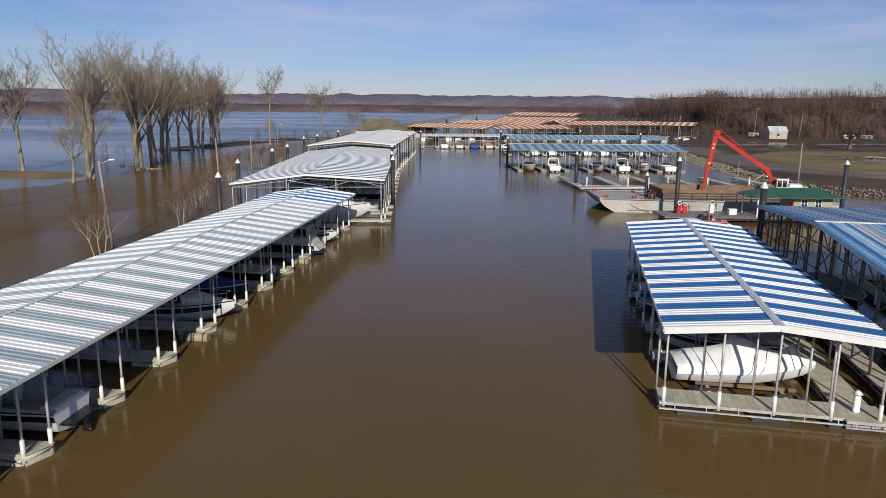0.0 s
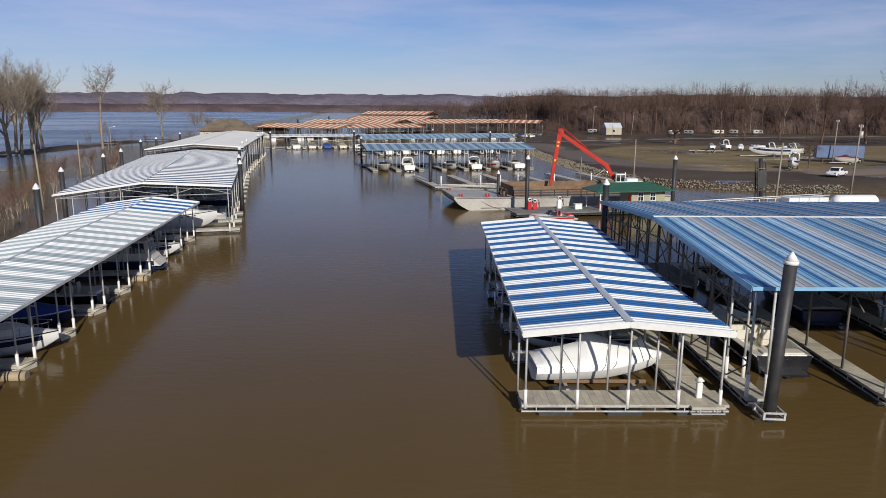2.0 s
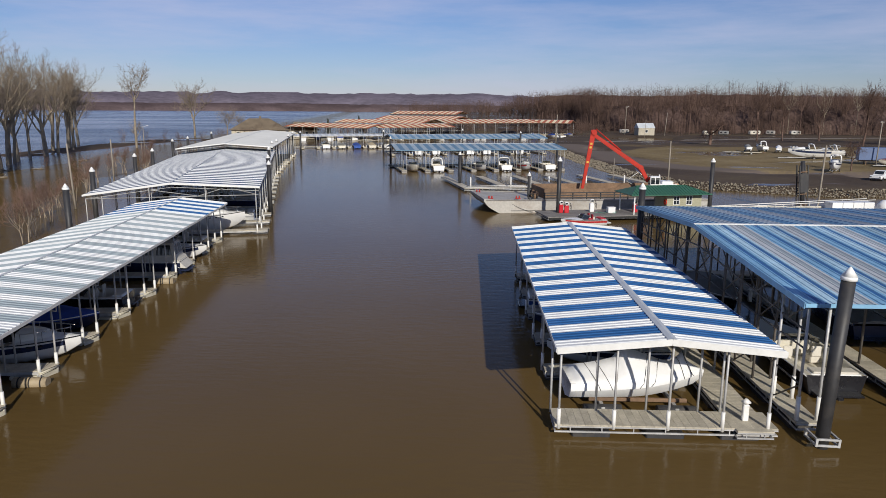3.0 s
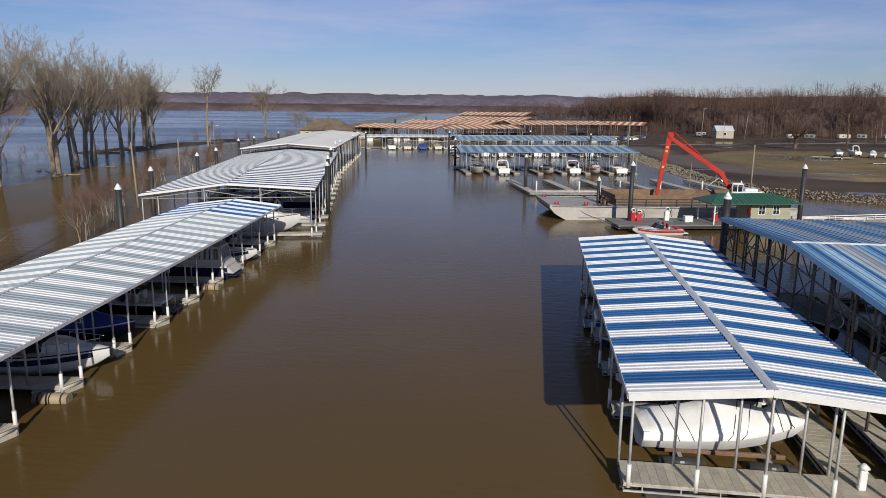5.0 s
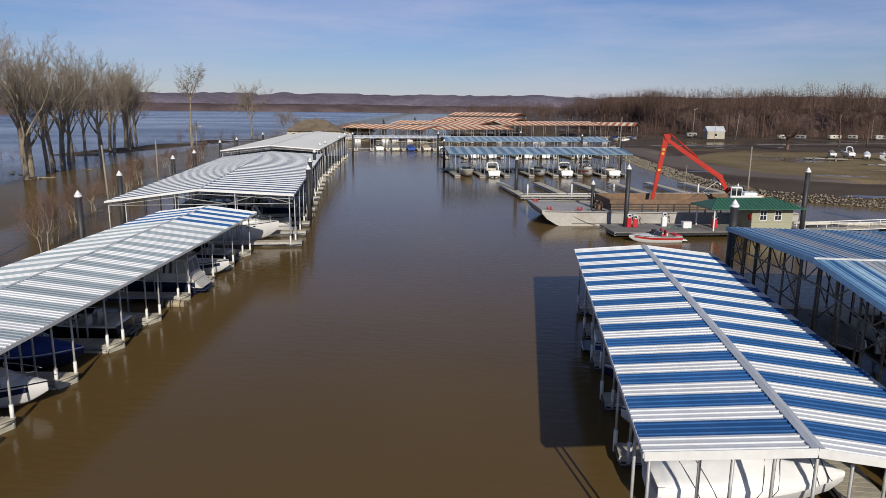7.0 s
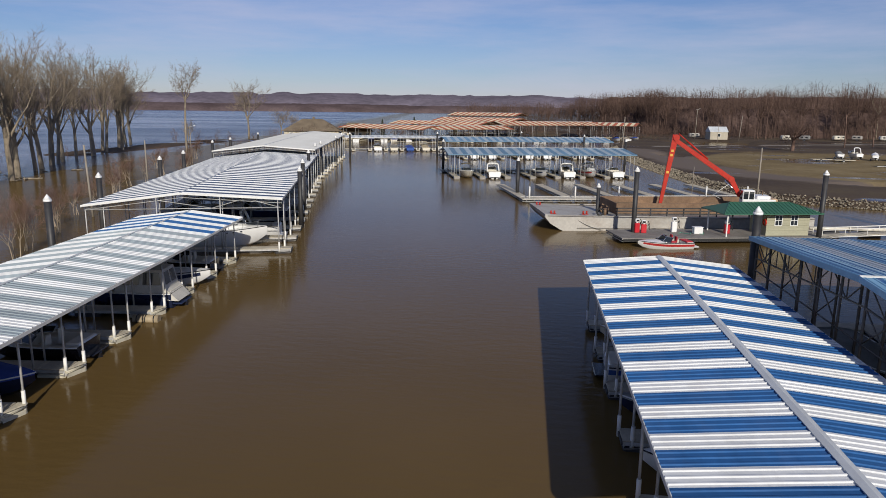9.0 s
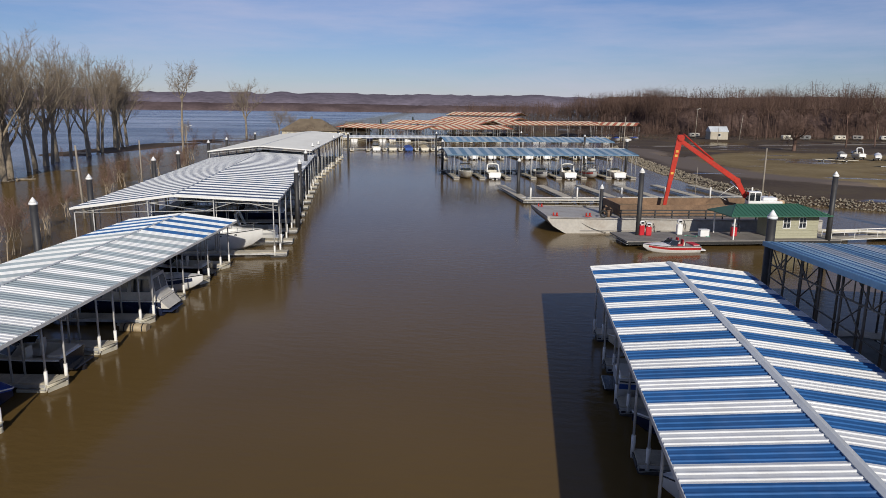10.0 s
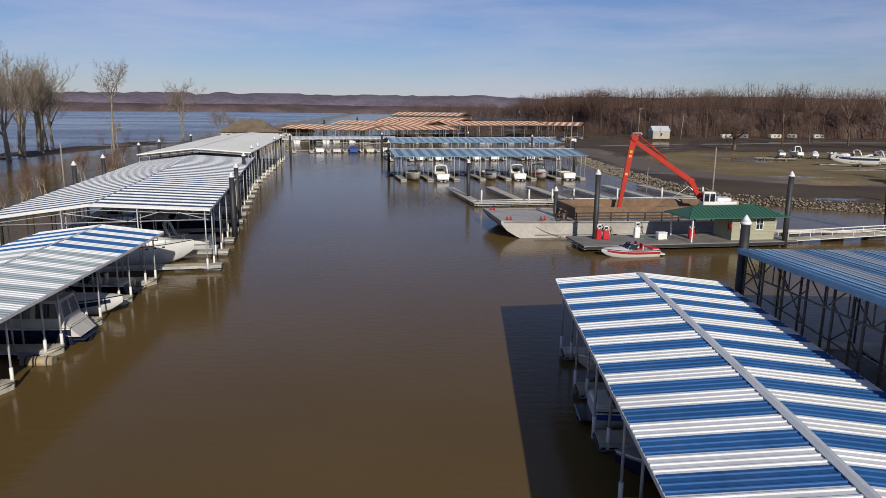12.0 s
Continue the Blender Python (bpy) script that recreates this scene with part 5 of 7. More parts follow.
        for i in range(7):
            s = sheer(rows, t_w * i / 6)
            w = 0.24
            left.append([(s.x, s.y, s.z), (s.x, s.y - w, s.z + 0.03), (s.x, s.y - w - 0.05, fl)])
            inner.append([(s.x, -s.y + w + 0.05, fl), (s.x, -s.y + w, s.z + 0.03), (s.x, -s.y, s.z)])
            floor.append([(s.x, s.y - w - 0.05, fl), (s.x, -s.y + w + 0.05, fl)])
        g.grid(left)
        g.grid(inner)
        g.grid(floor, False)
        s0, s1 = sheer(rows, 0), sheer(rows, t_w)
        g.face([(s1.x, s1.y - 0.29, fl), (s1.x, -s1.y + 0.29, fl), (s1.x, -s1.y + 0.24, s1.z + 0.05), (s1.x, s1.y - 0.24, s1.z + 0.05)])
        part("cockpit", g, GEL_CREAM, root)
        aft = Geo().box((s0.x + 0.35, 0, (H + fl) / 2 + 0.02), (0.68, B * 0.80, H - fl + 0.04), 0.06)
        part("engine_box" if style == "runabout" else "transom_seat", aft, GEL_WHITE, root)
        part("sun_pad", Geo().box((s0.x + 0.4, 0, H + 0.08), (0.66, B * 0.7, 0.1), 0.04), seat, root)
        for sy in (-0.24, 0.24):
            g = Geo().box((s1.x - 0.95, B * sy, fl + 0.28), (0.52, 0.5, 0.46), 0.06).box((s1.x - 1.2, B * sy, fl + 0.68), (0.12, 0.5, 0.55), 0.05)
            part("seat", g, seat, root)
        # raked windscreen in three panes with a frame
        zt = s1.z + 0.08
        hh = 0.42 if style == "runabout" else 0.5
        yb, yt = s1.y * 0.82, s1.y * 0.70
        base = [Vector((s1.x - 0.55, yb, zt - 0.05)), Vector((s1.x + 0.12, yb * 0.72, zt)), Vector((s1.x + 0.12, -yb * 0.72, zt)), Vector((s1.x - 0.55, -yb, zt - 0.05))]
        topp = [Vector((s1.x - 0.85, yt, zt + hh * 0.85)), Vector((s1.x - 0.3, yt * 0.72, zt + hh)), Vector((s1.x - 0.3, -yt * 0.72, zt + hh)), Vector((s1.x - 0.85, -yt, zt + hh * 0.85))]
        ws = part("windscreen_frame", Geo().path(topp, 0.025, 5).path(base, 0.02, 5).tube(base[1], topp[1], 0.02, n=5).tube(base[2], topp[2], 0.02, n=5), CHROME, root)
        for k in range(3):
            g = Geo()
            th = Vector((0.012, 0, 0))
            g.face([base[k], base[k + 1], topp[k + 1], topp[k]])
            g.face([topp[k] - th, topp[k + 1] - th, base[k + 1] - th, base[k] - th])
            part("pane", g, DARK_GLASS, ws)
        if style == "cruiser":
            g = Geo()
            cab = []
            for i in range(6):
                t = t_w + 0.01 + 0.22 * i / 5
                s = sheer(rows, t)
                hgt = 0.42 * (1 - (i / 5) ** 2) + 0.04
                cab.append([(s.x, s.y * 0.72, s.z + 0.02), (s.x, s.y * 0.6, s.z + hgt), (s.x, 0, s.z + hgt + 0.08), (s.x, -s.y * 0.6, s.z + hgt), (s.x, -s.y * 0.72, s.z + 0.02)])
            g.grid(cab)
            part("cabin_trunk", g, GEL_WHITE, root)
            xa = s1.x - 1.7
            arch = [Vector((xa - 0.5, B * 0.44, H)), Vector((xa, B * 0.40, H + 1.25)), Vector((xa + 0.1, B * 0.22, H + 1.42)), Vector((xa + 0.1, -B * 0.22, H + 1.42)), Vector((xa, -B * 0.40, H + 1.25)), Vector((xa - 0.5, -B * 0.44, H))]
            g = Geo()
            for a, b in zip(arch[:-1], arch[1:]):
                g.tube(a, b, 0.13, n=8)
            part("radar_arch", g, GEL_WHITE, root)
            for sx in (1, -1):
                r = [sheer(rows, 0.68 + 0.04 * i) for i in range(8)]
                br = part("bow_rail", Geo().path([Vector((p.x, p.y * 0.93 * sx, p.z + 0.5)) for p in r], 0.02, 5), CHROME, root)
                for p in r[::3]:
                    part("stanchion", Geo().tube((p.x, p.y * 0.93 * sx, p.z), (p.x, p.y * 0.93 * sx, p.z + 0.5), 0.015, n=4), CHROME, br)
            g = Geo()
            for sx in (1, -1):
                for t in (0.66, 0.72, 0.78):
                    s = sheer(rows, t)
                    g.box((s.x, s.y * 0.955 * sx, s.z - 0.22), (0.32, 0.03, 0.12), 0.01)
            tagged(part("portholes", g, DARK_GLASS, root), kind="stuff")
        if top:
            xa, xb = s0.x + L * 0.18, s1.x - 0.2
            zt2 = H + 1.25
            g = Geo()
            cov = []
            for i in range(6):
                xx = xa + (xb - xa) * i / 5
                zz = zt2 + 0.08 * math.sin(math.pi * i / 5)
                cov.append([(xx, B * 0.42, zz - 0.1), (xx, B * 0.3, zz), (xx, 0, zz + 0.05), (xx, -B * 0.3, zz), (xx, -B * 0.42, zz - 0.1)])
            g.grid(cov)
            g.grid([[(p[0], p[1], p[2] - 0.03) for p in r[::-1]] for r in cov])
            tp = part("canopy", g, top, root, "canvas top")
            g = Geo()
            for xx in (xa, (xa + xb) / 2, xb):
                for sy in (-1, 1):
                    g.tube((xx, B * 0.42 * sy, zt2 - 0.08), ((xa + xb) / 2, B * 0.44 * sy, H), 0.018, n=4)
            part("canopy_frame", g, CHROME, tp)
    if enclosure:
        xa, xb, b0, b1, z0, z1 = -L * 0.46, L * 0.02, B * 0.44, B * 0.36, H + 0.02, H + 1.45
        lo = [Vector((xa, b0, z0)), Vector((xb, b0, z0)), Vector((xb, -b0, z0)), Vector((xa, -b0, z0))]
        hi = [Vector((xa + 0.25, b1, z1)), Vector((xb - 0.5, b1, z1)), Vector((xb - 0.5, -b1, z1)), Vector((xa + 0.25, -b1, z1))]
        g = Geo()
        g.face(hi)
        for i in range(4):
            g.face([lo[i], lo[(i + 1) % 4], hi[(i + 1) % 4], hi[i]])
        enc = part("canvas_enclosure", g, CANVAS_PALE, root, "pale canvas enclosure with dark windows")
        for i in (0, 1, 2, 3):
            a0, a1, c0, c1 = lo[i], lo[(i + 1) % 4], hi[i], hi[(i + 1) % 4]
            out = (a0 + a1) / 2 - Vector(((xa + xb) / 2, 0, z0))
            out = Vector((out.x, out.y, 0)).normalized() * 0.015
            at = lambda u, v: (a0.lerp(a1, u)).lerp(c0.lerp(c1, u), v) + out
            for u0, u1 in ((0.08, 0.46), (0.54, 0.92)):
                g = Geo()
                g.face([at(u0, 0.35), at(u1, 0.35), at(u1, 0.88), at(u0, 0.88)])
                part("window", g, DARK_GLASS, enc)
        g = Geo()
        g.face([(xa, b0, z0 + 0.25), (xa, -b0, z0 + 0.25), (xa - 0.7, -b0 * 0.9, 0.35), (xa - 0.7, b0 * 0.9, 0.35)])
        g.face([(xa, b0, z0 + 0.25), (xa - 0.7, b0 * 0.9, 0.35), (xa, b0, 0.4)])
        g.face([(xa, -b0, z0 + 0.25), (xa, -b0, 0.4), (xa - 0.7, -b0 * 0.9, 0.35)])
        part("stern_curtain", g, CANVAS_PALE, enc)
    if drive:
        xs = -L / 2
        part("swim_platform", Geo().box((xs - 0.28, 0, 0.16), (0.6, B * 0.72, 0.09), 0.03), platform or hull, root)
        g = Geo().box((xs - 0.35, 0, -0.05), (0.45, 0.32, 0.34), 0.06).box((xs - 0.5, 0, -0.32), (0.35, 0.14, 0.35), 0.03)
        g.tube((xs - 0.75, 0, -0.38), (xs - 0.4, 0, -0.38), 0.08, n=8)
        part("stern_drive", g, GEL_BLACK, root)
    return root


# shelter A: the wrapped boat in the end slip and those behind it
lift = thing("boat_lift", pose(7.75, 29.5, 0), "galvanised boat lift frame under the wrapped boat", "boat lift")
for y in (-0.75, 0.75):
    part("bunk", Geo().box((0, y, 0.34), (4.2, 0.14, 0.16), 0.02), RUST, lift)
for x in (-1.6, 1.5):
    part("cross_beam", Geo().box((x, 0, 0.2), (0.16, 3.0, 0.16), 0.01), GALV, lift)
    for y in (-1.3, 1.3):
        part("tank", Geo().tube((x - 0.8, y, 0.1), (x + 0.8, y, 0.1), 0.24, n=12), FLOAT, lift)
boat(7.75, 29.5, 4, 6.1, 2.25, 0.60, GEL_WHITE, None, None, "wrapped", "white boat in taut shrink-wrap with black straps", z=0.62, drive=False)
boat(7.5, 34.4, 180, 6.0, 2.3, 0.75, GEL_WHITE, GEL_NAVY, None, "cruiser", "white cuddy boat under the striped roof", z=0.1)
boat(7.4, 39.1, 180, 6.2, 2.35, 0.75, GEL_NAVY, None, CANVAS_GREY, "covered", "navy boat with a grey canvas cover", z=0.1)
boat(7.2, 43.7, 0, 5.8, 2.3, 0.72, GEL_WHITE, GEL_BLUE, None, "runabout", "white runabout with a blue stripe", z=0.1, platform=GEL_BLACK)
boat(7.5, 48.4, 180, 6.0, 2.3, 0.75, GEL_CREAM, None, CANVAS_TAN, "covered", "cream boat with a tan cover", z=0.1)

# dock box at the end of the walkway
root = thing("dock_pedestal", pose(11.45, 26.6, 0.5), "white dock power pedestal with a lamp cap", "pedestal")
part("column", Geo().box((0, 0, 0.35), (0.24, 0.2, 0.7), 0.03), SLEEVE, root)
part("lamp_cap", Geo().tube((0, 0, 0.7), (0, 0, 0.78), 0.1, n=8).tube((0, 0, 0.78), (0, 0, 0.92), 0.2, 0.05, n=8), SLEEVE, root)
root2 = copy_thing(root, pose(11.0, 36.5, 0.5))
copy_thing(root, pose(18.6, 44.0, 0.5))


def l1(local_x, local_y):
    a = radians(L1Y)
    ox, oy = -22.35 + 71.5 * math.sin(a), 64.3 - 71.5 * math.cos(a)
    return ox + local_x * math.cos(a) - local_y * math.sin(a), oy + local_x * math.sin(a) + local_y * math.cos(a)


l1_boats = ((4, "runabout", 6.8, GEL_WHITE, GEL_BLACK, CANVAS_MAROON, "dark cruiser with a white transom and maroon canvas", 180),
            (7, "cruiser", 7.6, GEL_WHITE, GEL_NAVY, None, "white cruiser with a pointed bow and rails", 0),
            (8, "covered", 5.4, GEL_NAVY, None, CANVAS_BLUE, "low boat under bright blue canvas", 0),
            (9, "runabout", 5.2, GEL_BLACK, None, None, "black runabout in a shaded slip", 180),
            (11, "cruiser", 6.8, GEL_NAVY, None, CANVAS_TAN, "navy cruiser with pale canvas enclosure", 180),
            (12, "runabout", 7.0, GEL_WHITE, GEL_NAVY, None, "white runabout with its bow to the fairway", 0),
            (13, "runabout", 5.2, GEL_BLACK, None, None, "dark tower boat in a shaded slip", 180),
            (3, "covered", 5.6, GEL_NAVY, None, CANVAS_GREY, "navy runabout under a grey canvas cover", 180))
for k, style, L, hl, st, tp, lab, turn in l1_boats:
    ly = 5.4 + 4.65 * k + 2.33
    bx, by = l1({3: -4.9, 4: -4.35, 7: -4.0}.get(k, -3.9 if L < 7 else -3.5), ly)
    boat(bx, by, L1Y + turn, L, 2.4, 0.85 if style == "cruiser" or k == 12 else 0.7, hl, st, None if k == 11 else tp, "runabout" if k == 11 else style, lab, z=0.45 if k == 4 else 0.15, enclosure=(k == 11), platform=GEL_BLACK if k in (3, 4) else None)
TANK_TAN = mat("tan_lift_tank", (0.34, 0.27, 0.17), 0.6, 0, 0.2, 8, 50, 0.05, (0.16, 0.12, 0.07), 0.5)
for k in (6, 10):
    bx, by = l1(-1.0, 5.4 + 4.65 * k + 3.5)
    rt = thing("lift_tank", pose(bx, by, 0.12, 0, 0, L1Y), "ribbed tan lift tank beside a finger dock", "float", "lift tanks")
    g = Geo().tube((-0.75, 0, 0), (0.75, 0, 0), 0.27, n=14)
    part("drum", g, TANK_TAN, rt)
    for xx in (-0.5, 0.0, 0.5):
        part("band", Geo().tube((xx - 0.03, 0, 0), (xx + 0.03, 0, 0), 0.284, n=14), RUBBER, rt)

# shelter L2
boat(-27.6, 69.3, L2Y, 10.0, 3.1, 1.5, GEL_WHITE, None, None, "cruiser", "large white cruiser with a raked radar arch", z=0.0)
for k, (L, hl, st) in enumerate(((8.5, GEL_WHITE, "cruiser"), (8.0, GEL_NAVY, "cruiser"), (8.5, GEL_WHITE, "cruiser"), (7.5, GEL_WHITE, "cruiser"), (8.0, GEL_WHITE, "cruiser"))):
    ly = 0.6 + 5.4 * (k * 2 + 1) + 2.7
    aa = radians(L2Y)
    lx = -5.4
    boat(-20.2 + lx * math.cos(aa) - ly * math.sin(aa), 67.6 + lx * math.sin(aa) + ly * math.cos(aa), L2Y + 180, L, 2.9, 1.1, hl, None, None, st, "cruiser berthed under the wide striped roof")

# shelter B
boat(17.0, 34.4, 90, 8.0, 2.9, 0.95, GEL_BLACK, None, None, "runabout", "black day boat with a pale stern deck", seat=SEAT)
boat(23.2, 42.0, 90, 7.6, 2.7, 0.95, GEL_NAVY, None, CANVAS_GREY, "covered", "navy boat under a grey cover in a roofed slip")
boat(29.4, 34.5, 90, 8.0, 2.8, 1.0, GEL_WHITE, None, CANVAS_GREY, "cruiser", "white cruiser in a covered slip")
boat(17.0, 46.0, -90, 7.5, 2.7, 0.95, GEL_BLACK, None, CANVAS_GREY, "covered", "dark boat under a grey cover")
boat(29.4, 46.0, -90, 7.5, 2.7, 0.95, GEL_WHITE, GEL_NAVY, CANVAS_BLUE, "covered", "white boat under a blue cover")

# shelter C: local y runs from its east end
ac = radians(103.6)
c_boats = ((0, "runabout", GEL_WHITE, None, None), (1, "cruiser", GEL_WHITE, GEL_RED, CANVAS_GREY), (2, "cruiser", GEL_WHITE, None, CANVAS_GREY), (3, "runabout", GEL_WHITE, GEL_NAVY, None),
           (5, "cruiser", GEL_WHITE, GEL_BLACK, None), (6, "runabout", GEL_CREAM, None, CANVAS_TAN))
for k, st, hl, sp, tp in c_boats:
    ly, lx = 0.8 + 4.65 * k + 2.33, 3.6
    bx, by = 20.6 + lx * math.cos(ac) - ly * math.sin(ac), 141.6 + lx * math.sin(ac) + ly * math.cos(ac)
    boat(bx, by, 103.6 + (180 if k in (3, 6, 1) else 0), 6.4, 2.5, 0.95, hl, sp, tp, st, "white boat in a slip of the blue striped shelter", z=0.25)
ac = radians(105)
for k in (1, 3, 4, 6, 7):
    ly, lx = 0.8 + 4.65 * k + 2.33, 3.6
    boat(22.4 + lx * math.cos(ac) - ly * math.sin(ac), 190.5 + lx * math.sin(ac) + ly * math.cos(ac), 105, 6.2, 2.4, 0.95, GEL_WHITE, None, CANVAS_BLUE if k % 2 else None, "runabout", "small boat in the further row of slips", z=0.2)
ac = radians(107)
for k, hl, tp, st in ((0, GEL_WHITE, None, "runabout"), (1, GEL_CREAM, CANVAS_TAN, "covered"), (2, GEL_BLUE, CANVAS_BLUE, "covered"), (3, GEL_CREAM, CANVAS_GREY, "covered"), (4, GEL_WHITE, None, "runabout")):
    ly, lx = 0.8 + 4.65 * k + 2.33, 2.6
    boat(-21.0 + lx * math.cos(ac) - ly * math.sin(ac), 212.5 + lx * math.sin(ac) + ly * math.cos(ac), 107, 6.0, 2.5, 0.95, hl, None, tp, st, "boat at the far low shelter", z=0.2)
rnd = random.Random(21)
for i in range(26):
    t = i / 25
    bx = -60 + 105 * t + rnd.uniform(-1, 1)
    by = 256 + 44 * t + rnd.uniform(-3, 3) - (14 if i % 2 else 0)
    boat(bx, by + 14, 100 + (180 if i % 3 else 0), rnd.uniform(6, 8), 2.6, 1.1, rnd.choice((GEL_WHITE, GEL_WHITE, GEL_CREAM, GEL_NAVY)), None, None, "covered" if i % 2 else "cruiser",
         "boat berthed under the far orange roofs", z=0.1, group="far berthed boats", drive=False) if i % 2 else boat(bx, by, 100, 7, 2.6, 1.1, GEL_WHITE, None, CANVAS_TAN, "covered", "boat berthed under the far orange roofs", z=0.1, group="far berthed boats", drive=False)

# the red runabout at the fuel dock
boat(13.2, 76.2, 194, 5.1, 2.0, 0.58, GEL_WHITE, GEL_RED, None, "runabout", "red and white runabout moored at the fuel dock", seat=mat("red_vinyl_seat", (0.45, 0.03, 0.04), 0.6))


# ---- trees ----
def branches(seed, height, fork=0.3, spread=0.55, limbs=4, levels=4, kids=4, r0=0.42, lean=0.08, droop=0.0, upward=0.35, tip=0.028, limb=1.15, low=0.8):
    """Tapered segments of a bare tree: (p0, p1, r0, r1, level)."""
    rnd = random.Random(seed)
    out = []

    def grow(p, d, length, r, level):
        steps = 4 if level < 2 else 3 if level < 3 else 2 if level < 5 else 1
        r_end = r * (0.62 if level == 0 else 0.3)
        pts = [p]
        for i in range(steps):
            d = (d + Vector((rnd.uniform(-1, 1), rnd.uniform(-1, 1), rnd.uniform(-0.6, 0.8))) * (0.07 if level == 0 else 0.33) + Vector((0, 0, upward * 0.22 - droop)) * (level > 0)).normalized()
            q = pts[-1] + d * length / steps
            a, b = r + (r_end - r) * i / steps, r + (r_end - r) * (i + 1) / steps
            out.append((pts[-1], q, a, b, level))
            pts.append(q)
        if level >= levels:
            return
        n = limbs if level == 0 else kids + (level in (1, 2)) + (level == 4)
        for i in range(n):
            f = low + (1 - low) * (i + rnd.random()) / n if level == 0 else 0.22 + 0.78 * (i + rnd.random()) / n
            k = min(int(f * steps), steps - 1)
            q = pts[k].lerp(pts[k + 1], f * steps - k)
            ang = rnd.uniform(0.5, 1.1) * spread * (0.75 if level == 0 else 1.25)
            az = 2 * math.pi * (i / n) + rnd.uniform(-0.6, 0.6) + level
            u = d.orthogonal().normalized()
            w = d.cross(u)
            nd = (d * math.cos(ang) + (u * math.cos(az) + w * math.sin(az)) * math.sin(ang)).normalized()
            ln = length * (limb if level == 0 else rnd.uniform(0.42, 0.68)) * (1.0 if level == 0 else 1 - 0.3 * f)
            grow(q, nd, ln, max(r_end * (0.72 if level == 0 else 0.95), tip), level + 1)
        if level > 0 or low < 0.8:
            grow(pts[-1], d, length * 0.5, r_end, level + 1)

    grow(Vector((0, 0, -0.6)), Vector((rnd.uniform(-lean, lean), rnd.uniform(-lean, lean), 1)).normalized(), height * fork, r0, 0)
    top = max(q.z for _, q, _, _, _ in out)
    k = height / top
    return [(p * k, q * k, a, b, l) for p, q, a, b, l in out]


def tube_arrays(segs, thin):
    """Numpy vertices and faces for tapered three- to seven-sided segments."""
    V, Fq, base = [], [], 0
    for p, q, a, b, l in segs:
        n = 8 if l == 0 else 6 if l == 1 else 4 if l == 2 else 3
        if thin:
            n = 5 if l == 0 else 3
        d = (q - p).normalized()
        u = d.orthogonal().normalized()
        w = d.cross(u)
        for pt, r in ((p, a), (q, b)):
            for i in range(n):
                t = 2 * math.pi * i / n
                V.append(pt + (u * math.cos(t) + w * math.sin(t)) * r)
        for i in range(n):
            j = (i + 1) % n
            Fq.append((base + i, base + j, base + n + j, base + n + i))
        base += 2 * n
    return np.array([tuple(v) for v in V], np.float32), np.array(Fq, np.int32)


def array_mesh(name, V, Fq, material, smooth=True):
    me = bpy.data.meshes.new(name)
    me.vertices.add(len(V))
    me.vertices.foreach_set("co", V.ravel())
    me.loops.add(Fq.size)
    me.loops.foreach_set("vertex_index", Fq.ravel())
    me.polygons.add(len(Fq))
    me.polygons.foreach_set("loop_start", np.arange(len(Fq), dtype=np.int32) * 4)
    me.polygons.foreach_set("use_smooth", np.full(len(Fq), smooth))
    me.materials.append(material)
    me.update()
    me.validate()
    return me


def tree_kind(seed, height, **kw):
    segs = branches(seed, height, **kw)
    rnd = random.Random(seed + 500)
    for p, q, a, b, l in list(segs):
        for j in range(1 if l in (3, 4) and rnd.random() < 0.33 else 0):
            u = p.lerp(q, rnd.random())
            w = ((q - p).normalized() + Vector((rnd.uniform(-1, 1), rnd.uniform(-1, 1), rnd.uniform(-0.5, 0.9)))).normalized()
            segs.append((u, u + w * rnd.uniform(0.7, 1.9), 0.017, 0.007, 5))
    lo = [s for s in segs if s[4] <= 1]
    hi = [s for s in segs if s[4] > 1]
    return array_mesh("trunk", *tube_arrays(lo, False), BARK), array_mesh("crown", *tube_arrays(hi, False), TWIG)


KINDS = [tree_kind(11, 25, fork=0.44, limbs=5, levels=5, kids=3, r0=0.50, spread=0.66, limb=0.95, low=0.5, upward=0.55, tip=0.024),
         tree_kind(12, 26, fork=0.36, limbs=5, levels=5, kids=3, r0=0.60, spread=0.72, limb=1.15, low=0.6, upward=0.5, tip=0.024),
         tree_kind(17, 24, fork=0.52, limbs=5, levels=5, kids=3, r0=0.40, spread=0.58, limb=0.72, low=0.45, upward=0.6, tip=0.024),
         tree_kind(19, 25, fork=0.62, limbs=5, levels=5, kids=3, r0=0.34, spread=0.8, limb=0.42, tip=0.024),
         tree_kind(23, 17, fork=0.25, limbs=5, levels=4, kids=4, r0=0.40, spread=0.80),
         tree_kind(29, 21, fork=0.22, limbs=6, levels=4, kids=4, r0=0.40, spread=0.75, tip=0.04),
         tree_kind(37, 13, fork=0.30, limbs=7, levels=4, kids=3, r0=0.62, spread=1.25, limb=1.1, low=0.6, upward=0.12, tip=0.05)]


def tree(x, y, kind, scale, turn, label="bare tall cottonwood tree standing in flood water", z=0.0, dark=False):
    root = thing("tree", Matrix.Translation((x, y, z)) @ pose(0, 0, 0, 0, 0, turn) @ Matrix.Scale(scale, 4), label, "tree", "bare trees")
    for nm, me in zip(("trunk", "crown"), KINDS[kind]):
        ob = part(nm, me, None, root)
        if dark:
            ob.material_slots[0].link = "OBJECT"
            ob.material_slots[0].material = WOODS


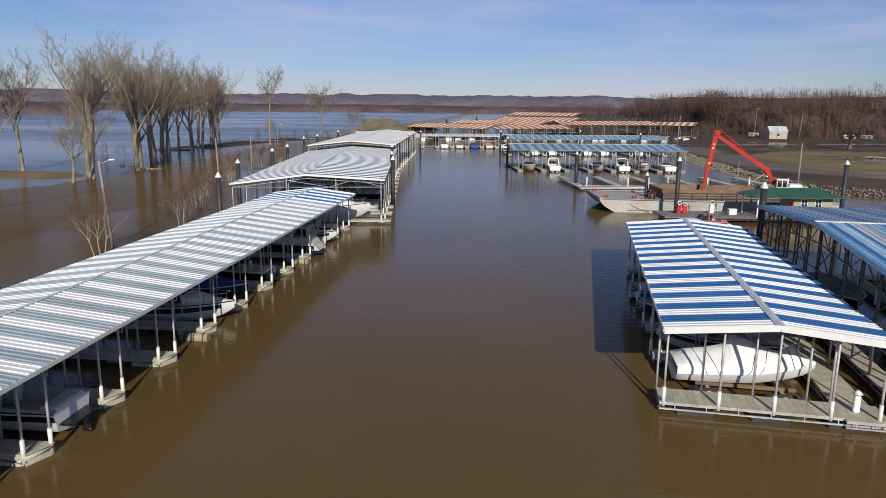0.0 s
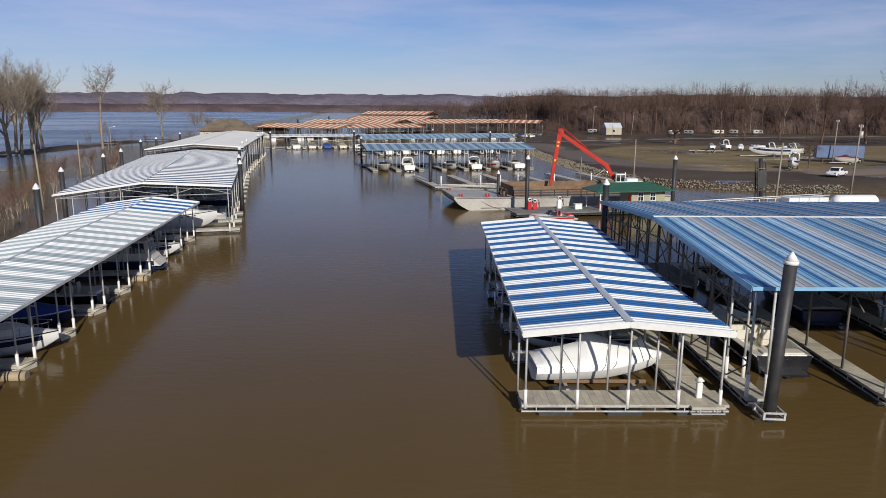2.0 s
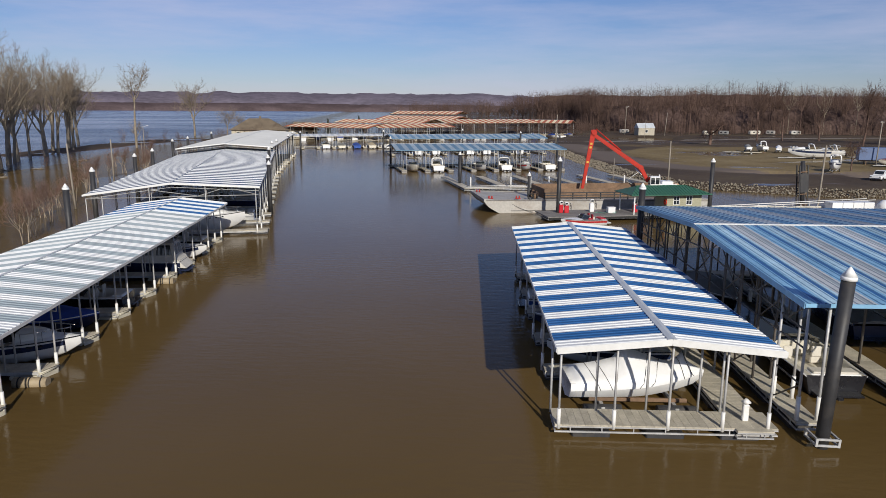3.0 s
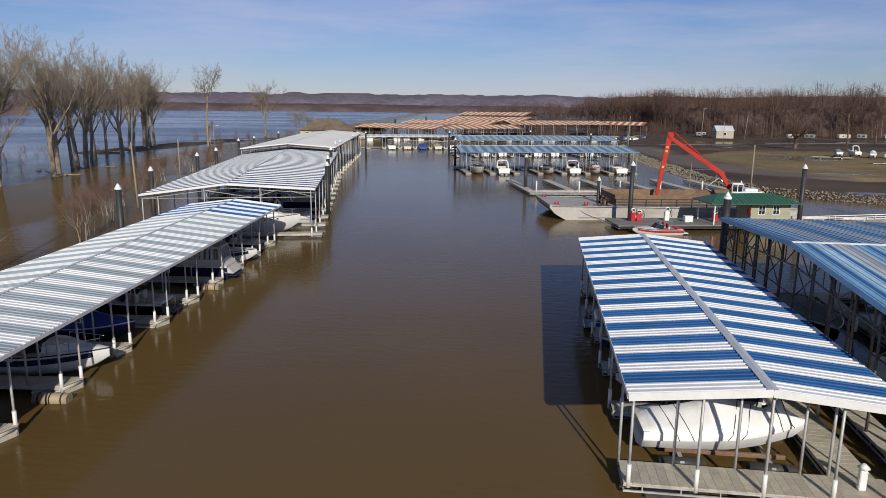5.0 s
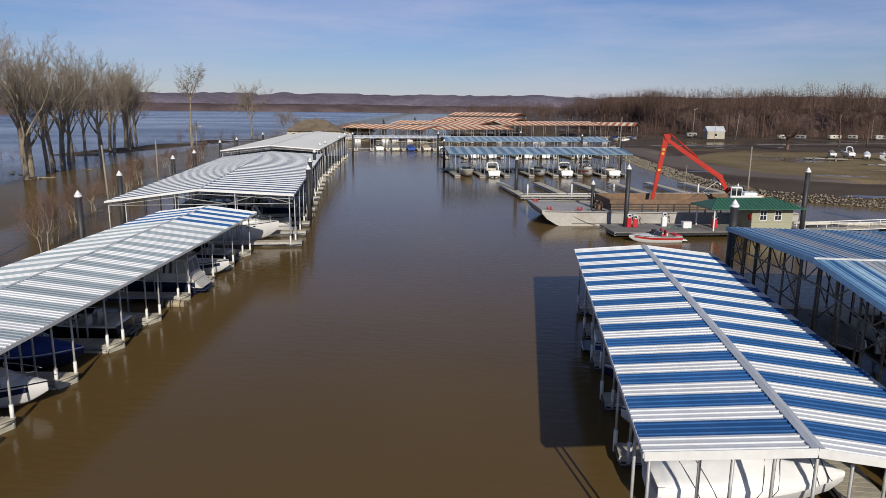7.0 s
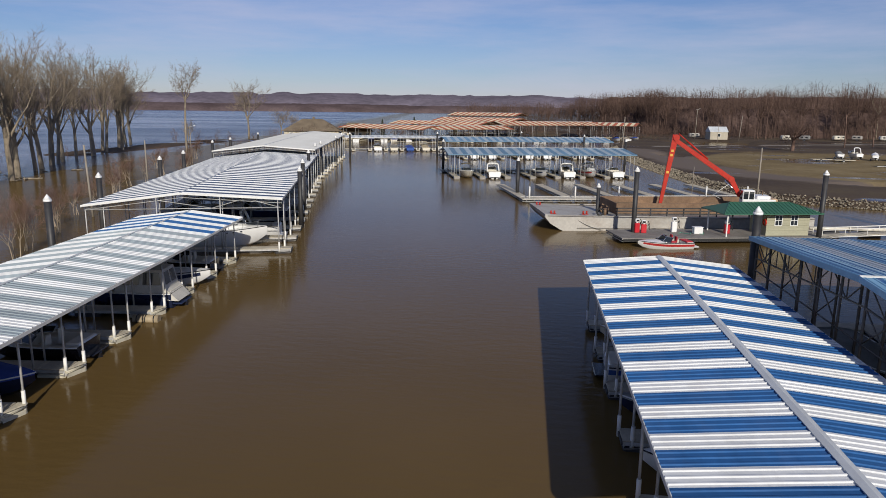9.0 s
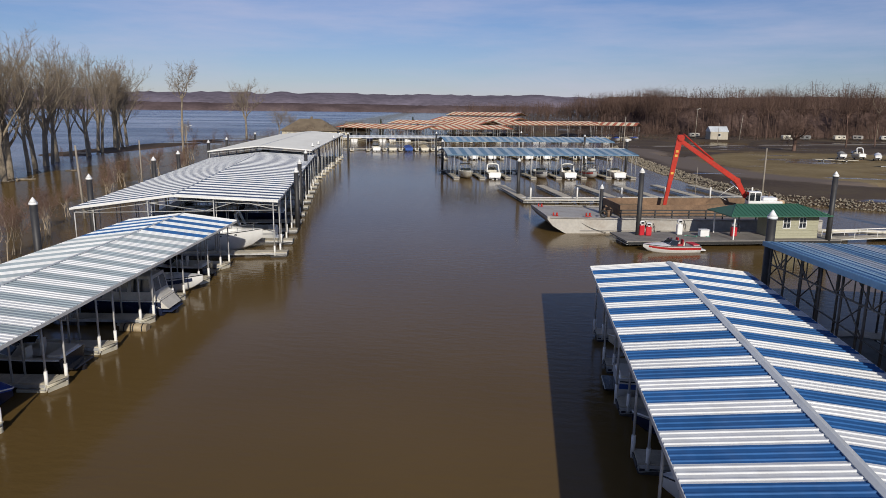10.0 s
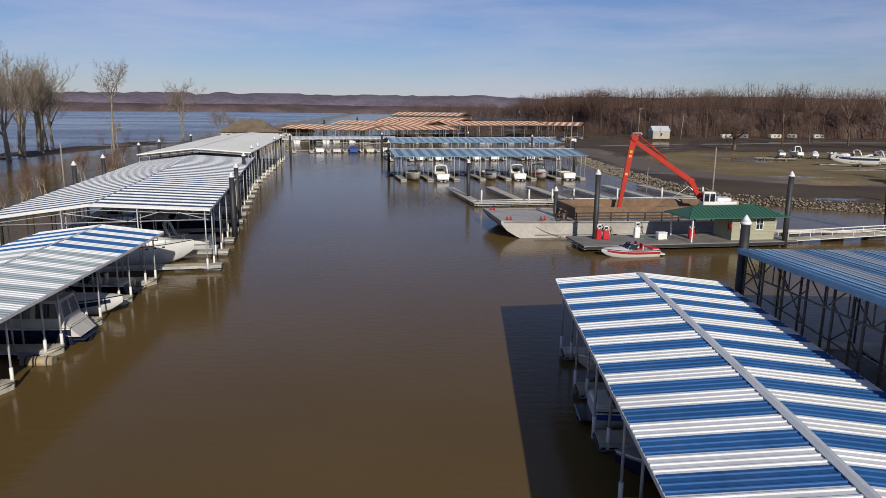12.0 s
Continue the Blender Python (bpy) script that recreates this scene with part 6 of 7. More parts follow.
for x, y, k, s, turn in ((-101, 100, 2, 0.92, 20), (-101.5, 107, 2, 0.95, 140), (-79, 92.5, 4, 0.75, 40), (-82.5, 101, 0, 1.0, 75), (-85.5, 104.5, 1, 1.02, 200), (-83, 114.5, 0, 1.02, 300),
                         (-85.5, 119, 1, 0.98, 20), (-90.5, 130, 2, 1.0, 250), (-96, 142, 1, 1.02, 120), (-97.5, 146, 2, 1.0, 10), (-100.3, 151.5, 0, 0.98, 170), (-104, 168, 1, 1.0, 260),
                         (-107, 178, 2, 1.05, 330), (-112, 184, 0, 1.02, 60), (-114, 195, 1, 1.0, 150), (-118, 205, 2, 1.05, 220), (-98, 203, 3, 1.03, 90), (-80.5, 99, 2, 0.9, 10), (-88, 121, 2, 0.97, 70), (-93, 135, 0, 0.95, 215), (-103, 160, 2, 0.98, 95), (-110, 190, 2, 0.95, 5), (-116, 199, 2, 1.0, 305), (-122, 214, 0, 1.0, 280),
                         (-113, 285, 5, 1.15, 15), (-101, 290, 5, 0.62, 115), (-95, 287, 5, 0.5, 215), (-108, 224, 4, 0.5, 100)):
    tree(x, y, k, s, turn)
for x, y, k, s, turn in ((80.5, 231.8, 6, 1.0, 30), (107, 259, 3, 0.75, 200), (118, 263, 2, 0.7, 80), (131, 262, 0, 0.75, 130), (75.3, 137.2, 4, 0.42, 60), (150, 215, 1, 1.05, 260), (163, 205, 0, 1.1, 20), (158, 223, 1, 1.05, 75), (146, 233, 0, 0.95, 160),
                         (128, 228, 2, 0.9, 310), (172, 224, 1, 1.0, 110)):
    tree(x, y, k, s, turn, "bare brown tree on the muddy park ground", 0.9, True)


def sapling_kind(seed, h):
    segs = []
    rnd = random.Random(seed)
    for j in range(3):
        segs += [(p + Vector(((j - 1.5) * 0.35, 0.2 * (j % 2), 0)), q + Vector(((j - 1.5) * 0.35, 0.2 * (j % 2), 0)), a, b, l)
                 for p, q, a, b, l in branches(seed + j, h * rnd.uniform(0.75, 1.0), fork=0.4, limbs=4, levels=4, kids=3, r0=0.06, spread=0.75, lean=0.12, tip=0.012)]
    return array_mesh("trunk", *tube_arrays([s for s in segs if s[4] <= 1], False), PALE_BARK), array_mesh("crown", *tube_arrays([s for s in segs if s[4] > 1], True), RED_TWIG)


SAPS = [sapling_kind(31, 7.5), sapling_kind(47, 6.0)]
for x, y, k, s, turn in ((-38.2, 46.5, 0, 1.05, 10), (-40.6, 62.0, 0, 0.95, 80), (-42.3, 65.0, 1, 1.0, 200), (-45.3, 73.5, 0, 0.85, 130), (-60.5, 111.5, 1, 1.0, 20), (-61.8, 117.5, 0, 0.8, 280), (-57.5, 122.0, 1, 1.0, 100), (-64.0, 128.0, 1, 1.1, 40),
                         (-50.5, 84.0, 1, 0.8, 60), (-70, 150, 0, 0.8, 0), (-76, 165, 1, 1.0, 30), (-47.5, 76.0, 1, 0.9, 10), (-52, 90, 0, 0.7, 75), (-55, 98, 1, 0.9, 160), (-66, 118, 0, 0.7, 200), (-58, 104, 0, 0.6, 20), (-63, 135, 0, 0.7, 90), (-72, 140, 1, 0.9, 50)):
    root = thing("sapling", Matrix.Translation((x, y, 0)) @ pose(0, 0, 0, 0, 0, turn) @ Matrix.Scale(s, 4), "reddish bare willow sapling standing in flood water", "sapling", "saplings")
    part("trunk", SAPS[k][0], None, root)
    part("crown", SAPS[k][1], None, root)

# far bare woods on the east side, and brush along the west bank
def wood_tree(seed, h):
    """A forest tree grown in close stand: a stem that parts into steep leaders, with sprays of fine twigs to a broad top."""
    rnd = random.Random(seed)
    segs = []
    fork = Vector((rnd.uniform(-0.6, 0.6), rnd.uniform(-0.6, 0.6), h * rnd.uniform(0.30, 0.45)))
    segs.append((Vector((0, 0, -0.5)), fork, 0.13, 0.09, 0))
    for i in range(6):
        az, out = i * 1.05 + rnd.uniform(-0.4, 0.4), h * rnd.uniform(0.07, 0.20)
        tip = Vector((math.cos(az) * out, math.sin(az) * out, h * rnd.uniform(0.74, 0.93)))
        mid = fork.lerp(tip, 0.5) + Vector((math.cos(az), math.sin(az), 0)) * out * 0.3
        segs.append((fork, mid, 0.085, 0.06, 1))
        segs.append((mid, tip, 0.06, 0.03, 1))
        for j in range(15):
            f = rnd.random() ** 0.7
            u = fork.lerp(mid, f * 2) if f < 0.5 else mid.lerp(tip, f * 2 - 1)
            w = Vector((rnd.uniform(-1, 1), rnd.uniform(-1, 1), rnd.uniform(-0.15, 1.1))).normalized()
            segs.append((u, u + w * h * rnd.uniform(0.06, 0.14), 0.032, 0.011, 3))
    for j in range(10):
        az = rnd.uniform(0, 6.28)
        u = Vector((math.cos(az), math.sin(az), 0)) * rnd.uniform(0.5, 3.5)
        segs.append((u, u + Vector((rnd.uniform(-1, 1), rnd.uniform(-1, 1), rnd.uniform(3, 7))), 0.035, 0.012, 3))
    return segs


FAR = [tube_arrays(wood_tree(60 + i, 25.5), True) for i in range(6)]
BRUSH = [tube_arrays(branches(80 + i, 6, fork=0.12, limbs=6, levels=2, kids=4, r0=0.07, spread=0.9, tip=0.03), True) for i in range(2)]


def scatter(name, spots, label, material):
    Vs, Fs, base = [], [], 0
    for (x, y, z, s, a, kind) in spots:
        V, Fq = kind
        c, sn = math.cos(a) * s, math.sin(a) * s
        R = np.array([[c, sn, 0], [-sn, c, 0], [0, 0, s]], np.float32)
        Vs.append(V @ R + np.array([x, y, z], np.float32))
        Fs.append(Fq + base)
        base += len(V)
    solid(name, array_mesh(name, np.concatenate(Vs), np.concatenate(Fs), material, False), None, label, "woods", kind="stuff")


rnd = random.Random(77)
spots, pale = [], []
for i in range(820):
    x = rnd.uniform(58, 440)
    y0 = 322 + 30 * math.exp(-((x - 62) / 22) ** 2) - 60 * max(0, min(1, (x - 165) / 70))
    y = y0 + rnd.random() ** 1.35 * 95
    h = 0.90 + 0.14 * noise.noise(Vector((x / 22.0, y / 40.0, 3)))
    (pale if i % 17 == 0 and y < y0 + 25 else spots).append((x, y, 1.2, h + rnd.uniform(-0.09, 0.09), rnd.uniform(0, 6.28), rnd.choice(FAR)))
for i in range(90):
    t = rnd.random()
    spots.append((34 + 32 * t + rnd.uniform(-4, 4), 455 - 95 * t + rnd.uniform(-10, 25), 0.8, 0.84 + 0.08 * t + rnd.uniform(-0.06, 0.06), rnd.uniform(0, 6.28), rnd.choice(FAR)))
for i in range(190):
    t = rnd.random()
    x, y = -45 + 120 * t + rnd.uniform(-10, 10), 480 - 105 * t * t + rnd.uniform(0, 60)
    spots.append((x, y, 0.6, rnd.uniform(0.52, 0.68) + 0.18 * t, rnd.uniform(0, 6.28), rnd.choice(FAR)))
scatter("pale_woods", pale, "pale grey sycamore stems among the brown woods", BARK)
scatter("far_woods", spots, "leafless brown woods beyond the park", WOODS)
spots = []
for i in range(110):
    x = rnd.uniform(55, 330)
    spots.append((x, 316 + 30 * math.exp(-((x - 70) / 28) ** 2) + rnd.uniform(-8, 30) - 30 * max(0, min(1, (x - 170) / 60)), 1.0, rnd.uniform(0.6, 1.3), rnd.uniform(0, 6.28), rnd.choice(BRUSH)))
for i in range(70):
    t = rnd.random()
    x, y = -112 + 115 * t, 225 + 120 * t + rnd.uniform(-8, 8)
    spots.append((x, y, 0.4, rnd.uniform(0.4, 1.1), rnd.uniform(0, 6.28), rnd.choice(BRUSH)))
for i in range(90):
    t = rnd.random()
    x, y = -85 + 100 * t, 262 + 95 * t + rnd.uniform(-10, 14)
    spots.append((x, y, 0.3, rnd.uniform(0.6, 1.5), rnd.uniform(0, 6.28), rnd.choice(BRUSH)))
for i in range(40):
    spots.append((rnd.uniform(22, 62), rnd.uniform(300, 380), 0.6, rnd.uniform(0.8, 1.5), rnd.uniform(0, 6.28), rnd.choice(BRUSH)))
for i in range(46):
    spots.append((rnd.uniform(-118, -62) , rnd.uniform(120, 232), 0.0, rnd.uniform(0.3, 0.75), rnd.uniform(0, 6.28), rnd.choice(BRUSH)))
scatter("brush", spots, "leafless brown scrub along the banks", WOODS)
# dark solid sheets, added to block sky and fill between the trees
DEEP = mat("dark_woods_backing", (0.092, 0.062, 0.052), 1.0, 0, 0.5, 0.8, 9.0, 0.0, None, 0, 0, (1, 1, 1), False, 0.0)
ridge_band("backdrop_wood_edge", [(45, 456), (130, 424), (300, 406), (620, 330), (900, 120)], 0.5, 26.5, 4.0, 20, "solid brown sheet closing off the woods behind the park", 25, DEEP, 0.02)
ridge_band("backdrop_wood_depth", [(52, 392), (80, 366), (130, 352), (190, 318), (300, 300), (620, 250), (900, 60)], 0.5, 17.5, 7.0, 33, "solid brown sheet filling the gaps between the stems", 14, DEEP, 0.01)


# ---- riprap along the bank ----
def rocks():
    rnd = random.Random(5)
    g = Geo()
    line = [(64, 104), (55, 103), (45, 108), (34.5, 114), (30.2, 129), (27.2, 163), (25, 213), (28, 245)]
    for (ax, ay), (bx, by) in zip(line[:-1], line[1:]):
        d = math.hypot(bx - ax, by - ay)
        nx, ny = (by - ay) / d, -(bx - ax) / d
        for i in range(int(d * 24)):
            t, o = rnd.random(), rnd.uniform(-0.8, 2.2)
            r = rnd.uniform(0.09, 0.23) * (1.15 if ay > 125 else 1)
            x, y = ax + (bx - ax) * t + nx * o, ay + (by - ay) * t + ny * o
            z = 0.05 + 0.36 * max(0, o + 0.3)
            ring = []
            c = Vector((x, y, z))
            pts = [Vector((rnd.uniform(0.6, 1.2) * math.cos(a), rnd.uniform(0.6, 1.2) * math.sin(a), rnd.uniform(-0.2, 0.25))) * r for a in [k * 1.256 for k in range(5)]]
            topv, bot = Vector((rnd.uniform(-0.3, 0.3), rnd.uniform(-0.3, 0.3), rnd.uniform(0.6, 1.0))) * r, Vector((0, 0, -0.7)) * r
            k0 = len(g.v)
            g.v.extend([tuple(c + p) for p in pts] + [tuple(c + topv), tuple(c + bot)])
            for k in range(5):
                for f in ((k0 + k, k0 + (k + 1) % 5, k0 + 5), (k0 + (k + 1) % 5, k0 + k, k0 + 6)):
                    g.f.append(f)
                    g.s.append(False)
                    g.mi.append(0)
    solid("riprap", g, ROCK, "pale broken riprap stones along the flooded bank", "rocks", kind="stuff")


rocks()


# ---- poles ----
def utility_pole(x, y, h, lean=(0, 0), z=0.0, arm=True, lamp=False, can=False, r=0.14):
    root = thing("utility_pole", pose(x, y, z, lean[0], lean[1], 25), "weathered grey timber utility pole", "pole", "utility poles")
    part("mast", Geo().tube((0, 0, -0.8), (0, 0, h), r, r * 0.68, n=8), POLE_WOOD, root)
    if arm:
        a = part("crossarm", Geo().box((0, 0, h - 0.4), (1.1, 0.1, 0.12), 0.01), POLE_WOOD, root)
        part("insulator", Geo().tube((-0.45, 0, h - 0.34), (-0.45, 0, h - 0.14), 0.05, n=6), SLEEVE, a)
        part("insulator", Geo().tube((0.45, 0, h - 0.34), (0.45, 0, h - 0.14), 0.05, n=6), SLEEVE, a)
    if can:
        part("transformer", Geo().tube((0.3, 0, h - 1.9), (0.3, 0, h - 1.0), 0.25, n=12), GALV, root)
    if lamp:
        part("lamp_arm", Geo().tube((0, 0, h - 0.3), (0.9, 0, h), 0.04, n=6), GALV, root)
        part("lamp_head", Geo().box((1.05, 0, h), (0.5, 0.22, 0.12), 0.03), SLEEVE, root)


utility_pole(-39.7, 49.8, 7.6, (0, -4), lamp=True, arm=False)
utility_pole(-48.0, 83.0, 8.0, (0, -2), arm=False, can=False)
utility_pole(-58.6, 113.0, 7.0, arm=False)
utility_pole(-81, 172, 7.5, arm=False, lamp=True, r=0.1)
utility_pole(-76, 160, 5.5, arm=False, r=0.08)
utility_pole(59.1, 95.7, 10.0, (0, 3), 0.6, can=True)
utility_pole(33.3, 113.9, 7.2, (0, 0), 0.3, arm=False)
utility_pole(44.6, 87.9, 8.3, (0, 2), 0.0, arm=False)
utility_pole(87.8, 150.7, 9.5, (0, 2), 0.9)
utility_pole(72, 318, 12.5, (0, 1), 0.9, lamp=True)
utility_pole(86.5, 306, 10, (0, 5), 0.9, arm=False)
utility_pole(76.5, 300, 7.5, (0, 1), 0.3, arm=False, r=0.1)
utility_pole(24.5, 190, 10.5, (0, 1), 0.3, arm=False)
utility_pole(25.2, 118.0, 4.2, (0, 1), 0.1, arm=False, r=0.07)


# ---- spud frame, tanks, vehicles and boats on the hard ----
root = thing("spud_tower", pose(43.0, 88.6, 0, 0, -5, 0), "dark rusty lattice spud frame", "frame")
for x in (-0.5, 0.5):
    for y in (-0.4, 0.4):
        part("leg", Geo().box((x, y, 2.6), (0.14, 0.14, 6.4), 0.01), PILE, root)
for z in (0.8, 2.2, 3.6, 5.0):
    part("brace", Geo().box((0, -0.4, z), (1.0, 0.08, 0.1)), RUST, root)
    part("brace", Geo().box((0, 0.4, z), (1.0, 0.08, 0.1)), RUST, root)
part("spud", Geo().tube((0, 0, -1), (0, 0, 6.3), 0.25, n=12), PILE, root)
part("panel", Geo().box((0.05, -0.46, 3.6), (0.95, 0.06, 2.4), 0.02), PILE, root)
root = thing("tank_barge", pose(49.3, 85.0, 0, 0, 0, 8), "low barge carrying white tanks", "barge")
part("hull", Geo().box((0.3, -1.5, 0.3), (12.5, 8.5, 0.84), 0.12), BARGE, root)
root = thing("storage_tank", pose(51.0, 81.4, 0.72, 0, 0, 4), "white cylindrical storage tank lying on saddles", "tank")
rows = []
for i in range(13):
    x = -2.9 + 5.8 * i / 12
    e = 1 - max(0, abs(x) - 2.4) / 0.5 * 0.55
    rows.append([(x, 0.78 * e * math.cos(a), 0.95 + 0.78 * e * math.sin(a)) for a in [k * math.pi / 8 for k in range(16)]])
g = Geo()
g.grid(rows, True, True)
g.face(rows[0][::-1])
g.face(rows[-1])
part("shell", g, GEL_WHITE, root)
for x in (-1.8, 1.8):
    part("saddle", Geo().box((x, 0, 0.2), (0.25, 1.7, 0.4), 0.02), RUST, root)
root = thing("deck_locker", pose(47.2, 85.6, 0.72, 0, 0, 6), "white steel deck lockers in a row", "locker")
for i in range(4):
    part("locker", Geo().box((i * 1.35 - 2.0, 0, 0.45), (1.3, 1.6, 0.9), 0.04), GEL_WHITE, root)


def wheel(parent, x, y, r=0.36, w=0.24):
    t = part("wheel", Geo().tube((x, y - w / 2, r), (x, y + w / 2, r), r, n=18), TYRE, parent)
    part("rim", Geo().tube((x, y - w / 2 - 0.012, r), (x, y + w / 2 + 0.012, r), r * 0.58, n=14), CHROME, t)


def pickup(x, y, yaw, z):
    root = thing("pickup_truck", pose(x, y, z, 0, 0, yaw), "white pickup truck parked on wet ground", "truck")
    sec = [(-2.8, 0.95), (-0.85, 0.98), (-0.8, 1.0), (1.1, 1.02), (2.5, 0.98), (2.75, 0.85)]
    rows = []
    for px, zt in sec:
        w = 0.95 if px < 2.6 else 0.85
        rows.append([(px, -w + 0.06, 0.42), (px, -w, 0.6), (px, -w, zt - 0.1), (px, -w + 0.1, zt), (px, w - 0.1, zt), (px, w, zt - 0.1), (px, w, 0.6), (px, w - 0.06, 0.42)])
    g = Geo()
    g.grid(rows, False, True)
    g.face(rows[0][::-1])
    g.face(rows[-1])
    body = part("body", g, GEL_WHITE, root)
    part("bed", Geo().box((-1.85, 0, 0.99), (1.7, 1.5, 0.04)), RUBBER, body)
    g = Geo()
    rows = [[(a, s * w, zz) for s in (-1, 1)] for a, w, zz in ((-0.85, 0.86, 1.0), (-0.65, 0.70, 1.72), (0.55, 0.70, 1.74), (1.2, 0.86, 1.02))]
    g.grid(rows, False)
    for s in (0, 1):
        f = [r[s] for r in rows]
        g.face(f if s == 0 else f[::-1])
    cab = part("cab", g, GEL_WHITE, root)
    for s in (-1, 1):
        part("side_window", Geo().box((-0.05, s * 0.80, 1.38), (1.15, 0.06, 0.42), 0.01), DARK_GLASS, cab)
    part("windscreen", Geo().box((0, 0, 0), (0.03, 1.35, 0.68), 0.01), DARK_GLASS, cab, m=Matrix.Translation((0.93, 0, 1.39)) @ pose(0, 0, 0, 0, -41, 0))
    for s in (-0.7, 0.7):
        part("headlight", Geo().box((2.74, s, 0.78), (0.06, 0.32, 0.16), 0.02), CHROME, body)
    part("bumper", Geo().box((2.82, 0, 0.5), (0.14, 1.8, 0.2), 0.04), CHROME, body)
    for px in (-1.75, 1.85):
        for s in (-0.86, 0.86):
            wheel(root, px, s)


pickup(71.0, 120.0, 222, 0.85)
root = thing("semi_trailer", pose(90.0, 152.5, 0.85, 0, 0, -14), "faded blue box trailer parked by the lawn", "trailer")
part("box", Geo().box((0, 0, 2.5), (9.6, 2.5, 2.7), 0.05), mat("dull_blue_trailer", (0.11, 0.16, 0.29), 0.5, 0, 0.15, 5, 40, 0.05, (0.12, 0.12, 0.16), 0.4), root)
part("underframe", Geo().box((0, 0, 1.05), (9.2, 1.0, 0.2), 0.02), RUST, root)
for px in (2.9, 4.1):
    for s in (-1.0, 1.0):
        wheel(root, px, s, 0.5, 0.4)
part("landing_leg", Geo().box((-3.2, 0.7, 0.5), (0.15, 0.15, 1.0)), RUST, root)
part("landing_leg", Geo().box((-3.2, -0.7, 0.5), (0.15, 0.15, 1.0)), RUST, root)
root = thing("box_van", pose(101.5, 150.5, 0.85, 0, 0, 60), "white box van body", "van")
part("box", Geo().box((0, 0, 1.9), (4.5, 2.3, 2.4), 0.05), GEL_WHITE, root)
part("chassis", Geo().box((0.4, 0, 0.6), (5.4, 1.0, 0.2)), RUST, root)
for px in (-1.4, 1.8):
    for s in (-0.95, 0.95):
        wheel(root, px, s, 0.42, 0.3)


def on_trailer(x, y, yaw, L, hull, style, lab, top=None, stripe=None, z=0.85):
    boat(x, y, yaw, L, L * 0.34, L * 0.15, hull, stripe, top, style, lab, z=z + 0.85, group="boats ashore")
    root = thing("boat_trailer", pose(x, y, z, 0, 0, yaw), "galvanised boat trailer under a laid-up boat", "trailer", "boat trailers")
    part("frame", Geo().box((0.3, 0.5, 0.5), (L * 0.9, 0.1, 0.12)).box((0.3, -0.5, 0.5), (L * 0.9, 0.1, 0.12)), GALV, root)
    part("tongue", Geo().box((L * 0.55, 0, 0.45), (L * 0.35, 0.1, 0.1)), GALV, root)
    for s in (-0.85, 0.85):
        wheel(root, -L * 0.12, s, 0.32, 0.2)


on_trailer(82.2, 169.0, 180, 9.6, GEL_WHITE, "cruiser", "large white cabin cruiser laid up on the grass", None, GEL_NAVY)
on_trailer(71.2, 135.5, 238, 6.2, GEL_WHITE, "cruiser", "white cabin boat laid up on blocks", None, GEL_NAVY)
on_trailer(78.4, 195.5, 80, 5.0, GEL_WHITE, "covered", "small white boat on a trailer", CANVAS_GREY)
on_trailer(82.3, 196.0, 95, 5.4, GEL_WHITE, "cruiser", "white boat on a trailer by the lawn", None)
on_trailer(85.6, 192.5, 70, 4.6, GEL_WHITE, "covered", "covered white boat on a trailer", WRAP)
on_trailer(89.5, 192.0, 85, 5.0, GEL_CREAM, "runabout", "cream boat on a trailer")
on_trailer(91.0, 176.0, 170, 6.4, GEL_WHITE, "cruiser", "white boat laid up beyond the lawn", CANVAS_GREY)
on_trailer(97.5, 171.0, 160, 6.0, GEL_NAVY, "runabout", "navy boat laid up beyond the lawn")
on_trailer(88.5, 147.0, 175, 4.6, GEL_CREAM, "covered", "small boat under a maroon cover on a trailer", CANVAS_MAROON)
for x, y, yaw in ((71.6, 188.6, 3), (76.2, 187.0, -4)):
    root = thing("flat_trailer", pose(x, y, 0.85, 0, 0, yaw), "low empty flat trailer on the grass", "trailer", "flat trailers")
    part("bed", Geo().box((0, 0, 0.5), (4.6, 1.8, 0.12), 0.02), DECK, root)
    part("tongue", Geo().box((2.9, 0, 0.45), (1.4, 0.12, 0.1)), RUST, root)
    for s in (-0.95, 0.95):
        wheel(root, -0.4, s, 0.3, 0.2)


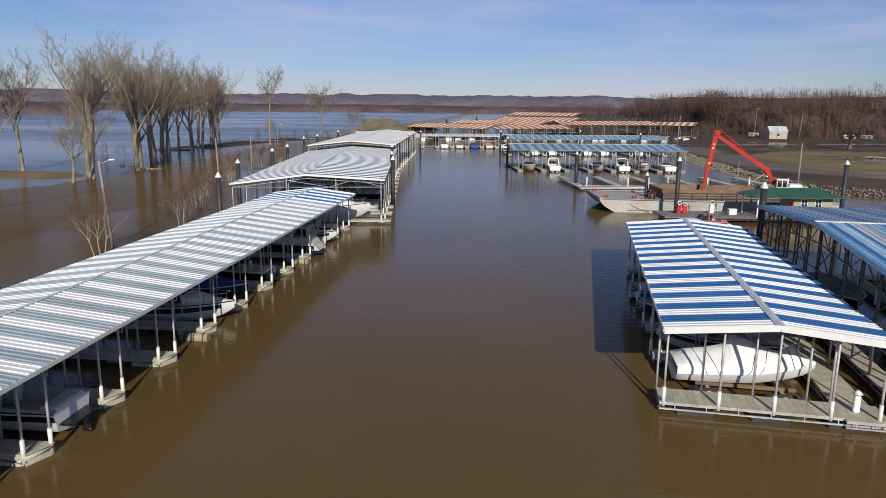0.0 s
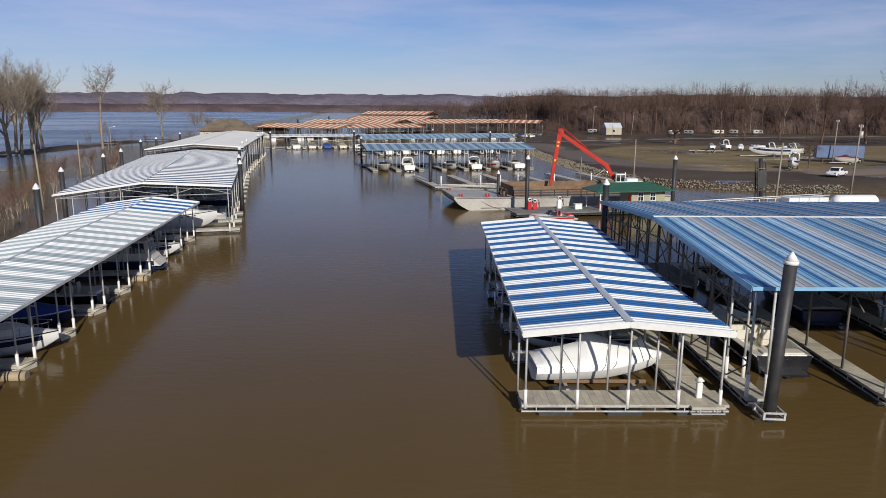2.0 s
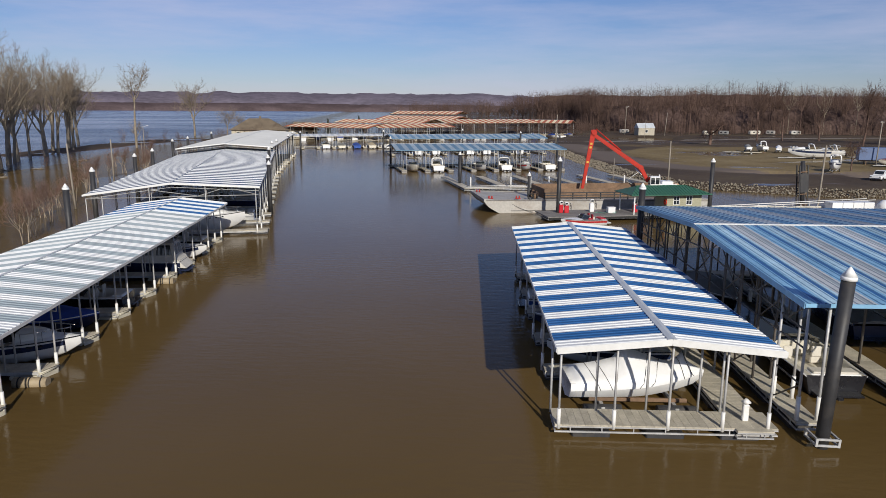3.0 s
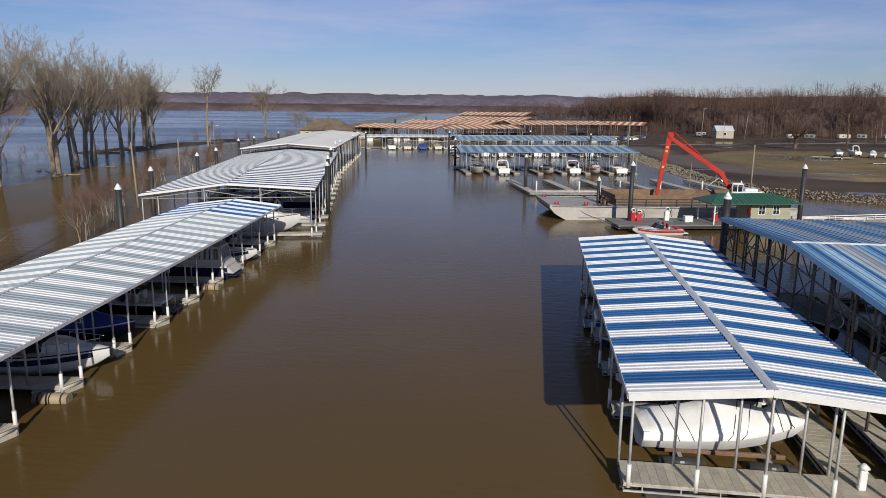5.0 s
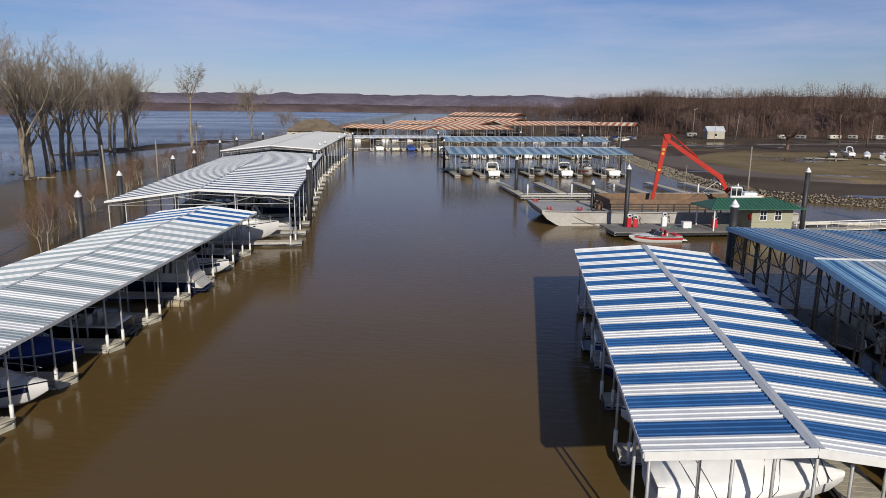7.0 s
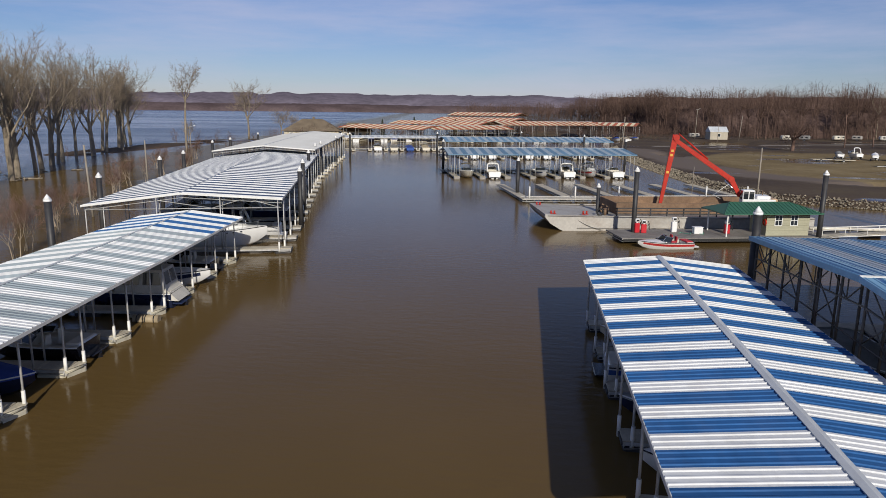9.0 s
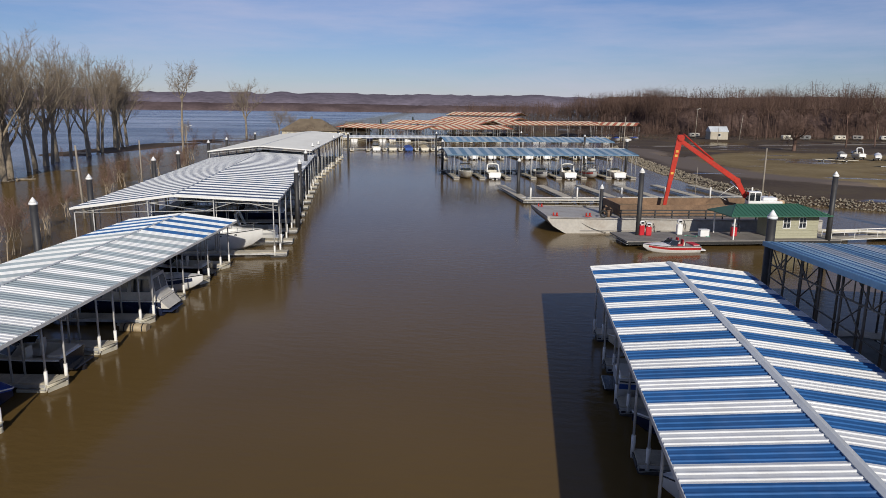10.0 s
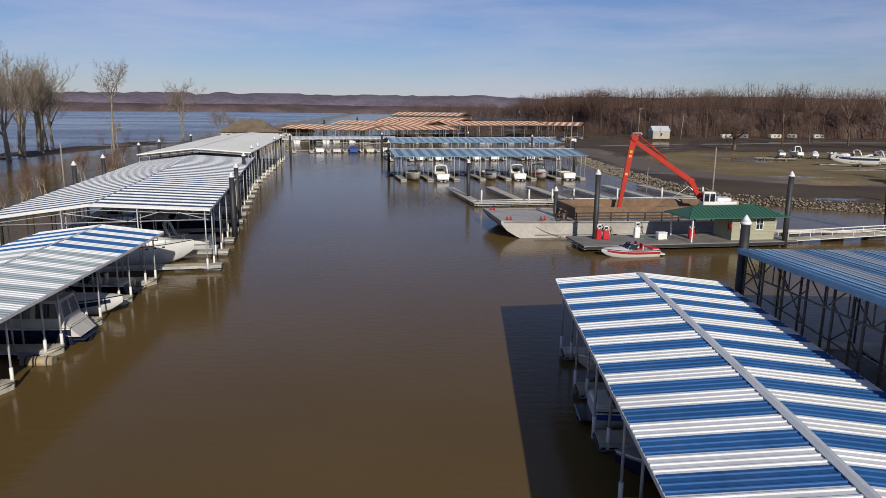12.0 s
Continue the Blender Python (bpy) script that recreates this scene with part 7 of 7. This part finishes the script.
# ---- buildings ----
def gable_house(name, x, y, yaw, L, W, h, rise, wall, roofm, label, z=0.6, over=0.5, windows=3, hip=0.0):
    root = thing(name, pose(x, y, z, 0, 0, yaw), label, "building")
    for yy, nm in ((-W / 2, "wall"), (W / 2, "wall")):
        part(nm, Geo().box((0, yy, h / 2), (L, 0.2, h), 0.01), wall, root)
    for xx in (-L / 2 + 0.1, L / 2 - 0.1):
        g = Geo().box((xx, 0, h / 2), (0.2, W - 0.22, h), 0.01)
        if not hip:
            g.face([(xx, -W / 2 + 0.1, h), (xx, W / 2 - 0.1, h), (xx, 0, h + rise * 0.96)])
        part("end_wall", g, wall, root)
    e = [Vector((sx * (L / 2 + over), sy * (W / 2 + over), h)) for sx, sy in ((-1, -1), (1, -1), (1, 1), (-1, 1))]
    a, b = Vector((-L / 2 - over + hip, 0, h + rise)), Vector((L / 2 + over - hip, 0, h + rise))
    g = Geo()
    g.face([e[0], e[1], b, a])
    g.face([e[2], e[3], a, b])
    g.face([e[1], e[2], b])
    g.face([e[3], e[0], a])
    g.face([p - Vector((0, 0, 0.15)) for p in e[::-1]])
    for i in range(4):
        g.face([e[i] - Vector((0, 0, 0.15)), e[(i + 1) % 4] - Vector((0, 0, 0.15)), e[(i + 1) % 4], e[i]])
    part("roof", g, roofm, root)
    for i in range(windows):
        wx = -L / 2 + L * (i + 0.5) / windows
        w = part("window", Geo().box((wx, -W / 2 - 0.11, h * 0.55), (1.0, 0.04, 1.1), 0.01), DARK_GLASS, root)
        part("window_frame", Geo().box((wx, -W / 2 - 0.12, h * 0.55 + 0.6), (1.2, 0.07, 0.1)).box((wx, -W / 2 - 0.12, h * 0.55 - 0.6), (1.2, 0.07, 0.1)).box((wx - 0.55, -W / 2 - 0.12, h * 0.55), (0.1, 0.07, 1.1)).box((wx + 0.55, -W / 2 - 0.12, h * 0.55), (0.1, 0.07, 1.1)), GEL_WHITE, w)
    return root


h1 = gable_house("clubhouse", -80.5, 268, 14, 20, 12, 3.0, 4.2, PLASTER, SHINGLE, "tan clubhouse with a steep brown shingle roof", 0.6, 0.8, 4, 7.0)
part("cupola", Geo().box((0.5, 0, 7.5), (0.8, 0.8, 1.0), 0.05), SHINGLE, h1)
gable_house("clubhouse_wing", -64.5, 272.5, 14, 11, 9, 2.9, 3.0, PLASTER, SHINGLE, "tan clubhouse wing with a low brown roof", 0.6, 0.8, 4, 3.0)
gable_house("shed", 79.5, 313, 5, 7.2, 5.5, 3.3, 2.0, mat("weathered_tan_shed", (0.42, 0.38, 0.30), 0.8, 0, 0.12), PALE_SHEET, "weathered tan shed at the wood's edge", 0.9, 0.2, 1)
for x, y, L, yaw, shell, lab in ((72.5, 322, 4.4, 8, CONCRETE, "grey caravan at the wood's edge"), (107, 311, 5.2, 14, GEL_CREAM, "cream caravan among the trees"), (114.5, 313, 4.2, -30, CANVAS_GREY, "grey caravan among the trees"),
                                (130, 318, 5.6, 20, GEL_CREAM, "cream caravan among the trees"), (138.5, 321, 3.8, -35, CONCRETE, "small grey caravan among the trees"), (150, 322, 4.6, 5, CANVAS_PALE, "pale caravan among the trees")):
    root = thing("caravan", pose(x, y, 0.9, 0, 0, yaw), lab, "caravan", "caravans")
    part("body", Geo().box((0, 0, 1.35), (L, 2.1, 1.7), 0.35), shell, root)
    part("window", Geo().box((-L * 0.2, -1.06, 1.5), (0.9, 0.03, 0.5), 0.01), DARK_GLASS, root)
    part("window", Geo().box((L * 0.22, -1.06, 1.5), (0.9, 0.03, 0.5), 0.01), DARK_GLASS, root)
    part("hitch", Geo().box((L * 0.62, 0, 0.55), (L * 0.26, 0.14, 0.1)), RUST, root)
    for s in (-0.9, 0.9):
        wheel(root, 0.2, s, 0.33, 0.2)


# ---- driftwood and a slack cable on the flooded bank ----
rnd = random.Random(9)
for i in range(12):
    x, y = rnd.uniform(-96, -80), rnd.uniform(112, 160)
    root = thing("driftwood", pose(x, y, 0.02, 0, rnd.uniform(-6, 6), rnd.uniform(0, 180)), "dark waterlogged driftwood afloat near the trees", "log", "driftwood")
    L = rnd.uniform(1.5, 4.0)
    part("trunk", Geo().path([(-L / 2, 0, 0), (-L / 6, 0.1, 0.05), (L / 5, -0.08, 0.04), (L / 2, 0.05, 0.1)], rnd.uniform(0.07, 0.16), 7), BARK, root)
    part("limb", Geo().path([(L / 5, -0.08, 0.04), (L / 3, 0.3, 0.3), (L / 2.6, 0.5, 0.55)], 0.04, 5), BARK, root)
pts = [Vector((-39.7, 49.8, 5.2)).lerp(Vector((-92, 44, 5.0)), i / 20) - Vector((0, 0, 3.2 * math.sin(math.pi * i / 20))) for i in range(21)]
solid("power_cable", Geo().path(pts, 0.025, 4), RUBBER, "slack black cable hanging from a pole", "cable")

# dark cedars on the far bank
def cedar(x, y, h):
    root = thing("cedar_tree", pose(x, y, 0.5), "dark green cedar on the far bank", "tree", "cedars")
    part("trunk", Geo().tube((0, 0, -0.5), (0, 0, h * 0.9), 0.16, 0.03, n=6), BARK, root)
    rnd = random.Random(int(x * 7 + y))
    g = Geo()
    for i in range(420):
        t = rnd.random() ** 0.8
        z = 0.6 + (h - 0.6) * t
        r = (1 - t) * h * 0.26 * rnd.uniform(0.35, 1.05)
        a = rnd.uniform(0, 6.28)
        c = Vector((r * math.cos(a), r * math.sin(a), z))
        o = Vector((math.cos(a), math.sin(a), -0.25)) * rnd.uniform(0.35, 0.7)
        w = Vector((-math.sin(a), math.cos(a), rnd.uniform(-0.3, 0.3))) * 0.22
        g.face([c - w, c + o * 0.6, c + w, c + Vector((0, 0, 0.3))])
    part("crown", g, CEDAR, root)


CEDAR = mat("cedar_foliage", (0.035, 0.06, 0.03), 0.9, 0, 0.3, 8, 60, 0.0)
for x, y, h in ((-58, 290, 7), (-47, 303, 8), (-44, 300, 6), (-31, 318, 7)):
    cedar(x, y, h)
